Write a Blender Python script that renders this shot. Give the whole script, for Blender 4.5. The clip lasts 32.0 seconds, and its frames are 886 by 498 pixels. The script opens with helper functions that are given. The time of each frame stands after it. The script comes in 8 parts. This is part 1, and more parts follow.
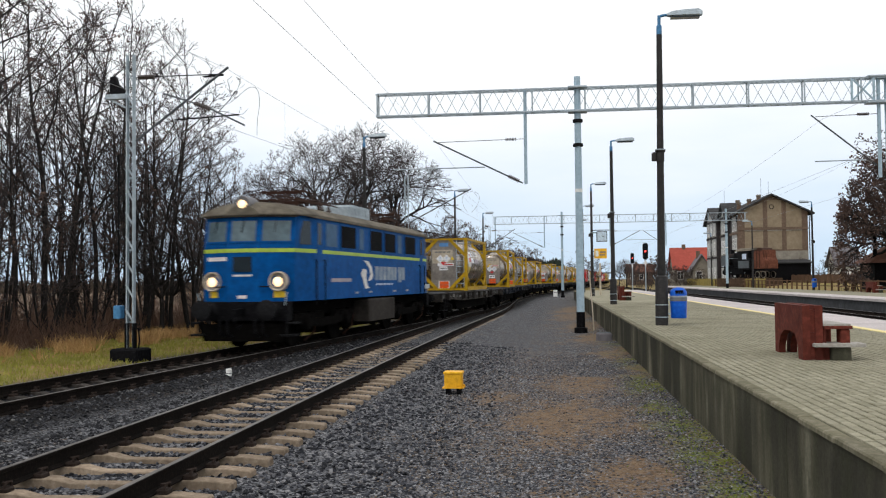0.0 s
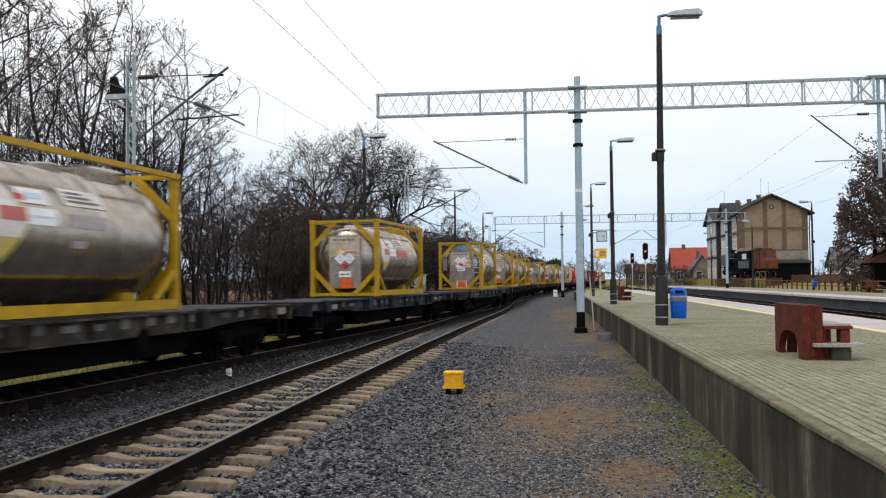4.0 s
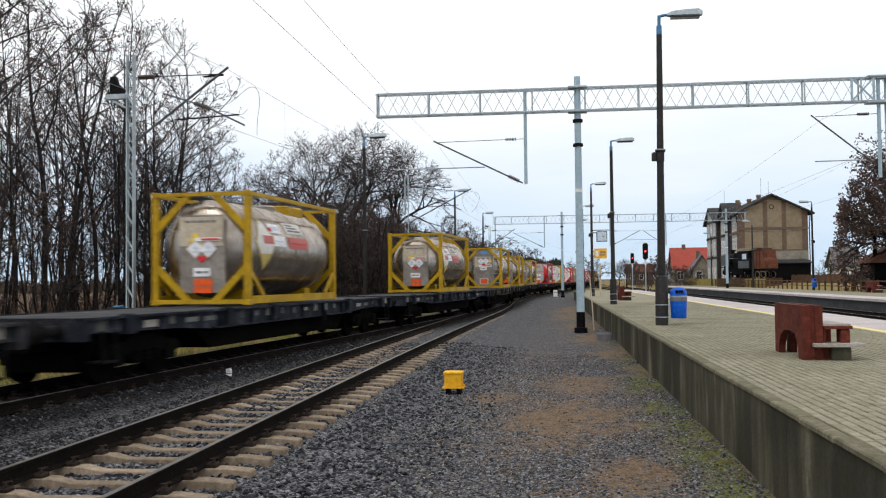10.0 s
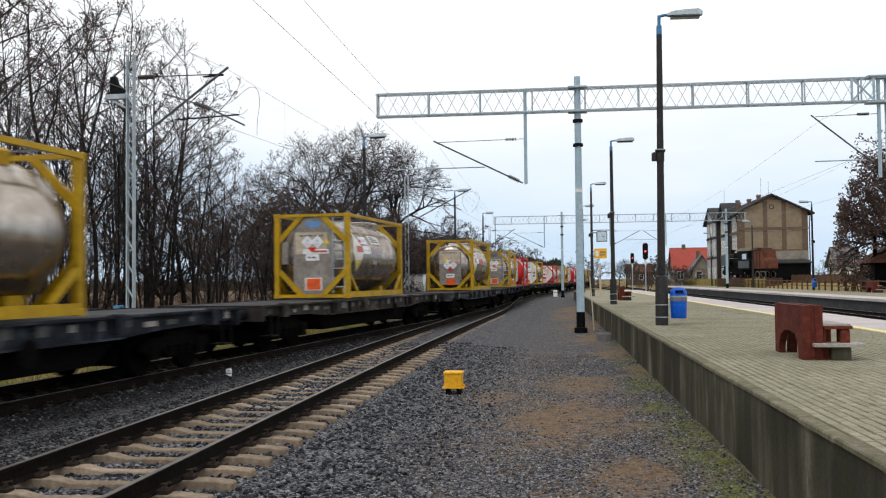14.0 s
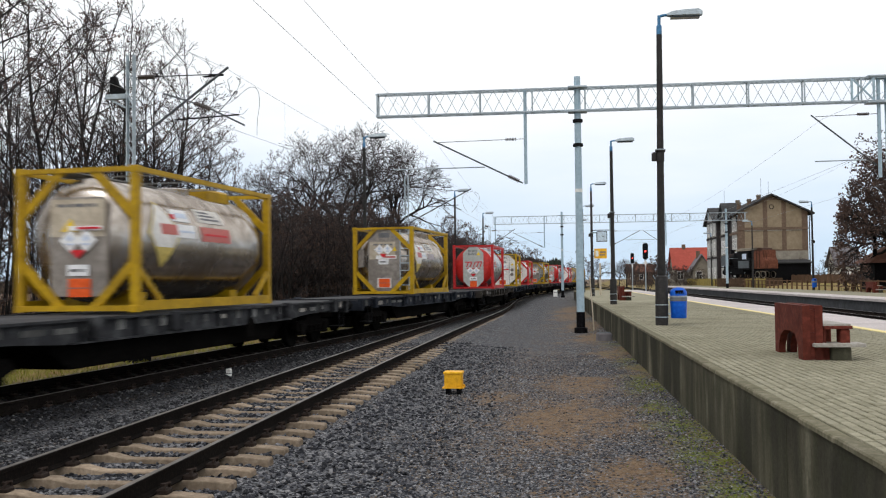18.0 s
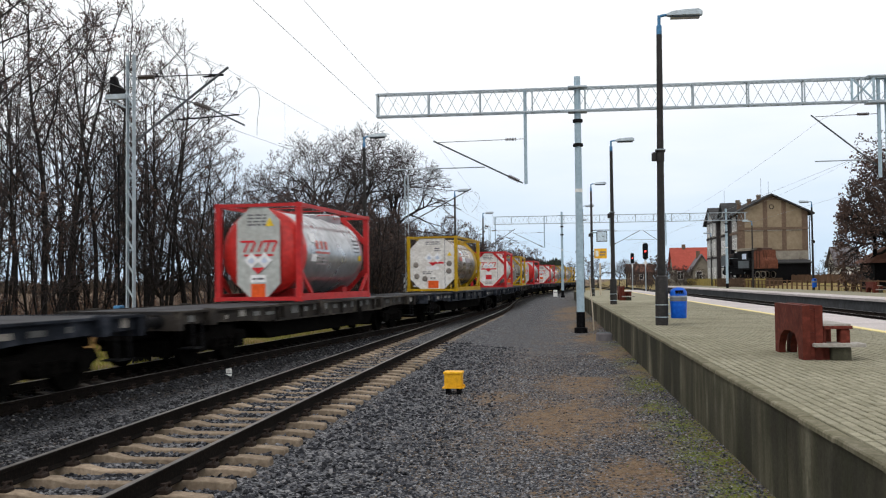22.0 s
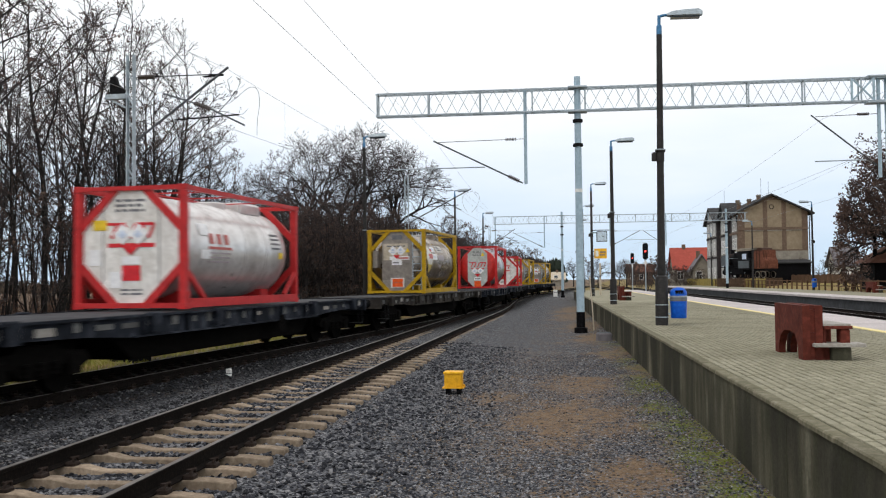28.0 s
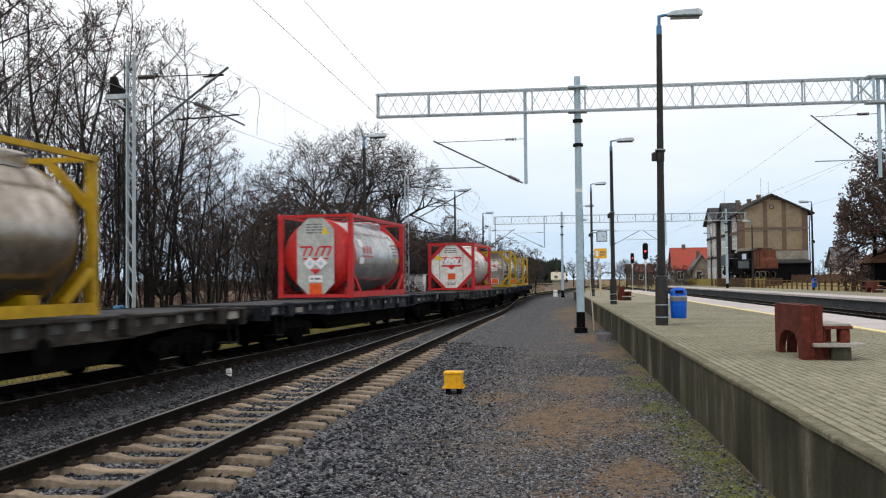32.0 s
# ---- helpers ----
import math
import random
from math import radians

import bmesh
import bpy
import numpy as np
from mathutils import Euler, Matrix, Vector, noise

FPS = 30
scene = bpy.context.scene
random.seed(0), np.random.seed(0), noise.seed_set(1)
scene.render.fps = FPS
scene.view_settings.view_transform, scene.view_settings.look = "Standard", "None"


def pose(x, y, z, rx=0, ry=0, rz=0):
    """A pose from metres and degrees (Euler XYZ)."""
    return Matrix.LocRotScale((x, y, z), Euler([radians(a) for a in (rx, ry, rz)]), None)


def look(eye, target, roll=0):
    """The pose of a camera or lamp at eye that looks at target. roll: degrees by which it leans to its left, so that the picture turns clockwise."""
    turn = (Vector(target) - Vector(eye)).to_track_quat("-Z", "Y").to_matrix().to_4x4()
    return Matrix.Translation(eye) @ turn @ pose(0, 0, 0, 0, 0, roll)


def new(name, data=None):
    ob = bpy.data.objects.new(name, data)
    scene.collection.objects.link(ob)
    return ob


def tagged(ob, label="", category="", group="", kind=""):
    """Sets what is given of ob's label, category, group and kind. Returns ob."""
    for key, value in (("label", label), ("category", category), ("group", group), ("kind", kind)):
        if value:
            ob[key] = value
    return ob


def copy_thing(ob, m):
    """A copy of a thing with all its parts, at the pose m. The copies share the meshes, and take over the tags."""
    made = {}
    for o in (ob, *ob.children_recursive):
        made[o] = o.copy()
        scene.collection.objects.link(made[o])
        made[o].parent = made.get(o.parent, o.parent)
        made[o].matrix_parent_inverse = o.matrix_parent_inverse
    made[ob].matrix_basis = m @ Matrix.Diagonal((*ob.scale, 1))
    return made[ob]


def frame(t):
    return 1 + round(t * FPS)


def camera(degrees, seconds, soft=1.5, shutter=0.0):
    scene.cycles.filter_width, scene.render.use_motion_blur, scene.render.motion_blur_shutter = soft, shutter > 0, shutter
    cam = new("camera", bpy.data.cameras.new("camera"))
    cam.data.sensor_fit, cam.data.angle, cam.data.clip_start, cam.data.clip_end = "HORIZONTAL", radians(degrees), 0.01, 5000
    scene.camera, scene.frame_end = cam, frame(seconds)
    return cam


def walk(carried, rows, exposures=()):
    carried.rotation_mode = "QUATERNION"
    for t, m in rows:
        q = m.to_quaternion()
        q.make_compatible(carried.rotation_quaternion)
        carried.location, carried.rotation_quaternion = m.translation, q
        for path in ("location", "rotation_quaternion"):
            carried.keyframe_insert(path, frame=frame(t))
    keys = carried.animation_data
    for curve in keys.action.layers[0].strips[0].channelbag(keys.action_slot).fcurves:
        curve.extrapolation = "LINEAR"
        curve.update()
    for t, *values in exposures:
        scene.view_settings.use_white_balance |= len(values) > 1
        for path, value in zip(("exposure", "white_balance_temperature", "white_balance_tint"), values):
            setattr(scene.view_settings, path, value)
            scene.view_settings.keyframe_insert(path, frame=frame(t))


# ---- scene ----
# ---------- camera ----------
cam = camera(50.82, 32.0, soft=1.15, shutter=0.8)
EYE = Vector((0.0, 0.0, 1.696))
AIM = look(EYE, EYE + Vector((-0.20673, 0.9778, 0.03412)), -0.62)
walk(cam, [(0.0, AIM), (32.0, AIM)], exposures=[(0.0, 0.0, 6500, 10), (32.0, 0.0, 6500, 10)])

# ---------- world and light: bright overcast ----------
world = bpy.data.worlds.new("overcast_sky")
scene.world = world
world.use_nodes = True
wt = world.node_tree
wt.nodes.clear()
w_out = wt.nodes.new("ShaderNodeOutputWorld")
w_bg = wt.nodes.new("ShaderNodeBackground")
w_sky = wt.nodes.new("ShaderNodeTexSky")
w_sky.sky_type = "NISHITA"
w_sky.sun_disc = False
w_sky.sun_elevation, w_sky.sun_rotation = radians(24), radians(200)
w_sky.air_density, w_sky.dust_density = 1.0, 2.0
w_tc = wt.nodes.new("ShaderNodeTexCoord")
w_sep = wt.nodes.new("ShaderNodeSeparateXYZ")
w_noise = wt.nodes.new("ShaderNodeTexNoise")
w_map = wt.nodes.new("ShaderNodeMapping")
w_map.inputs["Scale"].default_value = (2.2, 2.2, 9.0)
w_noise.inputs["Scale"].default_value, w_noise.inputs["Detail"].default_value = 1.6, 5.0
w_add = wt.nodes.new("ShaderNodeMath")
w_add.operation = "MULTIPLY_ADD"
w_add.inputs[1].default_value = 0.16
w_ramp = wt.nodes.new("ShaderNodeValToRGB")
SKY = [(0.0, (0.60, 0.76, 0.92)), (0.11, (0.66, 0.82, 0.99)), (0.19, (0.84, 0.94, 1.06)), (0.27, (1.04, 1.07, 1.10)), (0.6, (1.15, 1.15, 1.15))]
el = w_ramp.color_ramp.elements
el[0].position, el[0].color = SKY[0][0], (*SKY[0][1], 1)
el[1].position, el[1].color = SKY[-1][0], (*SKY[-1][1], 1)
for sp, sc in SKY[1:-1]:
    e_new = el.new(sp)
    e_new.color = (*sc, 1)
w_mix = wt.nodes.new("ShaderNodeMix")
w_mix.data_type = "RGBA"
w_mix.inputs["Factor"].default_value = 0.97
w_mul = wt.nodes.new("ShaderNodeVectorMath")
w_mul.operation = "SCALE"
w_mul.inputs["Scale"].default_value = 0.1
wt.links.new(w_tc.outputs["Generated"], w_sep.inputs[0])
wt.links.new(w_tc.outputs["Generated"], w_map.inputs["Vector"])
wt.links.new(w_map.outputs[0], w_noise.inputs["Vector"])
wt.links.new(w_noise.outputs[0], w_add.inputs[0])
wt.links.new(w_sep.outputs["Z"], w_add.inputs[2])
wt.links.new(w_add.outputs[0], w_ramp.inputs[0])
wt.links.new(w_sky.outputs[0], w_mul.inputs[0])
wt.links.new(w_mul.outputs[0], w_mix.inputs["A"])
wt.links.new(w_ramp.outputs[0], w_mix.inputs["B"])
wt.links.new(w_mix.outputs["Result"], w_bg.inputs["Color"])
w_bg.inputs["Strength"].default_value = 1.0
wt.links.new(w_bg.outputs[0], w_out.inputs["Surface"])

sun = new("sun", bpy.data.lights.new("sun", "SUN"))
sun.data.energy, sun.data.angle, sun.data.color = 0.6, radians(20), (1.0, 0.97, 0.93)
sun.matrix_world = look((0, 0, 50), (20, 40, 0)) 

# ---------- materials ----------
def node(nt, kind, **vals):
    n = nt.nodes.new(kind)
    for k, v in vals.items():
        n.inputs[k].default_value = v
    return n


def ramp(nt, src, stops):
    r = nt.nodes.new("ShaderNodeValToRGB")
    e = r.color_ramp.elements
    e[0].position, e[0].color = stops[0][0], (*stops[0][1], 1)
    e[1].position, e[1].color = stops[-1][0], (*stops[-1][1], 1)
    for s, c in stops[1:-1]:
        x = e.new(s)
        x.color = (*c, 1)
    nt.links.new(src, r.inputs[0])
    return r.outputs[0]


def mixc(nt, fac, a, b, mode="MIX"):
    m = nt.nodes.new("ShaderNodeMix")
    m.data_type, m.blend_type = "RGBA", mode
    for src, key in ((fac, "Factor"), (a, "A"), (b, "B")):
        if isinstance(src, (int, float)):
            m.inputs[key].default_value = src
        elif isinstance(src, tuple):
            m.inputs[key].default_value = (*src, 1)
        else:
            nt.links.new(src, m.inputs[key])
    return m.outputs["Result"]


def math_node(nt, op, a, b):
    m = nt.nodes.new("ShaderNodeMath")
    m.operation = op
    for i, v in enumerate((a, b)):
        if isinstance(v, (int, float)):
            m.inputs[i].default_value = v
        else:
            nt.links.new(v, m.inputs[i])
    return m.outputs[0]


def tex(nt, kind, vec, scale, detail=4.0, rough=0.6):
    if kind == "noise":
        n = node(nt, "ShaderNodeTexNoise", Scale=scale, Detail=detail, Roughness=rough)
    else:
        n = node(nt, "ShaderNodeTexVoronoi", Scale=scale)
    nt.links.new(vec, n.inputs["Vector"])
    return n


def material(name, base, dark=None, light=None, grain=12.0, patch=1.1, rough=0.7, metal=0.0, bump=0.15, stain=0.5, vary=0.0, streak=False, coat=0.0, gloss=None):
    """A worn surface: base colour, grain at one scale, stains at a larger one."""
    m = bpy.data.materials.new(name)
    m.use_nodes = True
    nt = m.node_tree
    b = nt.nodes["Principled BSDF"]
    tc = nt.nodes.new("ShaderNodeTexCoord")
    shift = nt.nodes.new("ShaderNodeObjectInfo")
    far = nt.nodes.new("ShaderNodeVectorMath")
    far.operation = "MULTIPLY_ADD"
    far.inputs[1].default_value = (37.0, 53.0, 29.0)
    nt.links.new(shift.outputs["Random"], far.inputs[0])
    nt.links.new(tc.outputs["Object"], far.inputs[2])
    vec = far.outputs[0]
    dark = dark or tuple(x * 0.55 for x in base)
    light = light or tuple(min(1.0, x * 1.25 + 0.01) for x in base)
    fine = tex(nt, "noise", vec, grain, 6.0)
    if streak:
        mp = node(nt, "ShaderNodeMapping", Scale=(1.0, 1.0, 0.10))
        nt.links.new(vec, mp.inputs["Vector"])
        big = tex(nt, "noise", mp.outputs[0], patch * 3, 6.0, 0.62)
    else:
        big = tex(nt, "noise", vec, patch, 5.0)
    col = ramp(nt, fine.outputs[0], [(0.3, tuple(0.5 * (a + c) for a, c in zip(dark, base))), (0.5, base), (0.72, light)])
    mask = ramp(nt, big.outputs[0], [(0.42, (0, 0, 0)), (0.60 if streak else 0.68, (1, 1, 1))])
    col = mixc(nt, math_node(nt, "MULTIPLY", mask, stain), col, dark)
    if vary:
        oi = nt.nodes.new("ShaderNodeObjectInfo")
        v = math_node(nt, "MULTIPLY_ADD", oi.outputs["Random"], vary)
        v.node.inputs[2].default_value = 1.0 - vary / 2
        col = mixc(nt, 1.0, col, v, "MULTIPLY")
    nt.links.new(col, b.inputs["Base Color"])
    r = math_node(nt, "MULTIPLY_ADD", big.outputs[0], 0.3)
    r.node.inputs[2].default_value = max(0.02, rough - 0.15)
    nt.links.new(r, b.inputs["Roughness"])
    b.inputs["Metallic"].default_value = metal
    b.inputs["Specular IOR Level"].default_value = 0.12 if rough >= 0.7 else (0.3 if rough >= 0.5 else 0.5)
    if gloss is not None:
        b.inputs["Specular IOR Level"].default_value = gloss
    if coat:
        b.inputs["Coat Weight"].default_value = coat
    if bump:
        bp = node(nt, "ShaderNodeBump", Strength=bump, Distance=0.02)
        nt.links.new(fine.outputs[0], bp.inputs["Height"])
        nt.links.new(bp.outputs[0], b.inputs["Normal"])
    return m


def glow(name, color, strength):
    m = bpy.data.materials.new(name)
    m.use_nodes = True
    b = m.node_tree.nodes["Principled BSDF"]
    b.inputs["Base Color"].default_value = (*color, 1)
    b.inputs["Emission Color"].default_value = (*color, 1)
    b.inputs["Emission Strength"].default_value = strength
    return m


M = {}
M["concrete"] = material("sleeper_concrete", (0.285, 0.222, 0.162), (0.115, 0.085, 0.06), (0.39, 0.318, 0.24), grain=18, patch=2.0, rough=0.9, bump=0.3, vary=0.4)
# sleepers under the train: its shade is put into this dark, grimy colour
M["oiled_shade"] = material("oiled_shade_sleeper", (0.050, 0.044, 0.040), (0.016, 0.014, 0.012), (0.10, 0.09, 0.08), grain=16, patch=1.6, rough=0.9, bump=0.3, vary=0.5)
M["soiled"] = material("soiled_sleeper", (0.16, 0.135, 0.115), (0.045, 0.037, 0.03), (0.27, 0.235, 0.20), grain=16, patch=1.6, rough=0.9, bump=0.3, vary=0.5)
M["rail"] = material("rail_rust", (0.010, 0.008, 0.007), (0.004, 0.0033, 0.003), (0.022, 0.016, 0.013), grain=30, rough=0.8, bump=0.2, gloss=0.04)
M["rail_top"] = material("rail_running_surface", (0.15, 0.135, 0.125), (0.05, 0.042, 0.036), grain=6, rough=0.45, metal=0.6, bump=0.02, stain=0.5)
M["clip"] = material("rusty_clip", (0.030, 0.021, 0.017), grain=40, rough=0.8)
def wall_material():
    """Old platform concrete: broad dark stains and narrow pale runs, both drawn downwards."""
    m = bpy.data.materials.new("platform_wall")
    m.use_nodes = True
    nt = m.node_tree
    b = nt.nodes["Principled BSDF"]
    pos = nt.nodes.new("ShaderNodeNewGeometry").outputs["Position"]
    def drawn(sx, sz):
        mp = node(nt, "ShaderNodeMapping", Scale=(sx, sx, sz))
        nt.links.new(pos, mp.inputs["Vector"])
        return mp.outputs[0]
    broad = tex(nt, "noise", drawn(0.8, 0.4), 1.0, 3.0, 0.5)
    runs = tex(nt, "noise", drawn(2.6, 0.40), 1.0, 5.0, 0.6)
    edge = tex(nt, "noise", drawn(3.4, 1.3), 1.0, 6.0, 0.6)
    fine = tex(nt, "noise", pos, 26.0, 6.0, 0.7)
    col = ramp(nt, runs.outputs[0], [(0.30, (0.09, 0.083, 0.058)), (0.52, (0.15, 0.14, 0.098)), (0.64, (0.235, 0.22, 0.165)), (0.78, (0.34, 0.32, 0.26))])
    dk = ramp(nt, broad.outputs[0], [(0.34, (0.12, 0.12, 0.12)), (0.54, (0.90, 0.90, 0.90))])
    col = mixc(nt, dk, col, (0.028, 0.027, 0.021))
    col = mixc(nt, ramp(nt, edge.outputs[0], [(0.48, (0, 0, 0)), (0.66, (0.65, 0.65, 0.65))]), col, (0.045, 0.046, 0.028))
    col = mixc(nt, 0.6, col, ramp(nt, fine.outputs[0], [(0.3, (0.6, 0.6, 0.58)), (0.7, (1.3, 1.3, 1.25))]), "MULTIPLY")
    nt.links.new(col, b.inputs["Base Color"])
    b.inputs["Roughness"].default_value = 0.93
    b.inputs["Specular IOR Level"].default_value = 0.1
    bp = node(nt, "ShaderNodeBump", Strength=0.25, Distance=0.02)
    nt.links.new(fine.outputs[0], bp.inputs["Height"])
    nt.links.new(bp.outputs[0], b.inputs["Normal"])
    return m


M["wall"] = wall_material()
M["coping"] = material("coping_stone", (0.17, 0.155, 0.105), (0.075, 0.072, 0.042), (0.26, 0.24, 0.18), grain=14, patch=1.6, rough=0.92, vary=0.3, bump=0.25)
M["paving"] = material("paving_block", (0.275, 0.258, 0.188), (0.16, 0.15, 0.098), (0.36, 0.338, 0.258), grain=16, patch=0.7, rough=0.9, vary=0.16, bump=0.25)
M["wall_far"] = material("edge_wall", (0.060, 0.064, 0.070), (0.032, 0.034, 0.036), grain=4, patch=0.4, rough=0.9, stain=0.5)
M["joint"] = material("joint_sand", (0.055, 0.052, 0.032), (0.028, 0.030, 0.016), grain=20, rough=0.95)
M["slab"] = material("edge_slab", (0.50, 0.455, 0.45), (0.34, 0.31, 0.30), grain=14, rough=0.85, vary=0.14, stain=0.35)
M["yellow_line"] = material("line_paint", (0.78, 0.66, 0.30), (0.6, 0.53, 0.34), grain=18, rough=0.75, stain=0.3)
M["mast_paint"] = material("mast_paint", (0.37, 0.49, 0.57), (0.24, 0.32, 0.38), (0.45, 0.57, 0.65), grain=10, patch=1.5, rough=0.6, bump=0.05, stain=0.35)
M["tube_grey"] = material("tube_grey", (0.085, 0.098, 0.108), (0.05, 0.055, 0.06), grain=10, rough=0.6, bump=0.05)
M["galv"] = material("galvanised_steel", (0.40, 0.46, 0.50), (0.25, 0.29, 0.32), grain=10, patch=2, rough=0.55, metal=0.35, bump=0.05)
M["lamp_pole"] = material("lamp_pole_paint", (0.024, 0.022, 0.0215), (0.011, 0.0105, 0.0105), (0.042, 0.038, 0.036), grain=14, patch=2, rough=0.65, bump=0.08)
M["blue_paint"] = material("blue_fitting", (0.06, 0.20, 0.38), grain=12, rough=0.5, stain=0.3)
M["bin_blue"] = material("bin_plastic", (0.003, 0.10, 0.58), (0.003, 0.06, 0.36), (0.008, 0.15, 0.68), grain=10, rough=0.5, bump=0.02, stain=0.25)
M["steel_dark"] = material("dark_steel", (0.012, 0.012, 0.013), (0.005, 0.005, 0.005), (0.024, 0.024, 0.026), grain=16, rough=0.7, bump=0.1, gloss=0.05)
M["black"] = material("black_paint", (0.006, 0.006, 0.007), grain=14, rough=0.7, bump=0.05, gloss=0.04)
M["white"] = material("white_paint", (0.78, 0.78, 0.76), (0.5, 0.48, 0.44), grain=12, rough=0.6, stain=0.3)
M["box_yellow"] = material("box_yellow", (0.85, 0.44, 0.012), (0.5, 0.22, 0.01), (0.9, 0.52, 0.03), grain=14, rough=0.5, stain=0.35)
M["bench_red"] = material("bench_red", (0.115, 0.027, 0.018), (0.05, 0.013, 0.010), (0.19, 0.045, 0.03), grain=12, patch=2.5, rough=0.75, bump=0.2, stain=0.6)
M["plank"] = material("weathered_plank", (0.36, 0.335, 0.30), (0.16, 0.13, 0.10), (0.48, 0.46, 0.43), grain=20, rough=0.6, bump=0.2)
M["frame_yellow"] = material("frame_yellow", (0.475, 0.285, 0.001), (0.20, 0.115, 0.006), (0.56, 0.35, 0.004), grain=8, patch=1.4, rough=0.55, stain=0.5, bump=0.06)
M["frame_red"] = material("frame_red", (0.52, 0.020, 0.022), (0.25, 0.012, 0.014), (0.60, 0.034, 0.034), grain=8, patch=1.4, rough=0.5, stain=0.4, bump=0.06)
M["tank_steel"] = material("tank_steel", (0.40, 0.355, 0.31), (0.16, 0.125, 0.10), (0.53, 0.485, 0.44), grain=4, patch=0.8, rough=0.27, metal=0.95, stain=0.6, bump=0.01)
M["tank_white"] = material("tank_white", (0.72, 0.70, 0.69), (0.34, 0.31, 0.29), (0.82, 0.81, 0.80), grain=5, patch=0.9, rough=0.34, metal=0.62, stain=0.55, bump=0.02)
M["face_white"] = material("panel_white", (0.74, 0.72, 0.69), (0.48, 0.44, 0.39), grain=8, patch=1.6, rough=0.5, stain=0.5, bump=0.03)
M["face_cream"] = material("panel_cream", (0.52, 0.45, 0.35), (0.30, 0.245, 0.18), grain=8, patch=1.8, rough=0.55, stain=0.55, bump=0.03)
M["face_steel"] = material("panel_steel", (0.30, 0.265, 0.235), (0.13, 0.11, 0.095), grain=7, patch=1.2, rough=0.42, metal=0.6, stain=0.55)
M["tank_red"] = material("tank_red", (0.55, 0.02, 0.015), (0.3, 0.012, 0.01), grain=8, rough=0.42, stain=0.3)
M["label_white"] = material("label_white", (0.82, 0.82, 0.83), (0.6, 0.6, 0.62), grain=9, rough=0.5, stain=0.25, bump=0)
M["label_blue"] = material("label_blue", (0.12, 0.30, 0.60), grain=9, rough=0.5, stain=0.2, bump=0)
M["label_pale"] = material("label_pale_blue", (0.55, 0.62, 0.75), (0.42, 0.48, 0.6), grain=9, rough=0.5, stain=0.3, bump=0)
M["label_red"] = material("label_red", (0.62, 0.02, 0.03), grain=9, rough=0.5, stain=0.2, bump=0)
M["label_orange"] = material("label_orange", (0.75, 0.10, 0.01), (0.5, 0.06, 0.01), grain=9, rough=0.5, stain=0.2, bump=0)
M["label_grey"] = material("label_grey", (0.16, 0.16, 0.17), grain=9, rough=0.6, stain=0.2, bump=0)
M["label_yellow"] = material("label_yellow", (0.80, 0.55, 0.03), grain=9, rough=0.5, stain=0.2, bump=0)
M["wagon_blue"] = material("wagon_blue_black", (0.018, 0.0215, 0.030), (0.004, 0.0045, 0.006), (0.075, 0.084, 0.105), grain=2.6, patch=0.9, rough=0.8, stain=0.6, bump=0.1)
M["wagon_grey"] = material("wagon_dull_grey", (0.036, 0.037, 0.041), (0.012, 0.012, 0.012), (0.12, 0.122, 0.125), grain=2.6, patch=0.9, rough=0.8, stain=0.55, bump=0.1)
M["wagon_brown"] = material("wagon_rusty_grey", (0.040, 0.035, 0.031), (0.008, 0.0065, 0.006), (0.16, 0.135, 0.11), grain=2.6, patch=1.3, rough=0.85, stain=0.7, bump=0.1)
M["tank_grey"] = material("tank_grey", (0.50, 0.51, 0.53), (0.22, 0.22, 0.22), (0.60, 0.61, 0.63), grain=4, patch=0.8, rough=0.30, metal=0.85, stain=0.5, bump=0.01)
M["wagon_deck"] = material("wagon_deck", (0.070, 0.070, 0.076), (0.024, 0.024, 0.026), grain=6, patch=0.8, rough=0.8, stain=0.6)
M["wagon_plate"] = material("wagon_plate", (0.15, 0.15, 0.145), (0.05, 0.047, 0.043), grain=10, rough=0.7, stain=0.55, vary=1.2)
# dirty running gear, taken near black to hold the shade under the vehicles
M["bogie"] = material("bogie_dirt_shade", (0.005, 0.0046, 0.0042), (0.0025, 0.0025, 0.0022), (0.010, 0.009, 0.008), grain=12, rough=0.95, bump=0.2, gloss=0.02)
M["loco_blue"] = material("loco_blue", (0.0, 0.074, 0.27), (0.003, 0.030, 0.10), (0.0, 0.10, 0.34), grain=6, patch=0.8, rough=0.55, stain=0.35, bump=0.02, gloss=0.07)
M["loco_panel"] = material("loco_panel", (0.03, 0.10, 0.20), (0.02, 0.05, 0.09), grain=6, rough=0.5, stain=0.4, bump=0.02)
M["rust_dark"] = material("dark_rust", (0.055, 0.028, 0.02), (0.025, 0.015, 0.012), grain=8, rough=0.85)
M["label_rose"] = material("label_rose", (0.48, 0.10, 0.085), (0.5, 0.25, 0.22), grain=9, rough=0.5, stain=0.35, bump=0)
M["label_lilac"] = material("label_lilac", (0.38, 0.33, 0.35), (0.3, 0.26, 0.26), grain=9, rough=0.5, stain=0.3, bump=0)
M["label_dull_yellow"] = material("label_dull_yellow", (0.60, 0.47, 0.13), (0.4, 0.31, 0.12), grain=9, rough=0.5, stain=0.3, bump=0)
M["face_pale"] = material("panel_pale", (0.46, 0.48, 0.46), (0.30, 0.30, 0.28), grain=8, patch=1.6, rough=0.5, stain=0.4, bump=0.03)
M["loco_roof"] = material("loco_roof", (0.15, 0.13, 0.10), (0.045, 0.04, 0.032), grain=6, patch=0.7, rough=0.8, stain=0.65)
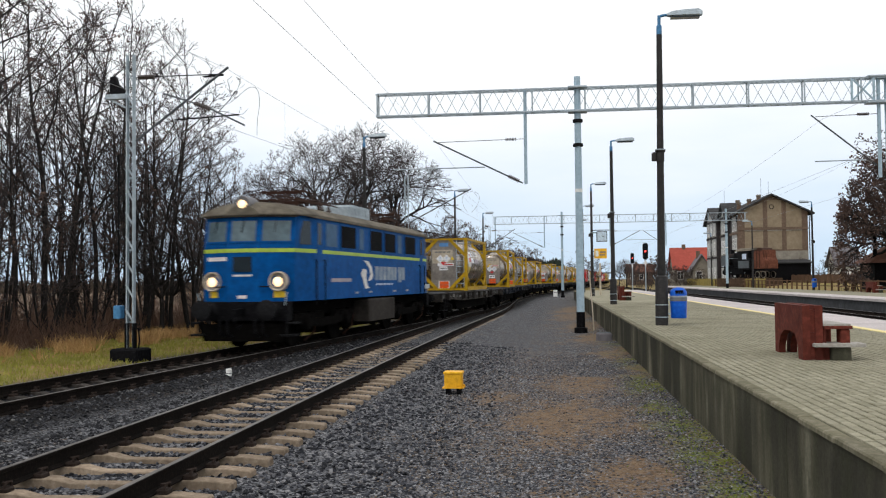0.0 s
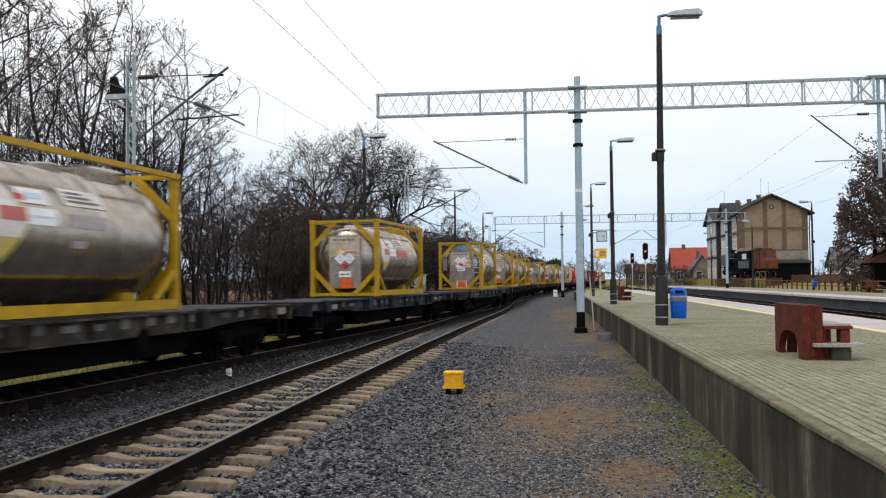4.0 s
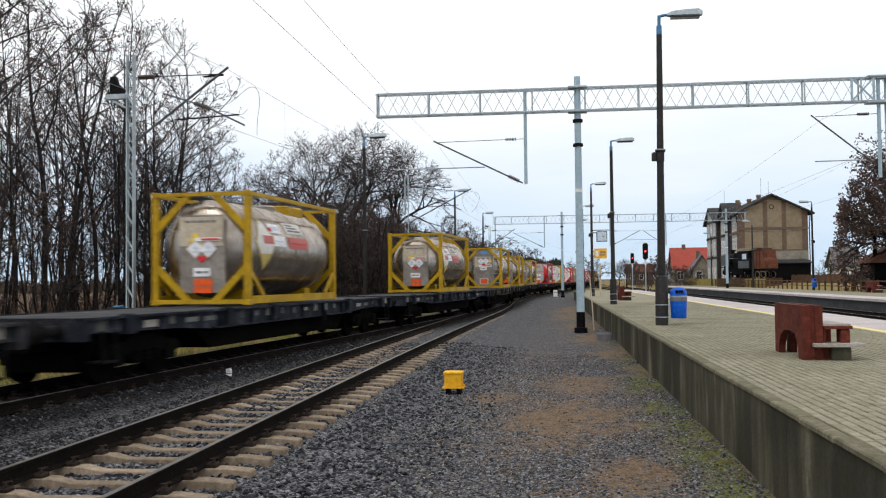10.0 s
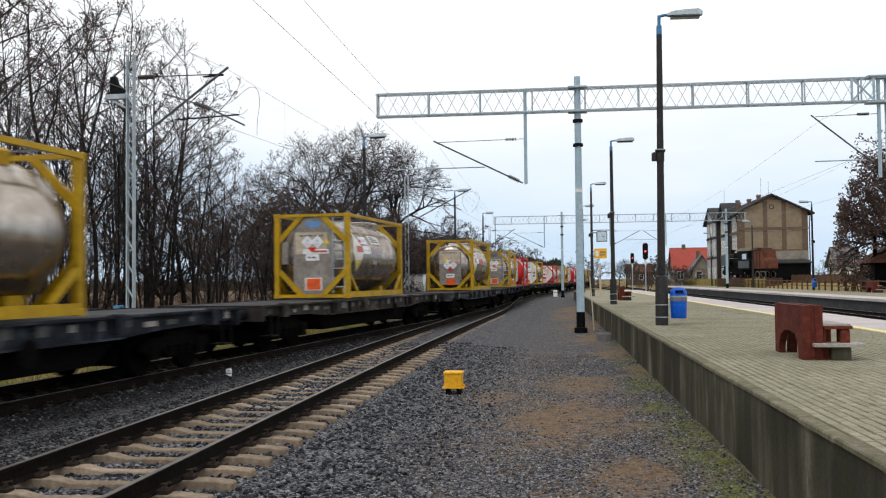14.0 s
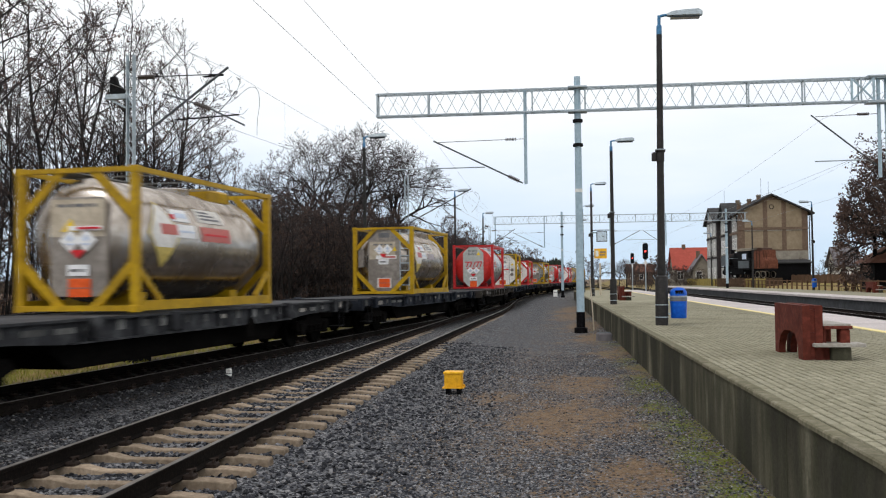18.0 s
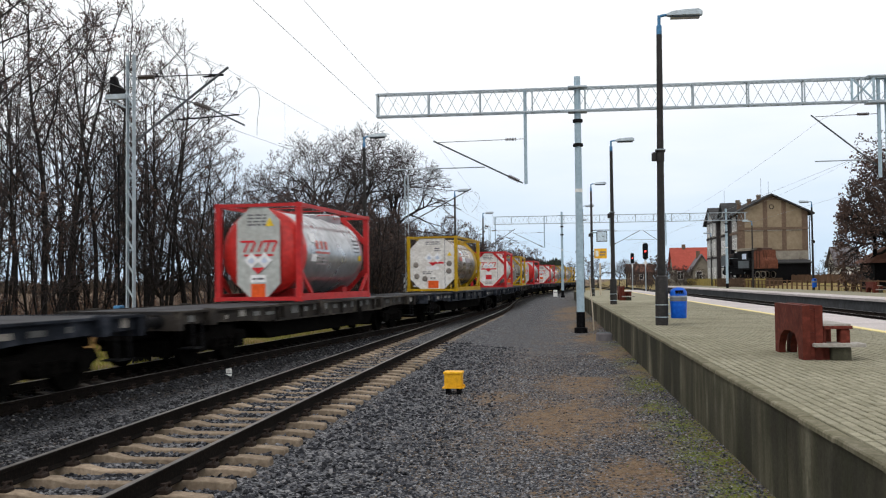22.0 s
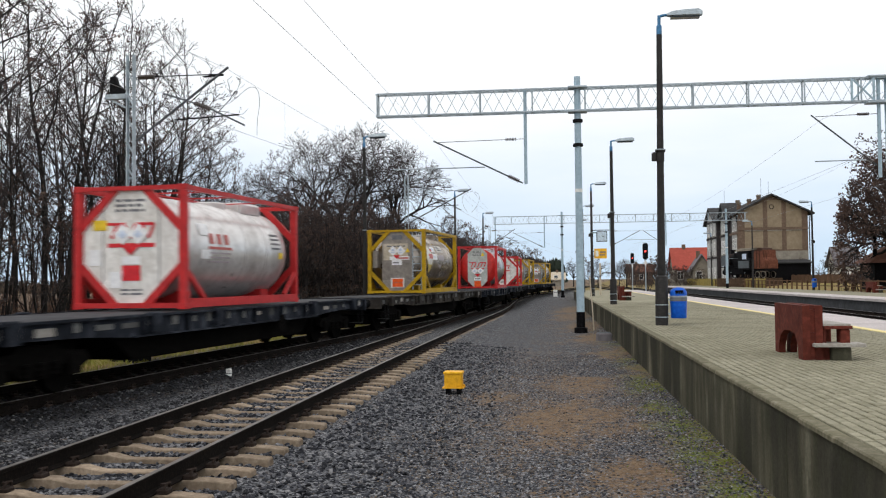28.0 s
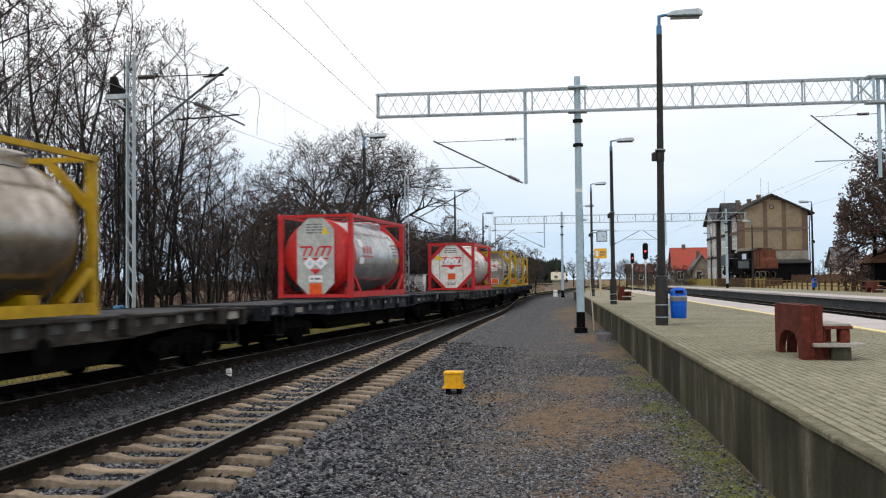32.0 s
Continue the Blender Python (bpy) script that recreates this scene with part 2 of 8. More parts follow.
M["loco_green"] = material("loco_stripe", (0.38, 0.55, 0.05), (0.25, 0.34, 0.06), grain=8, rough=0.45, stain=0.3)
M["glass"] = material("dark_glass", (0.006, 0.014, 0.020), grain=3, rough=0.15, bump=0, stain=0.3, gloss=0.25)
M["cabinet_white"] = material("cabinet_white", (0.90, 0.92, 0.94), (0.84, 0.86, 0.88), grain=6, rough=0.4, stain=0.15, bump=0)
M["cab_glass"] = material("cab_glass", (0.075, 0.125, 0.15), (0.025, 0.045, 0.055), grain=3, rough=0.18, bump=0, stain=0.5)
M["headlight"] = glow("headlight_glow", (1.0, 0.72, 0.42), 1.5)
M["battery_box"] = material("battery_box", (0.042, 0.036, 0.031), (0.014, 0.012, 0.010), (0.07, 0.06, 0.052), grain=8, patch=1.0, rough=0.85, stain=0.6, bump=0.1)
M["signal_red"] = glow("signal_red", (1.0, 0.05, 0.04), 4.0)
M["wordmark"] = material("faded_wordmark", (0.26, 0.31, 0.36), (0.10, 0.17, 0.28), (0.42, 0.44, 0.44), grain=5, patch=3.0, rough=0.6, stain=0.5, bump=0)
M["moss"] = material("moss", (0.17, 0.21, 0.020), (0.07, 0.095, 0.014), (0.28, 0.33, 0.04), grain=5, rough=0.95, bump=0)
M["bark"] = material("bark", (0.026, 0.023, 0.022), (0.012, 0.0105, 0.0098), (0.052, 0.047, 0.044), grain=14, patch=1.5, rough=0.95, bump=0.4)
M["twig"] = material("twig", (0.062, 0.053, 0.052), (0.032, 0.027, 0.026), grain=10, rough=0.95, bump=0)
M["bark_far"] = material("bark_far", (0.085, 0.066, 0.050), (0.05, 0.038, 0.03), grain=6, rough=0.95, bump=0)
M["leaf_brown"] = material("withered_leaf", (0.100, 0.066, 0.055), (0.048, 0.033, 0.028), (0.17, 0.11, 0.085), grain=3, patch=0.6, rough=0.9, bump=0, stain=0.5)
M["bramble"] = material("bramble", (0.15, 0.092, 0.068), (0.075, 0.046, 0.035), (0.23, 0.145, 0.10), grain=3, patch=0.6, rough=0.9, bump=0, stain=0.5)
M["grass_dry"] = material("dry_grass", (0.46, 0.285, 0.12), (0.24, 0.14, 0.06), (0.60, 0.42, 0.19), grain=3, patch=0.5, rough=0.95, bump=0)
M["grass_green"] = material("grass_blade", (0.27, 0.26, 0.055), (0.13, 0.13, 0.03), (0.38, 0.34, 0.09), grain=3, patch=0.5, rough=0.95, bump=0)
M["conifer"] = material("far_wood", (0.022, 0.030, 0.022), (0.012, 0.016, 0.012), grain=0.6, patch=0.05, rough=1.0, bump=0)
M["insulator"] = material("insulator", (0.045, 0.03, 0.025), grain=10, rough=0.3, bump=0)
M["wire"] = material("copper_wire", (0.22, 0.23, 0.24), grain=4, rough=0.6, metal=0.3, bump=0)
M["sign_yellow"] = material("sign_yellow", (0.85, 0.45, 0.02), grain=6, rough=0.5, stain=0.15, bump=0)
M["clock_face"] = material("clock_face", (0.55, 0.66, 0.75), grain=6, rough=0.4, stain=0.1, bump=0)
M["plaster"] = material("gable_plaster", (0.285, 0.225, 0.155), (0.17, 0.13, 0.09), (0.34, 0.275, 0.195), grain=1.6, patch=0.25, rough=0.95, bump=0.1, stain=0.45)
M["brickwork"] = material("gable_brick", (0.165, 0.115, 0.085), (0.10, 0.07, 0.052), (0.215, 0.15, 0.11), grain=5, patch=0.4, rough=0.95, bump=0.2, stain=0.45)
M["facade"] = material("facade_plaster", (0.27, 0.245, 0.20), (0.15, 0.13, 0.11), (0.33, 0.30, 0.255), grain=2, patch=0.35, rough=0.95, stain=0.5)
# dark grey of the string courses; also painted shade beside the station bays
M["dark_shade_brick"] = material("dark_brick_with_shade", (0.050, 0.044, 0.046), (0.028, 0.024, 0.025), (0.085, 0.07, 0.065), grain=6, patch=0.5, rough=0.95, bump=0.2)
M["side_plaster"] = material("side_plaster", (0.40, 0.40, 0.385), (0.22, 0.21, 0.20), (0.50, 0.50, 0.48), grain=2, patch=0.35, rough=0.95, stain=0.45)
M["roof_tar"] = material("roof_felt", (0.05, 0.05, 0.052), grain=2, patch=0.4, rough=0.9)
M["roof_grey"] = material("roof_grey", (0.17, 0.16, 0.17), (0.10, 0.09, 0.095), grain=3, patch=0.5, rough=0.9)
M["roof_red"] = material("roof_tile_red", (0.36, 0.075, 0.055), (0.24, 0.06, 0.045), grain=3, patch=0.5, rough=0.85, stain=0.4)
M["roof_brown"] = material("roof_brown", (0.16, 0.075, 0.052), (0.09, 0.048, 0.036), grain=3, patch=0.5, rough=0.9)
M["fence_wood"] = material("fence_wood", (0.13, 0.075, 0.045), (0.07, 0.045, 0.03), grain=5, patch=0.8, rough=0.9, vary=0.4)
M["fence_yellow"] = material("fence_metal", (0.30, 0.23, 0.06), (0.18, 0.14, 0.05), grain=5, rough=0.7, vary=0.3)
M["rust"] = material("rusty_steel", (0.15, 0.055, 0.034), (0.05, 0.022, 0.016), (0.22, 0.09, 0.055), grain=5, patch=1.2, rough=0.9, bump=0.2)

# ---------- mesh tools ----------
class Build:
    """Collects vertices and faces of one part."""

    def __init__(self):
        self.v, self.f = [], []

    def add(self, vs, fs):
        o = len(self.v)
        self.v.extend(tuple(p) for p in vs)
        self.f.extend(tuple(i + o for i in f) for f in fs)
        return self

    def box(self, x0, x1, y0, y1, z0, z1, m=None, c=0.0):
        """A block between two corners; c chamfers its upright and top edges."""
        if c:
            vs = []
            for z, e in ((z0, 0), (z1 - c, 0), (z1, c)):
                a, b, d, g = x0 + e, x1 - e, y0 + e, y1 - e
                vs += [(a + c, d, z), (b - c, d, z), (b, d + c, z), (b, g - c, z), (b - c, g, z), (a + c, g, z), (a, g - c, z), (a, d + c, z)]
            fs = [tuple(range(7, -1, -1)), tuple(range(16, 24))]
            for r in (0, 8):
                fs += [(r + i, r + (i + 1) % 8, r + 8 + (i + 1) % 8, r + 8 + i) for i in range(8)]
        else:
            vs = [(x, y, z) for z in (z0, z1) for x, y in ((x0, y0), (x1, y0), (x1, y1), (x0, y1))]
            fs = [(3, 2, 1, 0), (4, 5, 6, 7), (0, 1, 5, 4), (1, 2, 6, 5), (2, 3, 7, 6), (3, 0, 4, 7)]
        if m is not None:
            vs = [m @ Vector(p) for p in vs]
        return self.add(vs, fs)

    def tube(self, pts, r, n=6, r2=None, caps=True):
        """A round bar along points, tapering from r to r2."""
        pts = [Vector(p) for p in pts]
        r2 = r if r2 is None else r2
        o, k = len(self.v), len(pts)
        for i, p in enumerate(pts):
            t = (pts[min(i + 1, k - 1)] - pts[max(i - 1, 0)]).normalized()
            a = t.cross(Vector((0, 0, 1)) if abs(t.z) < 0.9 else Vector((1, 0, 0))).normalized()
            b = t.cross(a)
            q = r + (r2 - r) * i / max(1, k - 1)
            for j in range(n):
                w = 2 * math.pi * j / n
                self.v.append(tuple(p + a * (q * math.cos(w)) + b * (q * math.sin(w))))
        for i in range(k - 1):
            for j in range(n):
                a, b = o + i * n + j, o + i * n + (j + 1) % n
                self.f.append((a, b, b + n, a + n))
        if caps:
            self.f.append(tuple(range(o + n - 1, o - 1, -1)))
            self.f.append(tuple(range(o + (k - 1) * n, o + k * n)))
        return self

    def beam(self, a, b, w, t):
        """A rectangular bar from a to b."""
        a, b = Vector(a), Vector(b)
        d = (b - a).normalized()
        s = d.cross(Vector((0, 0, 1)) if abs(d.z) < 0.9 else Vector((0, 1, 0))).normalized()
        u = s.cross(d)
        vs = [p + s * (sx * w / 2) + u * (sz * t / 2) for p in (a, b) for sx, sz in ((-1, -1), (1, -1), (1, 1), (-1, 1))]
        return self.add(vs, [(0, 1, 2, 3), (7, 6, 5, 4), (0, 4, 5, 1), (1, 5, 6, 2), (2, 6, 7, 3), (3, 7, 4, 0)])

    def prism(self, poly, axis, a, b):
        """A polygon pushed along an axis from a to b; poly holds the two other coordinates in order."""
        n = len(poly)
        put = {"x": lambda p, s: (s, p[0], p[1]), "y": lambda p, s: (p[0], s, p[1]), "z": lambda p, s: (p[0], p[1], s)}[axis]
        vs = [put(p, s) for s in (a, b) for p in poly]
        fs = [tuple(range(n)), tuple(range(2 * n - 1, n - 1, -1))] + [(i, n + i, n + (i + 1) % n, (i + 1) % n) for i in range(n)]
        return self.add(vs, fs)

    def lathe(self, prof, axis="z", at=(0, 0, 0), n=16, caps=True):
        """A profile of (radius, height) turned about an axis."""
        o = len(self.v)
        for r, s in prof:
            for j in range(n):
                w = 2 * math.pi * j / n
                a, b = r * math.cos(w), r * math.sin(w)
                p = {"z": (a, b, s), "y": (a, s, b), "x": (s, a, b)}[axis]
                self.v.append((p[0] + at[0], p[1] + at[1], p[2] + at[2]))
        for i in range(len(prof) - 1):
            for j in range(n):
                a, b = o + i * n + j, o + i * n + (j + 1) % n
                self.f.append((a, b, b + n, a + n))
        if caps:
            self.f.append(tuple(range(o + n - 1, o - 1, -1)))
            self.f.append(tuple(range(o + (len(prof) - 1) * n, o + len(prof) * n)))
        return self

    def sweep(self, path, prof):
        """An upright closed profile of (side, height) carried along points on the ground."""
        o, k, n = len(self.v), len(path), len(prof)
        for i, p in enumerate(path):
            q0, q1 = path[max(i - 1, 0)], path[min(i + 1, k - 1)]
            t = Vector((q1[0] - q0[0], q1[1] - q0[1])).normalized()
            for s, z in prof:
                self.v.append((p[0] + t.y * s, p[1] - t.x * s, z))
        for i in range(k - 1):
            for j in range(n):
                a, b = o + i * n + j, o + i * n + (j + 1) % n
                self.f.append((a, b, b + n, a + n))
        self.f.append(tuple(range(o + n - 1, o - 1, -1)))
        self.f.append(tuple(range(o + (k - 1) * n, o + k * n)))
        return self

    def mesh(self, name, mat, smooth=False):
        me = bpy.data.meshes.new(name)
        me.from_pydata(self.v, [], self.f)
        me.materials.append(mat)
        bm = bmesh.new()
        bm.from_mesh(me)
        if len(bm.faces) < 60000:
            bmesh.ops.recalc_face_normals(bm, faces=bm.faces)
        bm.to_mesh(me)
        bm.free()
        if smooth:
            me.shade_smooth()
            me.set_sharp_from_angle(angle=radians(38))
        return me


def part(name, b, mat, parent=None, label="", smooth=False, at=None):
    """Links a Build (or a ready mesh) as one mesh object under a thing or a part."""
    me = b.mesh(name, mat, smooth) if isinstance(b, Build) else b
    ob = new(name, me)
    if parent is not None:
        ob.parent = parent
    if at is not None:
        ob.matrix_basis = at
    if label:
        ob["label"] = label
    return ob


def thing(name, label, category, m=None, group="", kind=""):
    ob = new(name)
    ob.empty_display_size = 0.3
    if m is not None:
        ob.matrix_basis = m
    return tagged(ob, label, category, group, kind)


TURN = 0.0905
PLAT = pose(0, 0, 0, 0, 0, math.degrees(TURN))


def plat(x, y, z=0.0):
    """A place given across and along the platforms."""
    return PLAT @ Vector((x, y, z))


ZG, ZP = -0.33, 0.55
TRAIN_X = -9.82

M["litter"] = material("leaf_litter", (0.075, 0.048, 0.031), (0.034, 0.022, 0.014), (0.12, 0.075, 0.047), grain=4, patch=0.7, rough=0.95)

# ---------- tracks: where they run ----------
def swing(y):
    """How far both tracks bend away from the platform along the wood."""
    return blend(0.0, 3.1, (y - 46.0) / 62.0)


def near_x(y):
    """The nearer track, which bends until it joins the train's track."""
    s = min(y + 0.9, 109.0)
    return -4.24 - 0.1018 * s + 0.000467 * s * s - swing(y)


def near_path(y0, y1, step):
    k = int((y1 - y0) / step) + 1
    return [(near_x(y0 + i * step), y0 + i * step) for i in range(k + 1)]


def blend(a, b, x):
    x = max(0.0, min(1.0, x))
    return a + (b - a) * x * x * (3 - 2 * x)


def train_x(y):
    """The train's track, which eases over towards the platform and swings out again beyond."""
    return TRAIN_X + blend(0.0, 0.30, (y - 22.0) / 26.0) - swing(y)


def ground_z(x, y):
    p = PLAT.inverted() @ Vector((x, y, 0))
    d = min(abs(x - train_x(y)), abs(x - near_x(y)), abs(p.x - 10.2), abs(p.x - 14.3))
    z = blend(-0.285, ZG, (d - 1.6) / 0.8)
    if d < 1.35:
        z -= (max(-0.05, min(0.0, -0.02 - 0.004 * (y - 8.0))) - blend(0, 0.028, (y - 22.0) / 10.0)) * blend(0, 1, (1.35 - d) / 0.2)
    dn = abs(x - near_x(y))
    z += (-0.185 - z) * blend(0, 1, (dn - 0.72) / 0.3) * blend(1, 0, (dn - 1.5) / 0.9) * blend(0, 1, (y - 19.0) / 12.0)
    dx = x - train_x(y)
    z += (-0.165 - z) * blend(0, 1, (abs(dx) - 0.72) / 0.3) * blend(1, 0, (abs(dx) - 1.5) / 0.9)
    if x < TRAIN_X:
        z = blend(z, -0.20, (TRAIN_X - 1.6 - x) / 1.0)
        z += 0.05 * noise.noise(Vector((x * 0.35, y * 0.35, 2.0))) * min(1, max(0, (-12 - x) / 3))
    elif x < near_x(y):
        z = max(z, -0.265)
    if p.x > 22.6:
        z = blend(ZG, 0.42, (p.x - 22.6) / 0.3) + 0.075 * max(0.0, min(8.0, p.x - 23.4))
    z += 0.018 * noise.noise(Vector((x * 1.3, y * 1.3, 0.0)))
    return z


# bare earth and moss: centre and half extents
EARTH = [(-1.06, 13.8, 0.85, 1.8), (-1.05, 18.2, 0.56, 1.3), (-0.1, 9.85, 0.35, 0.9), (-2.6, 16.1, 0.34, 0.9), (0.1, 21.0, 0.5, 1.4), (-0.6, 26.0, 0.6, 2.0), (-0.3, 8.2, 0.5, 0.7), (-1.6, 33.0, 0.6, 3.0), (-2.4, 41.0, 0.7, 4.0), (-3.6, 52.0, 0.8, 5.0), (-4.4, 64.0, 0.9, 7.0)]
MOSS = [(-0.03, 18.9, 0.22, 1.4), (0.5, 13.3, 0.30, 0.55), (0.66, 11.0, 0.24, 0.55), (-0.26, 23.4, 0.22, 1.5), (0.3, 15.6, 0.2, 0.6), (0.75, 9.2, 0.2, 0.6)]


def zone(x, y):
    """Shares of dry dirt and of grass at a place."""
    p = PLAT.inverted() @ Vector((x, y, 0))
    n1 = noise.noise(Vector((x * 0.45, y * 0.3, 5.0)))
    n2 = noise.noise(Vector((x * 1.6, y * 1.1, 9.0)))
    g = blend(0, 1, (TRAIN_X - 2.0 - x + 0.5 * n1) / 0.6)
    off = near_x(y) + 2.0
    dirt = blend(0, 1, (x - off) / 2.2) * blend(0.12, 0.55, (n1 + 0.5 * n2 + 0.3) / 0.8)
    dirt *= blend(1.0, 0.5, (y - 25) / 30)
    for cx, cy, rx, ry in EARTH:
        dirt = max(dirt, blend(0, 1.0, 1.42 - 0.72 * math.hypot((x - cx) / rx, (y - cy) / ry) + 0.6 * n2))
    moss = 0.62 * blend(0, 1.0, (p.x - 1.15) / 0.6) * blend(0.0, 1, (n2 + 0.05) / 0.45) * blend(1, 0.3, (y - 24) / 20)
    for cx, cy, rx, ry in MOSS:
        moss = max(moss, blend(0, 0.95, 1.35 - math.hypot((x - cx) / rx, (y - cy) / ry) + 0.7 * n2))
    edge = -17.4 if y < 36 else -15.0
    if x < edge:
        wood = blend(0, 1, (edge - x + 0.8 * n1) / 1.5)
        g, dirt, moss = g * (1 - wood), max(dirt, wood), 0.0
        return (dirt, g, -wood)
    if p.x > 22.6:
        g, dirt, moss = 0.95, 0.3, 0
    if x < -60 or x > 60 or y > 170:
        g, dirt, moss = 0.8, 0.4, 0
    return (dirt, g, moss)


def frange(a, b, s):
    return [a + i * s for i in range(int(round((b - a) / s)) + 1)]


def ground():
    xs = [-1800, -700, -300, -140, -80, -55] + frange(-40, -14, 1.0) + frange(-13.6, 3.0, 0.3) + frange(3.5, 40, 1.0) + [55, 80, 140, 300, 700, 1800]
    ys = [-600, -200, -60, -20] + frange(-10, 5, 1.5) + frange(6, 34, 0.35) + frange(35, 70, 1.0) + frange(72, 170, 3.0) + [185, 220, 300, 500, 1000, 3000]
    nx = len(xs)
    vs, fs, zs = [], [], []
    for y in ys:
        for x in xs:
            vs.append((x, y, ground_z(x, y)))
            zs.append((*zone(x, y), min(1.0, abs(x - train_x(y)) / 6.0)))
    for j in range(len(ys) - 1):
        for i in range(nx - 1):
            a = j * nx + i
            fs.append((a, a + 1, a + nx + 1, a + nx))
    me = bpy.data.meshes.new("ground")
    me.from_pydata(vs, [], fs)
    at = me.color_attributes.new("cover", "FLOAT_COLOR", "POINT")
    for i, c in enumerate(zs):
        at.data[i].color = c
    me.shade_smooth()
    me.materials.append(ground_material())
    return tagged(new("ground", me), "grey crushed stone with bare brown earth, moss and grass", "ground", kind="structure")


def ground_material():
    m = bpy.data.materials.new("ground_cover")
    m.use_nodes = True
    nt = m.node_tree
    b = nt.nodes["Principled BSDF"]
    vec = nt.nodes.new("ShaderNodeTexCoord").outputs["Object"]
    ca = nt.nodes.new("ShaderNodeVertexColor")
    ca.layer_name = "cover"
    sep = nt.nodes.new("ShaderNodeSeparateColor")
    nt.links.new(ca.outputs[0], sep.inputs[0])
    vor = tex(nt, "voronoi", vec, 30.0)
    vor2 = tex(nt, "voronoi", vec, 55.0)
    big = tex(nt, "noise", vec, 0.8, 6.0)
    mid = tex(nt, "noise", vec, 6.0, 6.0, 0.7)
    fine = tex(nt, "noise", vec, 40.0, 6.0, 0.7)
    rgb = nt.nodes.new("ShaderNodeSeparateColor")
    nt.links.new(vor.outputs["Color"], rgb.inputs[0])
    stone = ramp(nt, rgb.outputs[0], [(0.0, (0.075, 0.078, 0.088)), (0.5, (0.170, 0.175, 0.194)), (0.82, (0.25, 0.255, 0.275)), (1.0, (0.38, 0.38, 0.39))])
    gap = ramp(nt, vor.outputs["Distance"], [(0.0, (1, 1, 1)), (0.38, (0.8, 0.8, 0.8)), (0.7, (0.12, 0.12, 0.12))])
    stone = mixc(nt, 1.0, stone, gap, "MULTIPLY")
    rgb2 = nt.nodes.new("ShaderNodeSeparateColor")
    nt.links.new(vor2.outputs["Color"], rgb2.inputs[0])
    grit = ramp(nt, rgb2.outputs[0], [(0.0, (0.05, 0.045, 0.04)), (0.7, (0.11, 0.10, 0.09)), (1.0, (0.22, 0.21, 0.2))])
    earth = ramp(nt, mid.outputs[0], [(0.3, (0.085, 0.052, 0.028)), (0.5, (0.225, 0.132, 0.058)), (0.75, (0.36, 0.226, 0.105))])
    earth = mixc(nt, 0.35, earth, grit)
    fac = math_node(nt, "MULTIPLY_ADD", mid.outputs[0], 1.6)
    fac.node.inputs[2].default_value = -0.8
    fac = math_node(nt, "ADD", fac, sep.outputs[0])
    flat = node(nt, "ShaderNodeMapping", Scale=(1.6, 0.9, 1.0))
    nt.links.new(vec, flat.inputs["Vector"])
    blot = tex(nt, "noise", flat.outputs[0], 1.5, 6.0, 0.65)
    fac = math_node(nt, "ADD", fac, math_node(nt, "MULTIPLY", math_node(nt, "SUBTRACT", blot.outputs[0], 0.5), 1.8))
    fac = math_node(nt, "ADD", fac, math_node(nt, "MULTIPLY", math_node(nt, "SUBTRACT", fine.outputs[0], 0.5), 0.9))
    fac = math_node(nt, "ADD", fac, math_node(nt, "MULTIPLY", math_node(nt, "SUBTRACT", rgb.outputs[1], 0.5), 0.9))
    fac = ramp(nt, fac, [(0.35, (0, 0, 0)), (1.15, (0.84, 0.84, 0.84))])
    col = mixc(nt, fac, stone, earth)
    moss = ramp(nt, fine.outputs[0], [(0.35, (0.05, 0.065, 0.012)), (0.55, (0.19, 0.235, 0.020)), (0.75, (0.31, 0.36, 0.045))])
    mf = math_node(nt, "MULTIPLY", math_node(nt, "MAXIMUM", sep.outputs[2], 0.0), ramp(nt, mid.outputs[0], [(0.40, (0, 0, 0)), (0.58, (1, 1, 1))]))
    col = mixc(nt, mf, col, moss)
    # darkens the ground near the train's track: oily dirt plus painted train shade
    oil_shade = math_node(nt, "MULTIPLY", ca.outputs["Alpha"], 6.0)
    oil_shade = math_node(nt, "MULTIPLY", math_node(nt, "ADD", oil_shade, math_node(nt, "MULTIPLY", mid.outputs[0], 0.5)), 0.2225)
    oil_shade = ramp(nt, oil_shade, [(0.0, (0.10, 0.095, 0.09)), (0.42, (0.13, 0.12, 0.115)), (0.50, (0.60, 0.60, 0.60)), (0.62, (1, 1, 1))])
    col = mixc(nt, 1.0, col, oil_shade, "MULTIPLY")
    grass = ramp(nt, fine.outputs[0], [(0.3, (0.10, 0.10, 0.03)), (0.5, (0.21, 0.19, 0.055)), (0.7, (0.30, 0.25, 0.09))])
    straw = ramp(nt, mid.outputs[0], [(0.3, (0.16, 0.10, 0.05)), (0.7, (0.40, 0.26, 0.12))])
    grass = mixc(nt, ramp(nt, big.outputs[0], [(0.42, (0, 0, 0)), (0.6, (1, 1, 1))]), grass, straw)
    col = mixc(nt, sep.outputs[1], col, grass)
    litter = ramp(nt, mid.outputs[0], [(0.3, (0.030, 0.022, 0.016)), (0.55, (0.075, 0.050, 0.034)), (0.75, (0.13, 0.085, 0.055))])
    wood = math_node(nt, "MULTIPLY", sep.outputs[2], -1.0)
    wood.node.use_clamp = True
    col = mixc(nt, wood, col, litter)
    nt.links.new(col, b.inputs["Base Color"])
    b.inputs["Roughness"].default_value = 0.93
    b.inputs["Specular IOR Level"].default_value = 0.1
    hgt = mixc(nt, fac, vor.outputs["Distance"], fine.outputs[0])
    bp = node(nt, "ShaderNodeBump", Strength=0.8, Distance=0.03)
    bp.invert = True
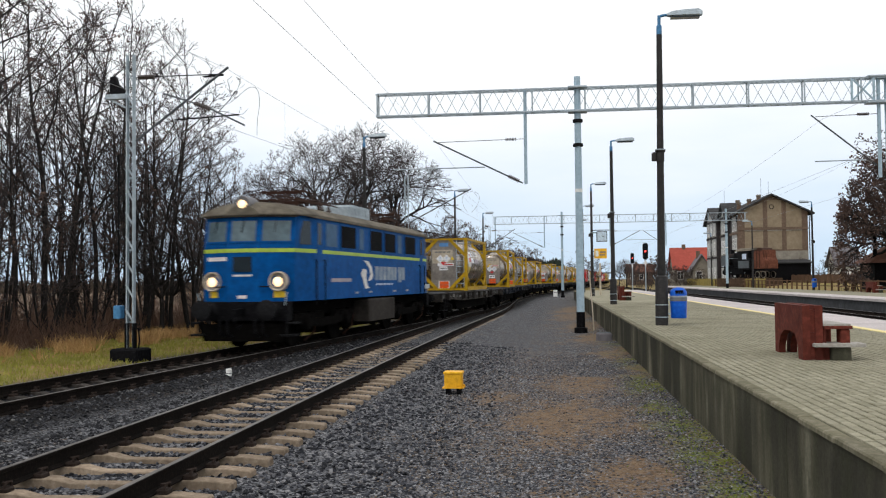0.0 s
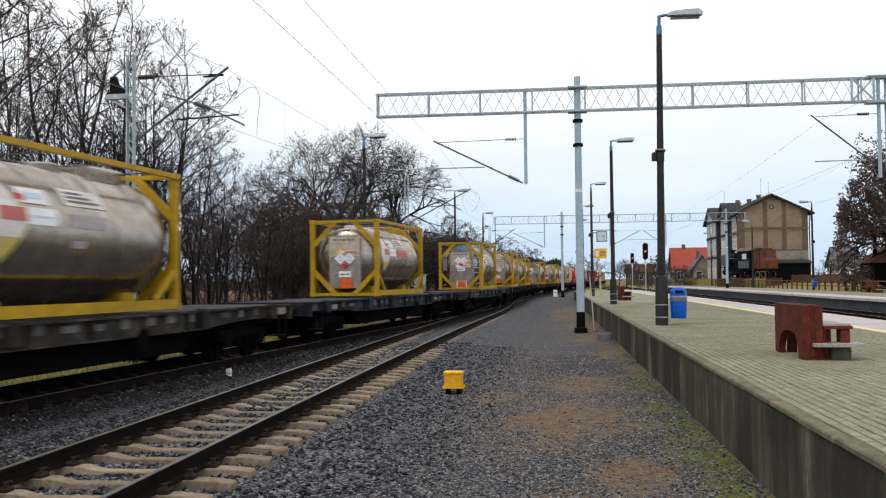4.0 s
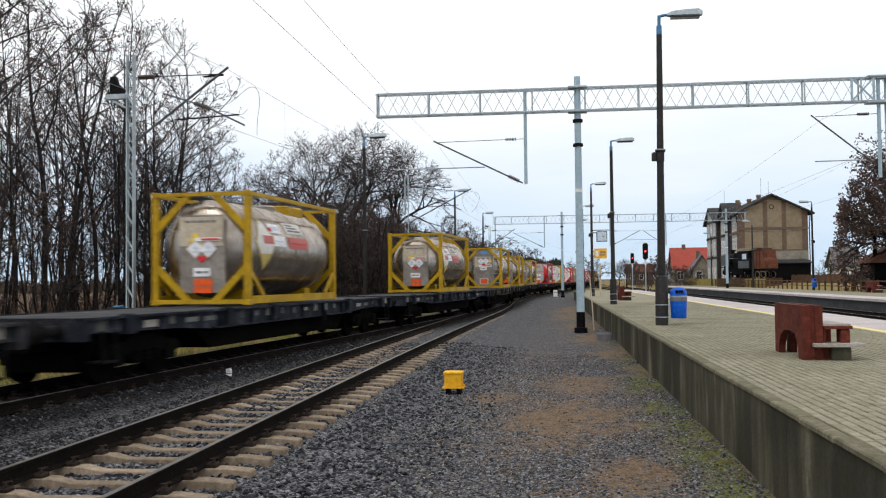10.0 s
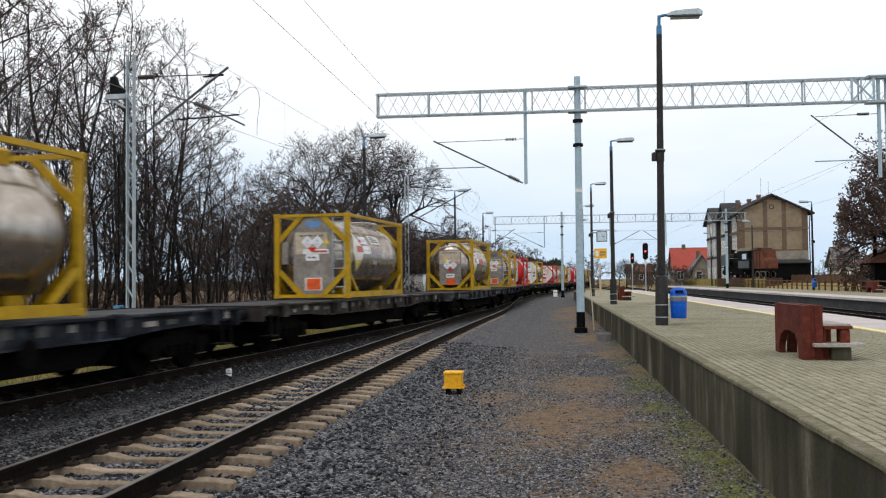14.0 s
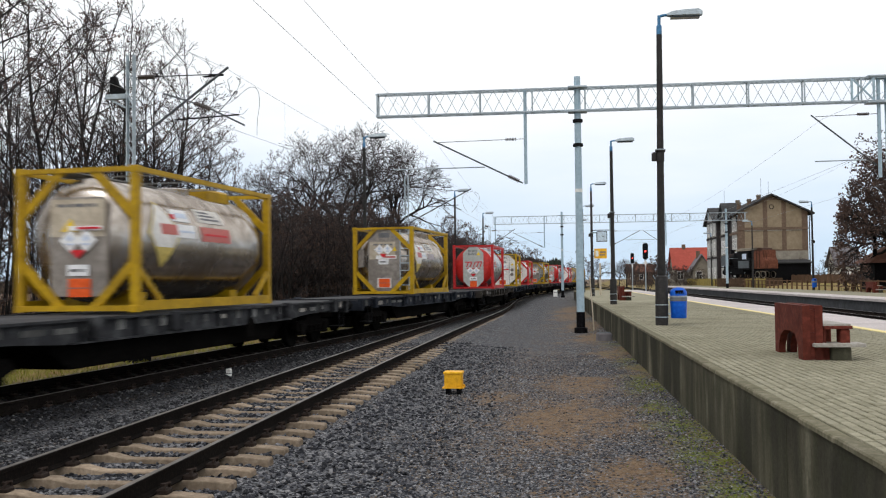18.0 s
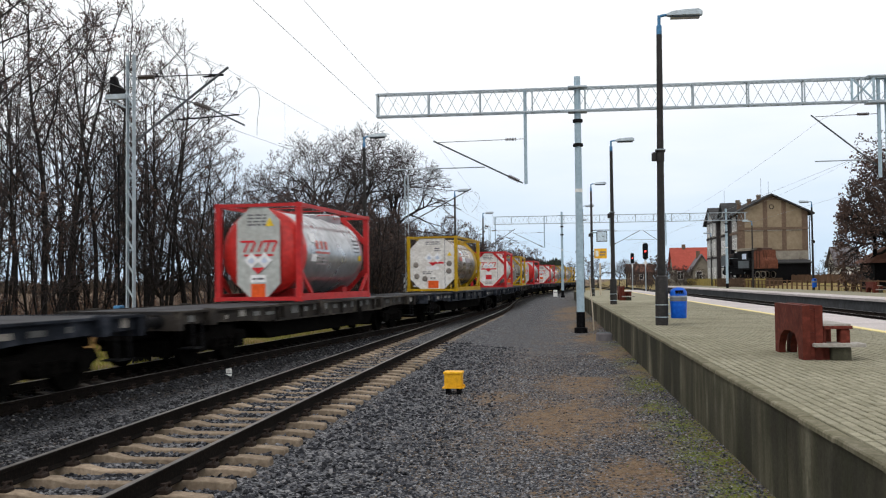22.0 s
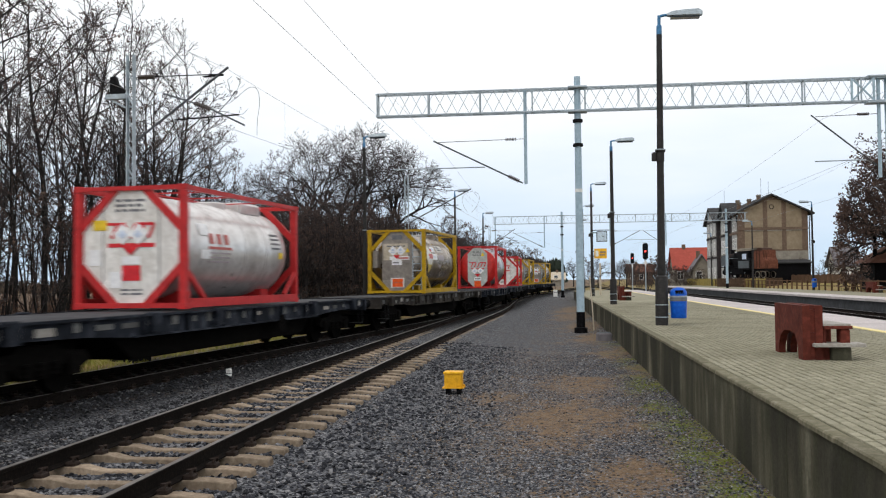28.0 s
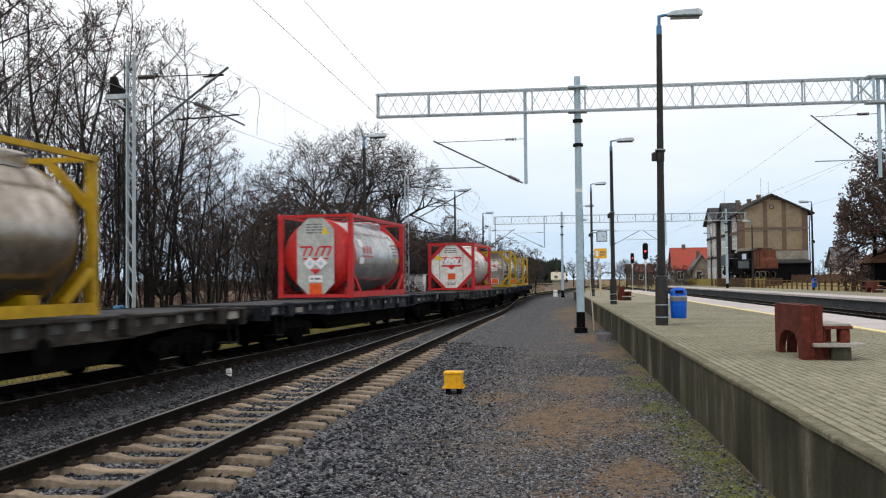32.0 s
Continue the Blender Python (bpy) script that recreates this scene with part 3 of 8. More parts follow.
    nt.links.new(hgt, bp.inputs["Height"])
    nt.links.new(bp.outputs[0], b.inputs["Normal"])
    return m


ground()

# ---------- rails and sleepers ----------
RAIL_FOOT = [(-0.075, -0.172), (0.075, -0.172), (0.075, -0.16), (0.012, -0.142), (0.010, -0.045), (0.035, -0.035), (0.036, -0.006), (0.030, -0.003), (-0.030, -0.003), (-0.036, -0.006), (-0.035, -0.035), (-0.010, -0.045), (-0.012, -0.142), (-0.075, -0.16)]
RAIL_HEAD = [(-0.028, -0.004), (0.028, -0.004), (0.026, 0.0), (-0.026, 0.0)]


def shifted(path, s):
    out = []
    for i, p in enumerate(path):
        a, b = path[max(i - 1, 0)], path[min(i + 1, len(path) - 1)]
        t = Vector((b[0] - a[0], b[1] - a[1])).normalized()
        out.append((p[0] + t.y * s, p[1] - t.x * s))
    return out


def sleeper_mesh():
    """A concrete sleeper: high under the rails, sunk in the middle, sloping ends."""
    secs = [(-1.30, 0.092, -0.222), (-1.285, 0.095, -0.205), (-1.02, 0.095, -0.182), (-0.50, 0.095, -0.178), (-0.30, 0.080, -0.222), (0.30, 0.080, -0.222), (0.50, 0.095, -0.178), (1.02, 0.095, -0.182), (1.285, 0.095, -0.205), (1.30, 0.092, -0.222)]
    b = Build()
    for x, w, z in secs:
        b.v += [(x, -w - 0.014, -0.40), (x, -w, z - 0.008), (x, -w + 0.008, z), (x, w - 0.008, z), (x, w, z - 0.008), (x, w + 0.014, -0.40)]
    for i in range(len(secs) - 1):
        for j in range(5):
            a = i * 6 + j
            b.f.append((a, a + 1, a + 7, a + 6))
    b.f += [(5, 4, 3, 2, 1, 0), tuple(range(54, 60))]
    return b


def clip_mesh():
    """A rail fastening: two bent spring clips and their shoulders."""
    b = Build()
    for s in (-1, 1):
        b.box(min(s * 0.06, s * 0.17), max(s * 0.06, s * 0.17), -0.07, 0.07, -0.185, -0.135, c=0.012)
        b.tube([(s * 0.14, -0.06, -0.13), (s * 0.155, -0.045, -0.095), (s * 0.09, 0.0, -0.105), (s * 0.155, 0.045, -0.095), (s * 0.14, 0.06, -0.13)], 0.016, 5)
    return b


def track(label, path, step, first, y_max):
    t = thing("railway_track", label, "track", kind="structure")
    for s in (-0.7535, 0.7535):
        r = part("rail", Build().sweep(shifted(path, s), RAIL_FOOT), M["rail"], t)
        part("running_surface", Build().sweep(shifted(path, s), RAIL_HEAD), M["rail_top"], r, "worn dull steel rail top")
    # stations along the path
    acc, k, i, at = 0.0, first, 0, []
    for a, b in zip(path, path[1:]):
        d = math.hypot(b[0] - a[0], b[1] - a[1])
        while k <= acc + d:
            f = (k - acc) / d
            at.append((a[0] + (b[0] - a[0]) * f, a[1] + (b[1] - a[1]) * f, math.atan2(-(b[0] - a[0]), b[1] - a[1])))
            k += step
        acc += d
    return t, [q for q in at if q[1] < y_max]


def lay(t, at, near, clips, mat):
    sm, cm = sleeper_mesh().mesh("sleeper", mat), clip_mesh().mesh("rail_fastening", M["clip"], True)
    rest, restc = Build(), Build()
    base, cb = sleeper_mesh(), clip_mesh()
    for i, (x, y, h) in enumerate(at):
        m = pose(x, y, random.uniform(-0.006, 0.006), 0, random.uniform(-0.2, 0.2), math.degrees(h) + random.uniform(-0.7, 0.7))
        if i < near:
            s = part("sleeper", sm, mat, t, at=m)
            if i < clips:
                for e in (-0.7535, 0.7535):
                    part("rail_fastening", cm, M["clip"], s, at=pose(e, 0, 0))
        else:
            rest.add([m @ Vector(p) for p in base.v], base.f)
        if i >= clips and i < clips + 60:
            for e in (-0.7535, 0.7535):
                q = m @ pose(e, 0, 0)
                restc.add([q @ Vector(p) for p in cb.v], cb.f)
    if rest.v:
        tagged(part("far_sleepers", rest, M["soiled"], t), kind="stuff")
    if restc.v:
        tagged(part("far_fastenings", restc, M["clip"], t), kind="stuff")


SLEEPERS = []
pn = near_path(-20.9, 112.0, 2.0)
SLEEPERS.append((*track("rusty rails on concrete sleepers in dark crushed stone", pn, 0.605, 0.2584, 100), 118, 86))
pt = [(train_x(y), y) for y in [-25.0] + frange(20.0, 110.0, 2.0) + [420.0]]
SLEEPERS.append((*track("rusty rails on concrete sleepers under the passing train", pt, 0.605, 33.0, 120), 80, 46))
for px in (10.2, 14.3):
    pp = [tuple(plat(px, y)[:2]) for y in (-15.0, 260.0)]
    SLEEPERS.append((*track("straight rails on sleepers between the platforms", pp, 0.605, 40.0, 110), 60, 0))

# ---------- platforms ----------
def platform_near():
    t = thing("platform", "low concrete platform paved with weathered grey blocks", "platform", PLAT, kind="structure")
    y0, y1 = -9.0, 97.0
    part("core", Build().box(2.06, 8.46, y0 + 0.05, y1 - 0.05, -0.5, ZP - 0.09), M["joint"], t)
    # facing panels, a narrow joint between them
    y, panel = y0, Build().box(0, 0.10, 0.0015, 2.4985, -0.55, ZP - 0.046, c=0.003).mesh("wall_panel", M["wall"])
    while y < y1 - 2.4:
        part("wall_panel", panel, M["wall"], t, at=pose(2.0 + random.uniform(-0.0015, 0.0015), y, 0))
        y += 2.5
    y, stone = y0, Build().box(0, 0.130, 0.004, 0.996, 0, 0.045, c=0.012).mesh("coping_stone", M["coping"])
    while y < y1 - 0.9:
        part("coping_stone", stone, M["coping"], t, at=pose(1.975 + random.uniform(-0.005, 0.005), y, ZP - 0.045 + random.uniform(-0.003, 0.004)))
        y += 1.0
    part("far_wall", Build().box(8.40, 8.50, y0, y1, -0.55, ZP - 0.1), M["wall"], t)
    part("end_wall", Build().box(2.1, 8.4, y1 - 0.12, y1, -0.55, ZP - 0.02), M["wall"], t)
    y, slab = y0, Build().box(0, 1.62, 0.005, 0.995, 0, 0.10, c=0.01).mesh("edge_slab", M["slab"])
    while y < y1 - 0.9:
        part("edge_slab", slab, M["slab"], t, at=pose(6.90, y, ZP - 0.10 + random.uniform(-0.002, 0.002)))
        y += 1.0
    part("painted_line", Build().box(6.66, 6.88, y0, y1, ZP - 0.1, ZP + 0.002), M["yellow_line"], t, "worn yellow safety line")
    part("far_paving", Build().box(2.11, 6.655, 46.0, y1, ZP - 0.1, ZP), M["paving"], t)
    return t


PLATFORM = platform_near()


def platform_far():
    t = thing("platform", "far platform with pale paving and a dark edge wall", "platform", PLAT, kind="structure")
    y0, y1 = 5.0, 150.0
    part("core", Build().box(16.34, 22.6, y0, y1, -0.5, ZP - 0.12), M["joint"], t)
    y, panel = y0, Build().box(0, 0.12, 0.008, 2.49, -0.55, ZP - 0.14).mesh("wall_panel", M["wall_far"])
    while y < y1 - 2.4:
        part("wall_panel", panel, M["wall_far"], t, at=pose(16.22, y, 0))
        y += 2.5
    y, slab = y0, Build().box(0, 1.9, 0.008, 1.99, 0, 0.14, c=0.012).mesh("edge_slab", M["slab"])
    while y < y1 - 1.9:
        part("edge_slab", slab, M["slab"], t, at=pose(16.1, y, ZP - 0.14))
        y += 2.0
    part("paving", Build().box(18.01, 22.6, y0, y1, ZP - 0.12, ZP - 0.004), M["paving"], t)
    return t


platform_far()

# ---------- the train ----------
MOVERS = []          # (thing, distance behind the first tank container's front end)
PITCH, TANK_L, DECK = 19.673, 6.058, 1.205


def oct_loop(hw, z0, z1, cut):
    return [(-hw + cut, z0), (hw - cut, z0), (hw, z0 + cut), (hw, z1 - cut), (hw - cut, z1), (-hw + cut, z1), (-hw, z1 - cut), (-hw, z0 + cut)]


WAGON_LABEL = {"brown": "rusty brown-grey bogie flat wagon carrying one tank container", "grey": "dull grey bogie flat wagon carrying one tank container", "blue": "blue-black bogie flat wagon carrying one tank container"}


def flat_wagon(paint):
    """A bogie flat wagon; y runs from its leading buffers to its trailing ones, z from the rails up."""
    t = thing("flat_wagon", WAGON_LABEL[paint], "wagon", group="wagons of the freight train")
    side = M["wagon_" + paint]
    L = 19.52
    a, b = 0.62, L - 0.62
    part("deck", Build().box(-1.18, 1.18, a, b, 1.10, 1.16), M["wagon_deck"], t, "dull grey deck plate")
    for s in (-1, 1):
        sill = Build()
        x0, x1 = sorted((s * 1.20, s * 1.34))
        sill.prism([(a, 1.17), (b, 1.17), (b, 0.92), (b - 3.2, 0.86), (b - 4.6, 0.78), (a + 4.6, 0.78), (a + 3.2, 0.86), (a, 0.92)], "x", s * 1.22, s * 1.26)
        sill.box(*sorted((s * 1.22, s * 1.36)), a, b, 1.13, 1.17)
        sill.box(*sorted((s * 1.22, s * 1.35)), a + 4.6, b - 4.6, 0.78, 0.81)
        sd = part("side_sill", sill, side, t)
        rib = Build().box(*sorted((s * 1.26, s * 1.34)), -0.03, 0.03, 0.81, 1.13).mesh("rib", side)
        for y in frange(a + 4.9, b - 4.9, 1.6):
            part("rib", rib, side, sd, at=pose(0, y, 0))
        rnd = random.Random(11 + int(s) + 7 * len(paint))
        for y in frange(a + 0.6, b - 0.6, 0.78):
            w, hh = rnd.uniform(0.10, 0.50), rnd.uniform(0.07, 0.20)
            z = rnd.uniform(0.93, 0.97)
            part("marking_plate", Build().box(*sorted((s * 1.262, s * 1.275)), y - w / 2, y + w / 2, z, z + hh), M["wagon_plate"] if rnd.random() < 0.86 else M["plank"], sd)
        for y in (a + 1.3, a + 5.2, 8.35, 14.1, b - 1.3):
            part("load_bracket", Build().box(*sorted((s * 1.22, s * 1.42)), y - 0.14, y + 0.14, 0.86, 1.20, c=0.02), side, sd)
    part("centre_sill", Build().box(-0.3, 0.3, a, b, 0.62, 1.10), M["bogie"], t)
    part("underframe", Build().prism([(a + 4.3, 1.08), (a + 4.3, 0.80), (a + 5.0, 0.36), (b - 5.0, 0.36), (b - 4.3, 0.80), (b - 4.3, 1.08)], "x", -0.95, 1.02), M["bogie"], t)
    for y in (a, b):
        e = 1 if y == a else -1
        h = part("headstock", Build().box(-1.34, 1.34, min(y, y + e * 0.16), max(y, y + e * 0.16), 0.80, 1.17), side, t)
        for s in (-0.875, 0.875):
            bu = Build()
            bu.lathe([(0.14, 0), (0.14, -0.02), (0.10, -0.03), (0.095, -0.34), (0.06, -0.35), (0.06, -0.52), (0.18, -0.54), (0.185, -0.58), (0.13, -0.60)], "y", n=14)
            part("buffer", bu, M["steel_dark"], h, smooth=True, at=Matrix.Translation((s, y, 0.97)) @ (Matrix.Identity(4) if e == 1 else pose(0, 0, 0, 0, 0, 180)))
        part("coupling", Build().beam((0, y, 1.0), (0, y - e * 0.45, 0.96), 0.09, 0.14).tube([(0, y - e * 0.4, 1.0), (0, y - e * 0.5, 0.86), (0, y - e * 0.3, 0.72)], 0.03, 6), M["steel_dark"], h)
        part("step", Build().box(1.05, 1.38, min(y + e * 0.5, y + e * 0.9), max(y + e * 0.5, y + e * 0.9), 0.42, 0.45).beam((1.36, y + e * 0.5, 0.43), (1.34, y + e * 0.5, 0.95), 0.04, 0.02).beam((1.36, y + e * 0.9, 0.43), (1.34, y + e * 0.9, 0.95), 0.04, 0.02), M["steel_dark"], h)
    for y in (7.4, 9.0, 10.9, 12.5):
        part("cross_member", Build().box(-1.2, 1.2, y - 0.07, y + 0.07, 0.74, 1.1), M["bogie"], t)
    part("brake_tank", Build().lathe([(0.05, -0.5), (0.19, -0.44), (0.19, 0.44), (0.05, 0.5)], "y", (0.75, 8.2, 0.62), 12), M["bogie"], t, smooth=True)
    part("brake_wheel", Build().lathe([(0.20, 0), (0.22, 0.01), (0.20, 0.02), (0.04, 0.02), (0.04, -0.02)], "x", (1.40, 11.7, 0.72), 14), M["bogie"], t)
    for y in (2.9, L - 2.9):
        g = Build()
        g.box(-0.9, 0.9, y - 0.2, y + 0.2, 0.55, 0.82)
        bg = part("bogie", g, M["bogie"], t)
        # solid blocks for brake gear, added to close the bogie with shade-dark mass
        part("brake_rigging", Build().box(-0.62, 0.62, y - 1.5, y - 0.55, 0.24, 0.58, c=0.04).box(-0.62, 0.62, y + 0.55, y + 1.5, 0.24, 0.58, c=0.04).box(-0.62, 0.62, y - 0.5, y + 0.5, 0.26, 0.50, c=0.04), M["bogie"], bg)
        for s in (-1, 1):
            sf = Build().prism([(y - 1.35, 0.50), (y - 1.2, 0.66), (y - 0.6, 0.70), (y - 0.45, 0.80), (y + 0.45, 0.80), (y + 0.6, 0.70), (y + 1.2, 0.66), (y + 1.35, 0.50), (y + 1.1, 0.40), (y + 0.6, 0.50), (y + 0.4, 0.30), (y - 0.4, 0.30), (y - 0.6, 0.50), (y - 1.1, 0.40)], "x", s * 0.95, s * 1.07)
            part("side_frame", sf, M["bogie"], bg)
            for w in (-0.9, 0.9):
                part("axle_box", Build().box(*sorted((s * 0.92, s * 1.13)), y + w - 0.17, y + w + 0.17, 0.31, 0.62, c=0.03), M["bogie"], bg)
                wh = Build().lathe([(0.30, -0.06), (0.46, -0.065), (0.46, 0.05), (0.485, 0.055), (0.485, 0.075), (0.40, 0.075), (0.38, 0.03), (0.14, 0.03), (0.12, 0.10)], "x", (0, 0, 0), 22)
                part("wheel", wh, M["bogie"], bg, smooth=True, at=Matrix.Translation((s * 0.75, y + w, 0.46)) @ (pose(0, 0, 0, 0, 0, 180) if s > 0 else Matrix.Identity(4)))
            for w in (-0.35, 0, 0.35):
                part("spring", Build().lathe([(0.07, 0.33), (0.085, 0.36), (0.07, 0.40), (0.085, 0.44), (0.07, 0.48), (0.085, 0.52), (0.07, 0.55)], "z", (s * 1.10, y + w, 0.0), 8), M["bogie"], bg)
    return t


def plate(b, x0, x1, z0, z1, y, d=0.012):
    return b.box(x0, x1, y - d, y, z0, z1)


def bars(x0, x1, z0, z1, rows, y, rnd, gap=0.45):
    """Lines of unreadable lettering as plain bars."""
    b = Build()
    hh = (z1 - z0) / rows
    for i in range(rows):
        z = z1 - (i + 1) * hh
        x = x0
        while x < x1 - 0.05:
            w = min(rnd.uniform(0.08, 0.28), x1 - x)
            b.box(x, x + w, y - 0.004, y, z + hh * 0.2, z + hh * (1 - gap * 0.6))
            x += w + 0.04
    return b


def strokes(parent, x0, z0, z1, y):
    """A red wordmark reduced to a bar and slanted strokes."""
    for a, b in (((0.0, 1.0), (0.40, 1.0)), ((0.10, 0.0), (0.22, 0.9)), ((0.30, 0.0), (0.42, 0.9)), ((0.50, 0.0), (0.62, 1.0)), ((0.70, 0.0), (0.82, 1.0)), ((0.90, 0.0), (1.02, 1.0)), ((0.64, 1.0), (1.02, 1.0))):
        p, q = ((x0 + a[0], y - 0.006, z0 + a[1] * (z1 - z0)), (x0 + b[0], y - 0.006, z0 + b[1] * (z1 - z0)))
        part("emblem_stroke", Build().beam(p, q, 0.012, 0.055) if abs(a[0] - b[0]) > 0.2 else Build().beam(p, q, 0.055, 0.012), M["label_red"], parent)


def tank_container(style, seed):
    """A 20-foot tank in its frame; y runs from its leading end, z from its underside."""
    rnd = random.Random(seed)
    red = style in ("C", "E")
    fm = M["frame_red"] if red else M["frame_yellow"]
    names = {"A": "yellow-framed tank container with a stained steel tank and hazard diamonds", "B": "yellow-framed tank container with a bare steel tank and cream end plate",
             "C": "red-framed tank container with a grey tank and pale end panel", "D": "yellow-framed tank container with a cream octagonal end panel", "E": "red-framed tank container with a white tank and white octagonal end"}
    t = thing("tank_container", names[style], "tank container", group="tank containers on the train")
    W, H, L = 1.219, 2.438 if style == "E" else 2.591, TANK_L
    post = Build().box(-0.075, 0.075, -0.075, 0.075, 0.12, H - 0.12, c=0.01).mesh("corner_post", fm)
    cast = Build().box(-0.09, 0.09, -0.09, 0.09, 0, 0.12, c=0.012).mesh("corner_casting", fm)
    for x in (-W + 0.085, W - 0.085):
        for y in (0.085, L - 0.085):
            part("corner_post", post, fm, t, at=pose(x, y, 0))
            part("corner_casting", cast, fm, t, at=pose(x, y, 0))
            part("corner_casting", cast, fm, t, at=pose(x, y, H - 0.12))
    for s in (-1, 1):
        part("top_rail", Build().box(*sorted((s * (W - 0.005), s * (W - 0.095))), 0.17, L - 0.17, H - 0.105, H - 0.015), fm, t)
        part("bottom_rail", Build().box(*sorted((s * (W - 0.005), s * (W - 0.11))), 0.17, L - 0.17, 0.02, 0.20), fm, t)
        for y, e in ((0.16, 1), (L - 0.16, -1)):
            part("side_brace", Build().beam((s * (W - 0.05), y, 0.72), (s * (W - 0.05), y + e * 0.72, 0.19), 0.07, 0.11), fm, t)
    for y in (0.06, L - 0.06):
        part("end_rail", Build().box(-W + 0.17, W - 0.17, y - 0.05, y + 0.05, H - 0.10, H - 0.015), fm, t)
        part("end_rail", Build().box(-W + 0.17, W - 0.17, y - 0.05, y + 0.05, 0.02, 0.12), fm, t)
        if style not in ("C", "D") or y > 1:
            for sx in (-1, 1):
                for z0, z1, x1 in ((H - 0.86, H - 0.06, 0.32), (0.86, 0.06, 0.32)):
                    part("end_brace", Build().beam((sx * (W - 0.12), y + (0.02 if y < 1 else -0.02), z0), (sx * x1, y + (0.02 if y < 1 else -0.02), z1), 0.07, 0.15), fm, t)
    # tank with dished ends
    tm = M["tank_grey"] if style == "C" else M["tank_white"] if red else M["tank_steel"]
    r, zc, ya, yb = H / 2 - 0.165, H / 2 + 0.005, 0.42, L - 0.42
    prof = []
    for i in range(7):
        w = math.pi / 2 * i / 6
        prof.append((max(0.02, r * math.sin(w)), ya + 0.34 * (1 - math.cos(w)) - 0.30))
    for y in (1.4, 1.42, 2.6, 2.62, 3.8, 3.82, 4.9, 4.92):
        prof.append((r + (0.012 if int(y * 100) % 10 == 2 else 0.0), y))
    for i in range(6, -1, -1):
        w = math.pi / 2 * i / 6
        prof.append((max(0.02, r * math.sin(w)), yb - 0.34 * (1 - math.cos(w)) + 0.30))
    tank = part("tank", Build().lathe(prof, "y", (0, 0, zc), 40), tm, t, smooth=True)
    for y in ((1.95, 3.2, 4.4) if red else (3.05,)):
        band = Build().lathe([(r + 0.012, y - 0.03), (r + 0.018, y - 0.02), (r + 0.018, y + 0.02), (r + 0.012, y + 0.03)], "y", (0, 0, zc), 40)
        part("cladding_band", band, tm, tank, smooth=True)
    for y in (1.0, L - 1.0):
        part("saddle", Build().box(-0.7, 0.7, y - 0.2, y + 0.2, 0.06, 0.34), fm, t)
    part("manhole", Build().lathe([(0.36, H - 0.29), (0.36, H - 0.12), (0.30, H - 0.09), (0.05, H - 0.07)], "z", (0.1, 3.3, 0), 18), tm, t, smooth=True)
    part("valve_box", Build().box(-0.45, 0.55, 4.0, 5.2, H - 0.29, H - 0.03, c=0.05), fm if style in ("B", "D") else tm, t)
    wk = Build()
    for x in (-0.75, -0.55, -0.35):
        wk.box(x, x + 0.16, 0.3, L - 0.3, H - 0.075, H - 0.045)
    for y in (0.9, 2.2, 3.8, 5.1):
        wk.box(-1.1, 1.1, y - 0.025, y + 0.025, H - 0.10, H - 0.077)
    part("walkway", wk, M["wagon_plate"] if not red else fm, t)
    # ladder on the leading end
    if style == "A":
        ld = Build().beam((0.66, 0.10, 0.15), (0.66, 0.10, H - 0.12), 0.03, 0.04).beam((1.02, 0.10, 0.15), (1.02, 0.10, H - 0.12), 0.03, 0.04)
        for z in frange(0.35, 2.35, 0.28):
            ld.beam((0.66, 0.10, z), (1.02, 0.10, z), 0.03, 0.03)
        part("ladder", ld, M["galv"], t)
        part("document_box", Build().box(-1.03, -0.80, 0.12, 0.30, 1.05, 1.75, c=0.02), M["face_steel"], t)
    yf = 0.115
    if style in ("A", "B"):
        ep = part("end_panel", Build().prism(oct_loop(0.62, 0.10, 2.50, 0.34), "y", yf, yf + 0.03) if style == "A" else Build().prism(oct_loop(0.56, 0.28, 2.06, 0.12), "y", yf, yf + 0.12), M["face_steel"], t, "stained bare steel end panel")
        part("data_plate", plate(Build(), -0.56, 0.46 if style == "A" else 0.52, 1.35, 2.02, yf), M["face_cream"], ep)
        part("lettering", bars(-0.42, 0.36, 1.86, 1.97, 1, yf - 0.013, rnd), M["label_grey"], ep)
        if style == "A":
            part("label", plate(Build(), -0.20, 0.24, 2.18, 2.36, yf), M["label_blue"] if seed < 10 else M["label_grey"], ep)
            part("side_plate", Build().box(-0.62, 0.58, yf - 0.006, yf, 0.55, 1.3), M["face_steel"], ep)
        dz = (-0.14 if seed == 3 else 0.0) if style == "A" else -0.44
        zd = 1.72 + dz
        for i, x in enumerate((-0.16, 0.16)):
            d = 0.205
            part("hazard_diamond", Build().prism([(x - d, zd), (x, zd - d), (x + d, zd), (x, zd + d)], "y", yf - 0.03 - 0.004 * i, yf - 0.014), M["label_white"], ep)
            part("diamond_mark", Build().prism([(x - 0.07, zd + 0.03), (x, zd - 0.02), (x + 0.07, zd + 0.03), (x, zd + 0.11)], "y", yf - 0.042 - 0.004 * i, yf - 0.031), M["label_pale"], ep)
            part("diamond_line", plate(Build(), x - 0.08, x + 0.08, zd - 0.08, zd - 0.05, yf - 0.031 - 0.004 * i), M["label_pale"], ep)
        part("hazard_triangle", Build().prism([(-0.15, zd - 0.17), (0.15, zd - 0.17), (0.0, zd - 0.32)], "y", yf - 0.045, yf), M["label_red"], ep)
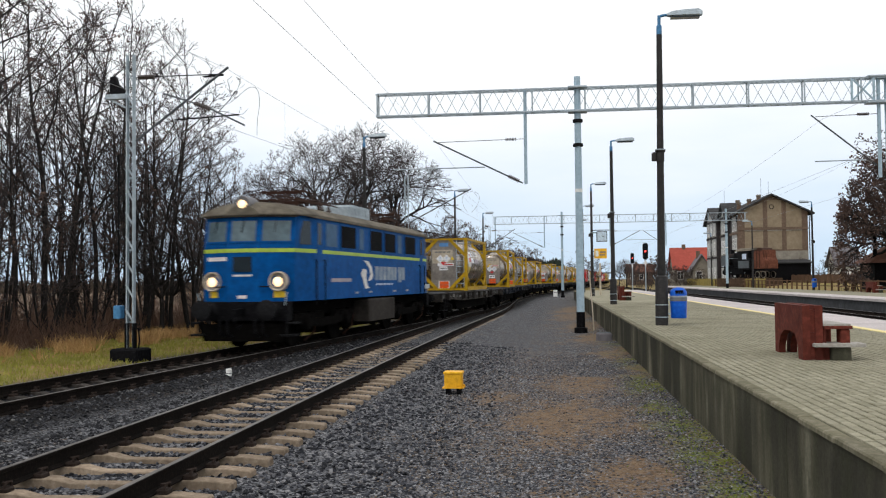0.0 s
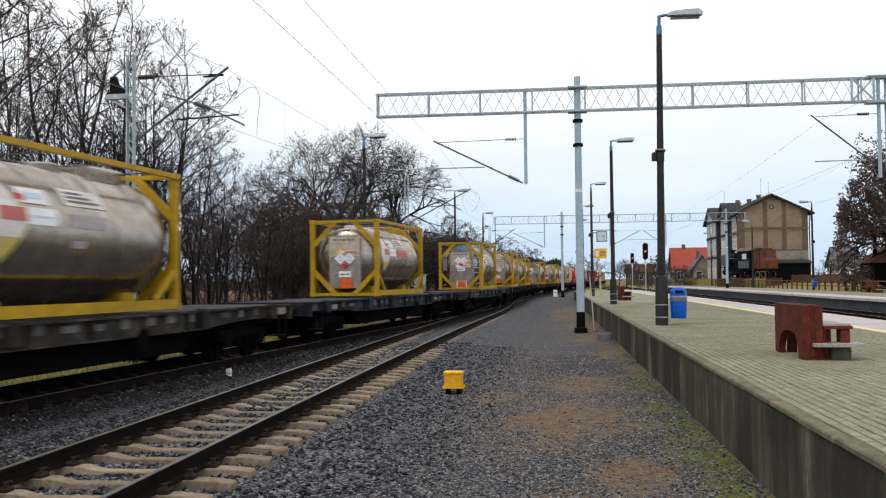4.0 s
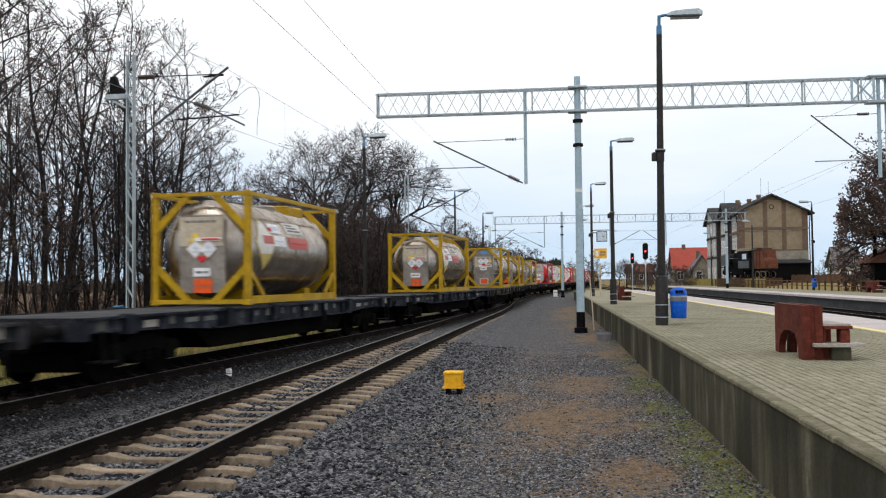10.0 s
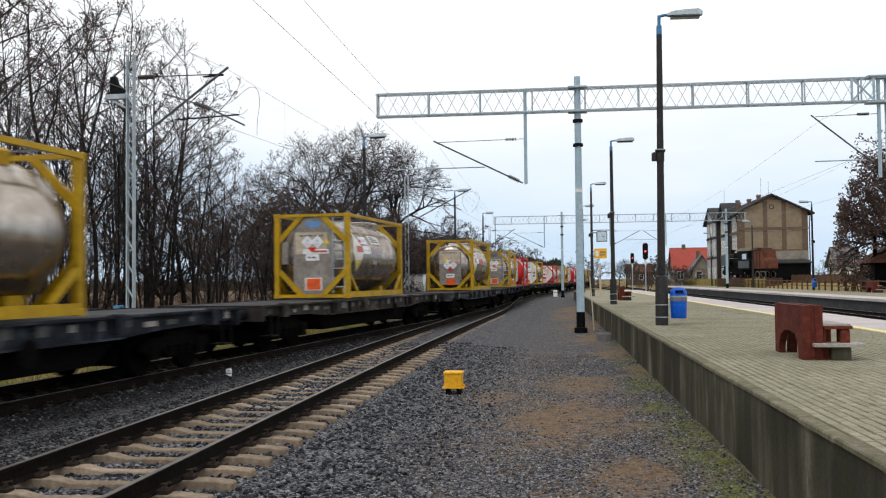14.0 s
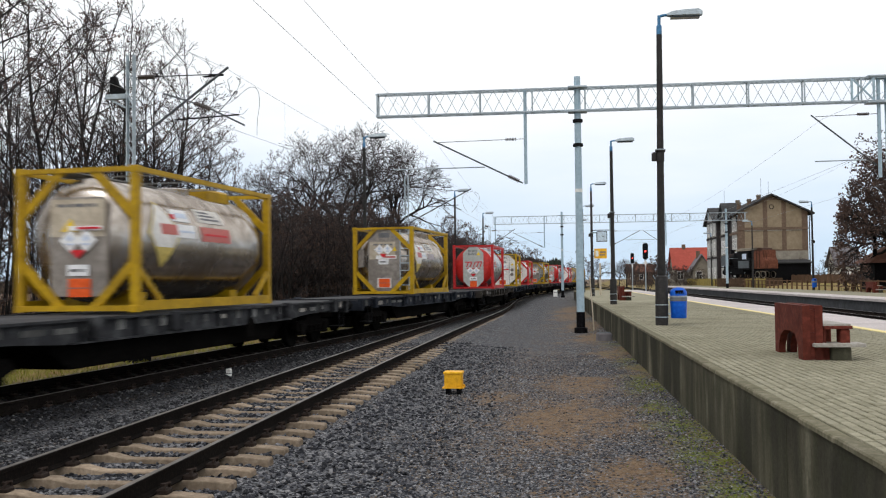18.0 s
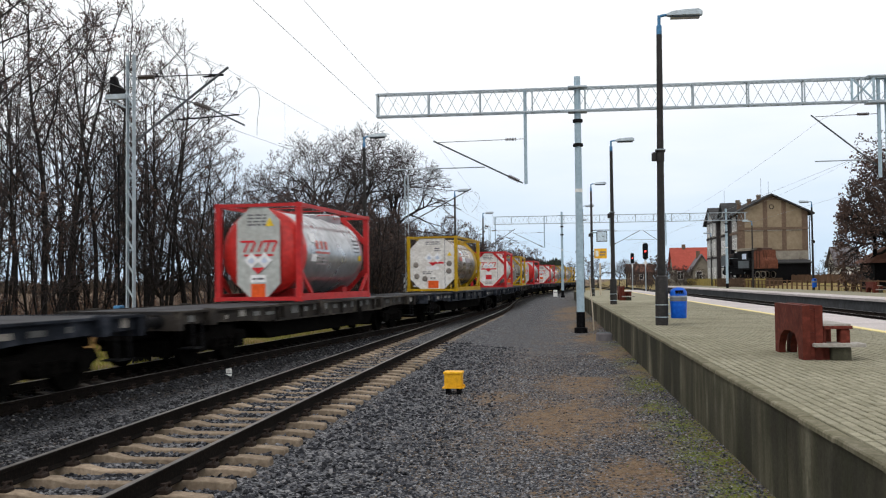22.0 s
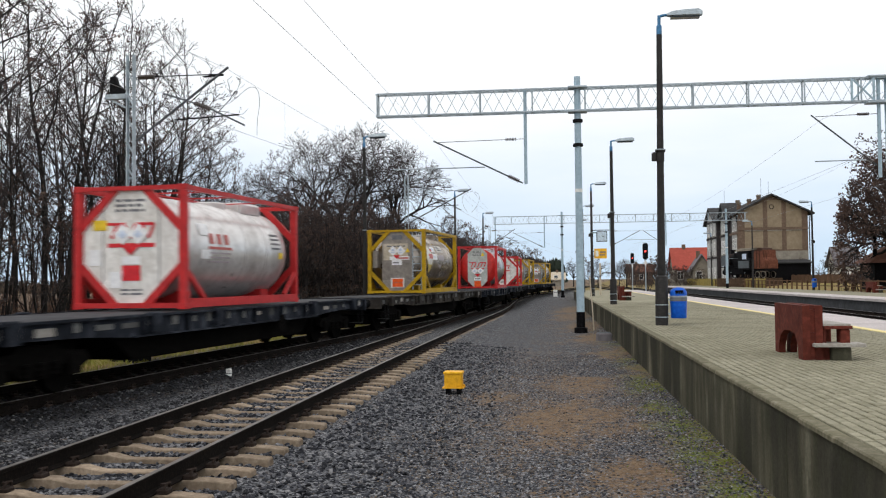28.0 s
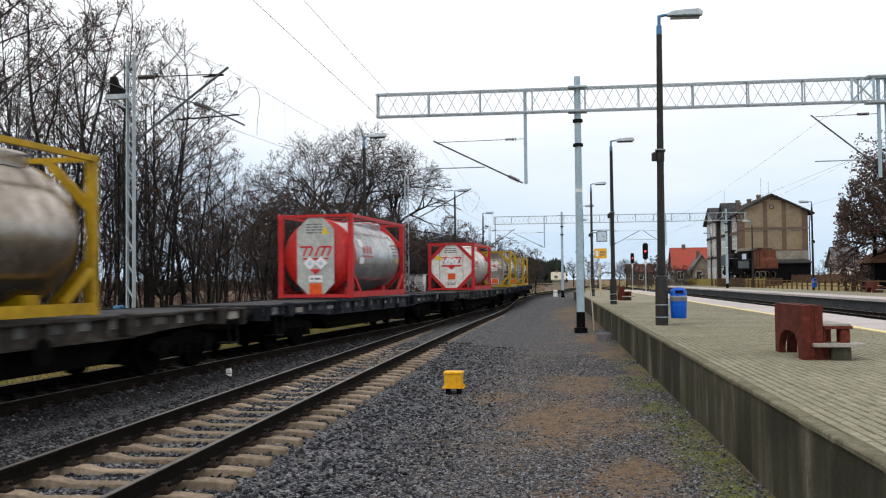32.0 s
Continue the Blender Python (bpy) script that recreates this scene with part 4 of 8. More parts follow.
        if style == "A":
            part("strip", plate(Build(), -0.30, 0.52, 1.36 + dz, 1.50 + dz, yf - 0.014), M["label_white"], ep)
            part("strip_mark", plate(Build(), 0.05, 0.48, 1.40 + dz, 1.46 + dz, yf - 0.027), M["label_rose"], ep)
            part("warning_triangle", Build().prism([(0.36, 1.66 + dz), (0.54, 1.66 + dz), (0.45, 1.84 + dz)], "y", yf - 0.024, yf - 0.014), M["label_yellow"], ep)
        else:
            part("strip", plate(Build(), -0.18, 0.48, 1.46, 1.54, yf - 0.034), M["label_white"], ep)
            part("strip_mark", plate(Build(), 0.0, 0.45, 1.48, 1.52, yf - 0.047), M["label_red"], ep)
            part("warning_triangle", Build().prism([(-0.34, 1.44), (-0.04, 1.44), (-0.14, 1.68)], "y", yf - 0.024, yf - 0.014), M["label_yellow"], ep)
        zn = 1.15 + dz if style == "A" else 0.65
        part("number_plate", plate(Build(), -0.21, 0.21, zn, zn + 0.20, yf - 0.016), M["label_white"], ep)
        part("lettering", bars(-0.15, 0.15, zn + 0.05, zn + 0.15, 1, yf - 0.03, rnd), M["label_grey"], ep)
        zo = 0.27 + (-0.14 if seed == 3 else 0.0)
        if style == "A":
            part("orange_plate_edge", plate(Build(), -0.26, 0.30, zo - 0.03, zo + 0.36, yf - 0.002), M["face_white"], ep)
        part("orange_plate", plate(Build(), -0.19, 0.25, zo, zo + 0.33, yf - 0.015), M["label_orange"], ep)
        part("plate_line", plate(Build(), -0.19, 0.25, zo + 0.155, zo + 0.17, yf - 0.028, 0.004), M["label_grey"], ep)
    elif style == "C":
        part("red_end", Build().lathe([(0.05, 0.10), (0.7, 0.14), (1.0, 0.22), (1.155, 0.38), (1.155, 0.60)], "y", (0, 0, zc), 40), M["tank_red"], tank, "red painted tank end", smooth=True)
        ep = part("end_panel", Build().prism(oct_loop(0.60, 0.06, 2.52, 0.40), "y", 0.05, 0.09), M["face_pale"], t, "pale grey octagonal end panel")
        y = 0.05
        part("lettering", bars(-0.30, 0.22, 1.98, 2.32, 4, y, rnd), M["label_grey"], ep)
        part("warning_triangle", Build().prism([(0.20, 1.98), (0.44, 1.98), (0.32, 2.20)], "y", y - 0.012, y), M["label_yellow"], ep)
        strokes(ep, -0.50, 1.30, 1.58, y)
        part("strip", plate(Build(), -0.40, 0.42, 1.19, 1.24, y), M["label_red"], ep)
        for i, x in enumerate((-0.18, 0.18)):
            d = 0.21
            part("hazard_diamond", Build().prism([(x - d, 1.08), (x, 1.08 - d), (x + d, 1.08), (x, 1.08 + d)], "y", y - 0.026 - 0.004 * i, y), M["label_white"], ep)
            part("diamond_mark", Build().prism([(x - 0.09, 1.06), (x, 0.99), (x + 0.09, 1.06), (x, 1.17)], "y", y - 0.036 - 0.004 * i, y - 0.027), M["label_pale"], ep)
        part("hazard_triangle", Build().prism([(-0.18, 0.89), (0.18, 0.89), (0.0, 0.72)], "y", y - 0.03, y), M["label_red"], ep)
        part("number_plate", plate(Build(), -0.22, 0.22, 0.50, 0.70, y), M["label_white"], ep)
        part("lettering", bars(-0.16, 0.16, 0.55, 0.65, 1, y - 0.013, rnd), M["label_grey"], ep)
        part("orange_plate", plate(Build(), -0.20, 0.20, 0.10, 0.46, y), M["label_orange"], ep)
    elif style == "D":
        ep = part("end_panel", Build().prism(oct_loop(1.06, 0.12, 2.48, 0.48), "y", 0.05, 0.10), M["face_white"], t, "off-white octagonal end panel with hatches")
        y = 0.05
        part("panel_seam", Build().box(0.60, 0.62, y - 0.006, y, 0.15, 2.45), M["label_grey"], ep)
        part("lettering", bars(-0.30, 0.40, 2.18, 2.36, 2, y, rnd), M["label_grey"], ep)
        part("lettering", bars(0.12, 0.42, 1.86, 2.06, 2, y, rnd), M["label_grey"], ep)
        part("warning_triangle", Build().prism([(0.72, 1.66), (0.94, 1.66), (0.83, 1.86)], "y", y - 0.01, y), M["label_yellow"], ep)
        for i, x in enumerate((-0.14, 0.26)):
            d = 0.24
            part("hazard_diamond", Build().prism([(x - d, 1.58), (x, 1.58 - d), (x + d, 1.58), (x, 1.58 + d)], "y", y - 0.026 - 0.004 * i, y), M["label_white"], ep)
            part("diamond_mark", Build().prism([(x - 0.10, 1.56), (x, 1.48), (x + 0.10, 1.56), (x, 1.68)], "y", y - 0.036 - 0.004 * i, y - 0.027), M["label_pale"], ep)
        part("hazard_triangle", Build().prism([(-0.16, 1.36), (0.24, 1.36), (0.04, 1.20)], "y", y - 0.03, y), M["label_red"], ep)
        part("strip", plate(Build(), 0.1, 0.55, 1.30, 1.38, y), M["label_red"], ep)
        part("number_plate", plate(Build(), -0.28, 0.32, 1.02, 1.17, y), M["label_white"], ep)
        part("lettering", bars(-0.46, 0.0, 0.80, 0.96, 2, y, rnd), M["label_grey"], ep)
        part("lettering", bars(-0.1, 0.16, 0.58, 0.68, 1, y, rnd), M["label_grey"], ep)
        part("orange_plate", plate(Build(), -0.20, 0.30, 0.16, 0.50, y), M["label_orange"], ep)
        for x, z in ((-0.78, 1.25), (-0.74, 0.72), (-0.35, 0.60), (0.80, 0.95), (0.82, 1.30)):
            part("hatch", Build().lathe([(0.13, 0), (0.13, -0.02), (0.09, -0.03), (0.02, -0.03)], "y", (x, y, z), 14), M["face_steel"], ep)
        part("tank_collar", Build().lathe([(1.14, 5.0), (1.16, 5.02), (1.16, 5.5), (1.10, 5.62)], "y", (0, 0, zc), 36), fm, tank, smooth=True)
    else:
        ep = part("end_panel", Build().prism(oct_loop(1.04, 0.10, H - 0.10, 0.72), "y", 0.085, 0.12), M["face_white"], t, "white octagonal end panel with red lettering bars")
        y = 0.085
        part("lettering", bars(-0.34, 0.30, 1.90, 2.20, 3, y, rnd), M["label_grey"], ep)
        part("label", plate(Build(), -0.82, -0.52, 1.56, 1.76, y), M["label_yellow"], ep)
        strokes(ep, -0.52, 1.40, 1.68, y)
        for px, pz in ((-0.92, 0.86), (-0.46, 0.42)):
            part("label", plate(Build(), px, px + 0.26, pz, pz + 0.32, y), M["label_white"], ep)
        part("strip", plate(Build(), -0.50, 0.52, 1.22, 1.30, y), M["label_red"], ep)
        part("panel_seam", Build().box(-0.62, -0.60, y - 0.006, y, 0.5, 2.1), M["label_grey"], ep)
        part("panel_seam", Build().box(0.60, 0.62, y - 0.006, y, 0.5, 2.1), M["label_grey"], ep)
        for i, x in enumerate((-0.17, 0.17)):
            d = 0.21
            part("hazard_diamond", Build().prism([(x - d, 1.48), (x, 1.48 - d), (x + d, 1.48), (x, 1.48 + d)], "y", y - 0.03 - 0.004 * i, y), M["label_white"], ep)
            part("diamond_mark", Build().prism([(x - 0.09, 1.46), (x, 1.39), (x + 0.09, 1.46), (x, 1.57)], "y", y - 0.042 - 0.004 * i, y - 0.031), M["label_pale"], ep)
        part("hazard_triangle", Build().prism([(-0.16, 1.22), (0.16, 1.22), (0.0, 1.06)], "y", y - 0.03, y), M["label_red"], ep)
        part("number_plate", plate(Build(), -0.20, 0.20, 0.88, 1.04, y), M["label_white"], ep)
        part("orange_plate", plate(Build(), -0.19, 0.21, 0.56, 0.86, y), M["label_red" if seed % 2 else "label_orange"], ep)
        part("lettering", bars(-0.22, 0.24, 0.26, 0.42, 2, y, rnd), M["label_grey"], ep)
    # labels on the curved flank
    def flank(y0, y1, w0, w1, mat, name="flank_label", lift=0.022):
        b, n = Build(), 5
        for k in range(n + 1):
            w = radians(w0 + (w1 - w0) * k / n)
            for yy in (y0, y1):
                for rr in (r + lift - 0.008, r + lift):
                    b.v.append((rr * math.cos(w), yy, zc + rr * math.sin(w)))
        for k in range(n):
            a = 4 * k
            b.f += [(a + 1, a + 3, a + 7, a + 5), (a, a + 4, a + 6, a + 2), (a, a + 1, a + 5, a + 4), (a + 2, a + 6, a + 7, a + 3)]
        b.f += [(0, 2, 3, 1), (4 * n, 4 * n + 1, 4 * n + 3, 4 * n + 2)]
        part(name, b, mat, tank)

    if style in ("A", "B", "D"):
        def diamond(f0, f1, half, lift, mat, name, label=""):
            dm, n = Build(), 10
            for k in range(n + 1):
                f = f0 + (f1 - f0) * k / n
                w = radians(-26 + 66 * f)
                hw = half * (1 - abs(2 * f - 1)) + 0.01
                for yy in (1.12 - hw, 1.12 + hw):
                    dm.v.append(((r + lift) * math.cos(w), yy, zc + (r + lift) * math.sin(w)))
            for k in range(n):
                dm.f.append((2 * k, 2 * k + 1, 2 * k + 3, 2 * k + 2))
            part(name, dm, mat, tank, label)

        if style != "D":
            diamond(0.0, 1.0, 0.60, 0.016, M["label_dull_yellow"], "flank_diamond", "large diamond, yellow below and white above")
            diamond(0.30, 0.94, 0.52, 0.021, M["face_white"], "diamond_top")
        long_b = style == "B"
        flank(1.00, 1.62, 6, 16, M["label_rose"], lift=0.028)
        flank(1.62, 2.36, 4, 17, M["label_white"], lift=0.026)
        flank(1.70, 2.28, 9, 11, M["label_pale"], lift=0.03)
        flank(1.50, 2.20, 20, 33, M["label_white"], lift=0.026)
        flank(1.62, 2.10, 24, 29, M["label_pale"], lift=0.032)
        flank(1.46, 1.62, 22, 27, M["label_red"], lift=0.034)
        flank(2.60, 3.75, 22, 38, M["face_white"])
        for k in range(3):
            flank(2.72, 3.6 - 0.2 * k, 25 + 4 * k, 27 + 4 * k, M["label_grey"], lift=0.03)
        if long_b:
            flank(2.62, 3.95, 2, 17, M["label_rose"])
            flank(2.75, 3.8, 8, 10, M["label_red"], lift=0.03)
        else:
            flank(2.66, 3.7, 4, 15, M["label_lilac"])
            flank(2.7, 3.1, -12, -6, M["label_lilac"])
    else:
        flank(0.95, 1.4, 14, 28, M["label_white"])
        flank(0.95, 1.4, -12, -2, M["label_white"])
        for k in range(3):
            flank(1.35 + 0.36 * k, 1.55 + 0.36 * k, 5, 17, M["label_rose"])
        flank(1.3, 2.4, -1, 2, M["label_rose"])
        for k in range(3):
            flank(1.35, 2.35, -6 - 5 * k, -4 - 5 * k, M["label_lilac"])
        for k in range(4):
            flank(4.7, 5.2, 22 - 6 * k, 24.5 - 6 * k, M["label_grey"])
        flank(5.1, 5.35, -8, 0, M["label_yellow"])
    return t


def locomotive():
    """A four-axle electric locomotive; y runs from its leading buffers, z from the rails up."""
    t = thing("electric_locomotive", "blue electric locomotive with a green stripe and lit headlights", "locomotive")
    L = 15.0
    f0, f1 = 0.55, L - 0.55
    # body shell: flat raked cab fronts, narrower than the flanks
    sec = [(f0, 0.42), (f0 + 0.36, 1.25), (f0 + 1.3, 1.40), (f1 - 1.3, 1.40), (f1 - 0.36, 1.25), (f1, 0.42)]
    body = Build()
    rings = []
    for z, rake in ((1.22, 0.0), (2.62, 0.0), (3.48, 0.14)):
        ring = []
        for y, x in sec:
            yy = y + (rake if y < 2 else -rake if y > L - 2 else 0)
            ring.append((x, yy, z))
        ring += [(-x, y, zz) for x, y, zz in reversed(ring)]
        rings.append(ring)
    for r in rings:
        body.v += r
    n = 12
    for k in range(2):
        for j in range(n):
            body.f.append((k * n + j, k * n + (j + 1) % n, (k + 1) * n + (j + 1) % n, (k + 1) * n + j))
    body.f += [tuple(range(n - 1, -1, -1)), tuple(range(2 * n, 3 * n))]
    shell = part("body", body, M["loco_blue"], t, "blue painted body")
    roof = Build()
    prof = [(1.44, 3.42), (1.44, 3.48), (1.28, 3.60), (0.90, 3.74), (0.4, 3.82), (-0.4, 3.82), (-0.90, 3.74), (-1.28, 3.60), (-1.44, 3.48), (-1.44, 3.42)]
    ys = [(f0 - 0.04, 0.36, -0.16), (f0 + 0.34, 0.93, -0.05), (f0 + 1.2, 1.0, 0), (f1 - 1.2, 1.0, 0), (f1 - 0.34, 0.93, -0.05), (f1 + 0.04, 0.36, -0.16)]
    for y, k, dz in ys:
        roof.v += [(x * k, y, 3.43 + max(0.02, (z - 3.43 + dz)) if z > 3.43 else z) for x, z in prof]
    for i in range(len(ys) - 1):
        for j in range(10):
            roof.f.append((i * 10 + j, i * 10 + (j + 1) % 10, (i + 1) * 10 + (j + 1) % 10, (i + 1) * 10 + j))
    roof.f += [tuple(range(9, -1, -1)), tuple(range(50, 60))]
    rf = part("roof", roof, M["loco_roof"], t, "grimy grey-brown roof", smooth=True)

    def front_x(y):
        return 1.25 + 0.15 * min(1.0, (min(y - f0, f1 - y) - 0.36) / 0.94)

    for s in (-1, 1):
        st = Build()
        pts = [(f0 + 0.36, 1.256), (f0 + 1.3, 1.406), (f1 - 1.3, 1.406), (f1 - 0.36, 1.256)]
        for (ya, xa), (yb, xb) in zip(pts, pts[1:]):
            vs = [(s * xa, ya, 2.47), (s * xb, yb, 2.47), (s * xb, yb, 2.57), (s * xa, ya, 2.57)]
            st.add(vs + [(x - s * 0.012, y, z) for x, y, z in vs], [(0, 1, 2, 3), (4, 7, 6, 5), (0, 4, 5, 1), (3, 2, 6, 7)])
        part("stripe", st, M["loco_green"], shell, "lime green stripe")
        # engine-room windows and louvres
        for y0, y1, kind in ((3.85, 5.12, "louvre"), (5.50, 5.88, "panel"), (6.50, 7.74, "louvre"), (8.02, 9.24, "louvre"), (9.60, 10.02, "panel"), (10.45, 11.85, "louvre"), (2.00, 2.42, "door"), (12.5, 12.92, "door"), (2.70, 3.55, "panel")):
            z0, z1 = (2.68, 3.31) if kind != "door" else (1.26, 3.36)
            w = part("louvre_window" if kind == "louvre" else ("door" if kind == "door" else "panel"), Build().box(*sorted((s * 1.392, s * 1.408)), y0, y1, z0, z1), M["black"] if kind == "louvre" else (M["loco_panel"] if kind == "panel" else M["loco_blue"]), shell)
            if kind == "louvre":
                fr = Build()
                for a in ((y0 - 0.05, y0), (y1, y1 + 0.05)):
                    fr.box(*sorted((s * 1.392, s * 1.42)), *a, z0 - 0.05, z1 + 0.05)
                fr.box(*sorted((s * 1.392, s * 1.42)), y0, y1, z0 - 0.05, z0).box(*sorted((s * 1.392, s * 1.42)), y0, y1, z1, z1 + 0.05)
                part("window_frame", fr, M["loco_blue"], w)
                lv = Build()
                for z in frange(z0 + 0.04, z1 - 0.06, 0.075):
                    lv.box(*sorted((s * 1.406, s * 1.418)), y0, y1, z, z + 0.022)
                part("louvre", lv, M["black"], w)
            elif kind == "door":
                part("door_window", Build().box(*sorted((s * 1.406, s * 1.414)), y0 + 0.08, y1 - 0.08, 2.70, 3.28), M["glass"], w)
                for hy in (y0 - 0.10, y1 + 0.10):
                    part("handrail", Build().tube([(s * 1.40, hy, 1.1), (s * 1.45, hy, 1.12), (s * 1.45, hy, 2.28), (s * 1.40, hy, 2.3)], 0.018, 6), M["steel_dark"], w)
        # cab side window on the tapered part
        for e in (0, 1):
            ya, yb = f0 + 0.56, f0 + 1.12
            q = [(front_x(ya) + 0.012, ya), (front_x(yb) + 0.012, yb)]
            if e:
                q = [(x, L - y) for x, y in q]
            vs = [(s * q[0][0], q[0][1] + (0.03 if not e else -0.03), 2.68), (s * q[1][0], q[1][1], 2.68), (s * (q[1][0] - 0.004), q[1][1], 3.30), (s * (q[0][0] - 0.02), q[0][1] + (0.12 if not e else -0.12), 3.30)]
            part("cab_side_window", Build().add(vs + [(x - s * 0.01, y, z) for x, y, z in vs], [(0, 1, 2, 3), (7, 6, 5, 4), (0, 4, 5, 1), (1, 5, 6, 2), (2, 6, 7, 3), (3, 7, 4, 0)]), M["glass"], shell)
        # emblem and wordmark reduced to plain shapes
        e0 = 5.58
        em = Build().prism([(e0 + 0.30, 2.36), (e0 + 0.75, 2.34), (e0 + 1.05, 2.16), (e0 + 1.20, 1.88), (e0 + 1.02, 1.74), (e0 + 0.74, 1.72), (e0 + 0.92, 1.92), (e0 + 0.80, 2.14)], "x", s * 1.392, s * 1.412)
        part("emblem", em, M["face_white"], shell, "pale abstract emblem")
        em = Build().prism([(e0 + 0.02, 1.94), (e0 + 0.22, 2.10), (e0 + 0.55, 2.06), (e0 + 0.50, 1.80), (e0 + 0.66, 1.56), (e0 + 0.90, 1.50), (e0 + 0.40, 1.48), (e0 + 0.24, 1.72)], "x", s * 1.392, s * 1.413)
        part("emblem", em, M["face_white"], shell, "pale abstract emblem")
        for k, w in enumerate((0.36, 0.36, 0.36, 0.40, 0.38, 0.26, 0.40, 0.42)):
            y = e0 + 1.42 + 0.43 * k
            z = 1.74 if k != 6 else 1.66
            part("wordmark_block", Build().box(*sorted((s * 1.392, s * 1.404)), y, y + w, z, 2.19), M["wordmark"], shell)
        for k in range(7):
            part("small_lettering", Build().box(*sorted((s * 1.392, s * 1.402)), e0 + 1.5 + 0.28 * k, e0 + 1.68 + 0.28 * k, 1.58, 1.64), M["label_pale"], shell)
        part("number_bar", Build().box(*sorted((s * 1.392, s * 1.402)), 3.1, 4.75, 1.70, 1.80), M["label_lilac"], shell)
        part("white_panel", Build().box(*sorted((s * 1.30, s * 1.402)), f1 - 1.22, f1 - 0.44, 1.40, 1.58), M["face_pale"], shell)
        for y in (5.1, 6.4, 9.0, 10.6):
            part("data_mark", Build().box(*sorted((s * 1.392, s * 1.408)), y, y + 0.28, 1.34, 1.40), M["label_lilac"], shell)
        # underframe boxes
        part("battery_box", Build().box(*sorted((s * 0.9, s * 1.42)), 6.3, 9.1, 0.45, 1.16, c=0.03), M["battery_box"], t, "grey-brown battery box")
        part("air_tank", Build().lathe([(0.05, 9.5), (0.2, 9.55), (0.2, 10.6), (0.05, 10.65)], "y", (s * 1.05, 0, 0.72), 12), M["bogie"], t, smooth=True)
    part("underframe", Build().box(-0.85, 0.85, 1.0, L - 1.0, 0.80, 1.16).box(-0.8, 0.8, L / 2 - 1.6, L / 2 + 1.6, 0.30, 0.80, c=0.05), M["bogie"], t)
    # both cab fronts
    for e in (0, 1):
        m = Matrix.Identity(4) if not e else Matrix.Translation((0, L, 0)) @ pose(0, 0, 0, 0, 0, 180)
        rk = lambda z: f0 + 0.14 * max(0, z - 2.62) / 0.86

        swept = lambda x: 0.434 * max(0.0, abs(x) - 0.42)

        def front(name, poly, d, mat, parent=shell, label=""):
            vs = [(x, rk(z) - d + swept(x), z) for x, z in poly] + [(x, rk(z) + 0.02 + swept(x), z) for x, z in poly]
            k = len(poly)
            b = Build().add([m @ Vector(v) for v in vs], [tuple(range(k)), tuple(range(2 * k - 1, k - 1, -1))] + [(i, k + i, k + (i + 1) % k, (i + 1) % k) for i in range(k)])
            return part(name, b, mat, parent, label)

        for x0, x1 in ((-1.14, -0.50), (-0.33, 0.33), (0.50, 1.14)):
            wn = front("windscreen", [(x0, 2.76), (x1, 2.76), (x1, 3.28), (x0, 3.28)], 0.012, M["cab_glass"])
            front("gasket", [(x0 - 0.04, 2.71), (x1 + 0.04, 2.71), (x1 + 0.04, 2.76), (x0 - 0.04, 2.76)], 0.02, M["loco_blue"], wn)
            part("wiper", Build().tube([m @ Vector((0.5 * (x0 + x1), rk(3.3) - 0.04 + swept(0.5 * (x0 + x1)), 3.28)), m @ Vector((0.5 * (x0 + x1) - 0.06, rk(3.0) - 0.03 + swept(0.5 * (x0 + x1)), 2.98))], 0.012, 5), M["black"], wn)
        for xa, xb in ((-1.25, -0.42), (-0.42, 0.42), (0.42, 1.25)):
            front("stripe", [(xa, 2.47), (xb, 2.47), (xb, 2.57), (xa, 2.57)], 0.008, M["loco_green"])
        front("number_bar", [(-1.12, 2.26), (-0.45, 2.26), (-0.45, 2.36), (-1.12, 2.36)], 0.01, M["face_white"])
        front("socket_panel", [(-0.26, 1.98), (0.24, 1.98), (0.24, 2.36), (-0.26, 2.36)], 0.03, M["glass"])
        front("number_bar", [(-0.26, 1.86), (0.24, 1.86), (0.24, 1.91), (-0.26, 1.91)], 0.012, M["face_white"])
        front("data_mark", [(-0.14, 1.30), (0.1, 1.30), (0.1, 1.38), (-0.14, 1.38)], 0.012, M["face_white"])
        for x in (-0.90, 0.90):
            hl = Build().lathe([(0.245, 0.03), (0.245, -0.10), (0.225, -0.115), (0.20, -0.10), (0.17, -0.04), (0.02, -0.02)], "y", (x, f0 + swept(x), 1.73), 22)
            hl.v = [tuple(m @ Vector(v)) for v in hl.v]
            h = part("headlight", hl, M["label_grey"], t, "round headlight in a pale ring", smooth=True)
            rg = Build().lathe([(0.252, 0), (0.252, -0.115), (0.235, -0.135), (0.212, -0.115), (0.205, -0.07)], "y", (x, f0 + swept(x), 1.73), 22, False)
            rg.v = [tuple(m @ Vector(v)) for v in rg.v]
            part("ring", rg, M["face_cream"], h, smooth=True)
            le = Build().lathe([(0.125, -0.07), (0.11, -0.10), (0.05, -0.12), (0.01, -0.125)], "y", (x - 0.02, f0 + swept(x), 1.72), 16)
            le.v = [tuple(m @ Vector(v)) for v in le.v]
            part("lens", le, M["headlight"] if not e else M["label_red"], h, smooth=True)
            front("step_mark", [(x - 0.13, 1.32), (x + 0.13, 1.32), (x + 0.13, 1.48), (x - 0.13, 1.48)], 0.012, M["label_yellow"], t)
            bu = Build().lathe([(0.2, 0), (0.2, -0.03), (0.14, -0.05), (0.13, -0.36), (0.09, -0.37), (0.09, -0.46), (0.25, -0.48), (0.26, -0.52), (0.2, -0.55)], "y", (x * 0.97, f0, 1.02), 16)
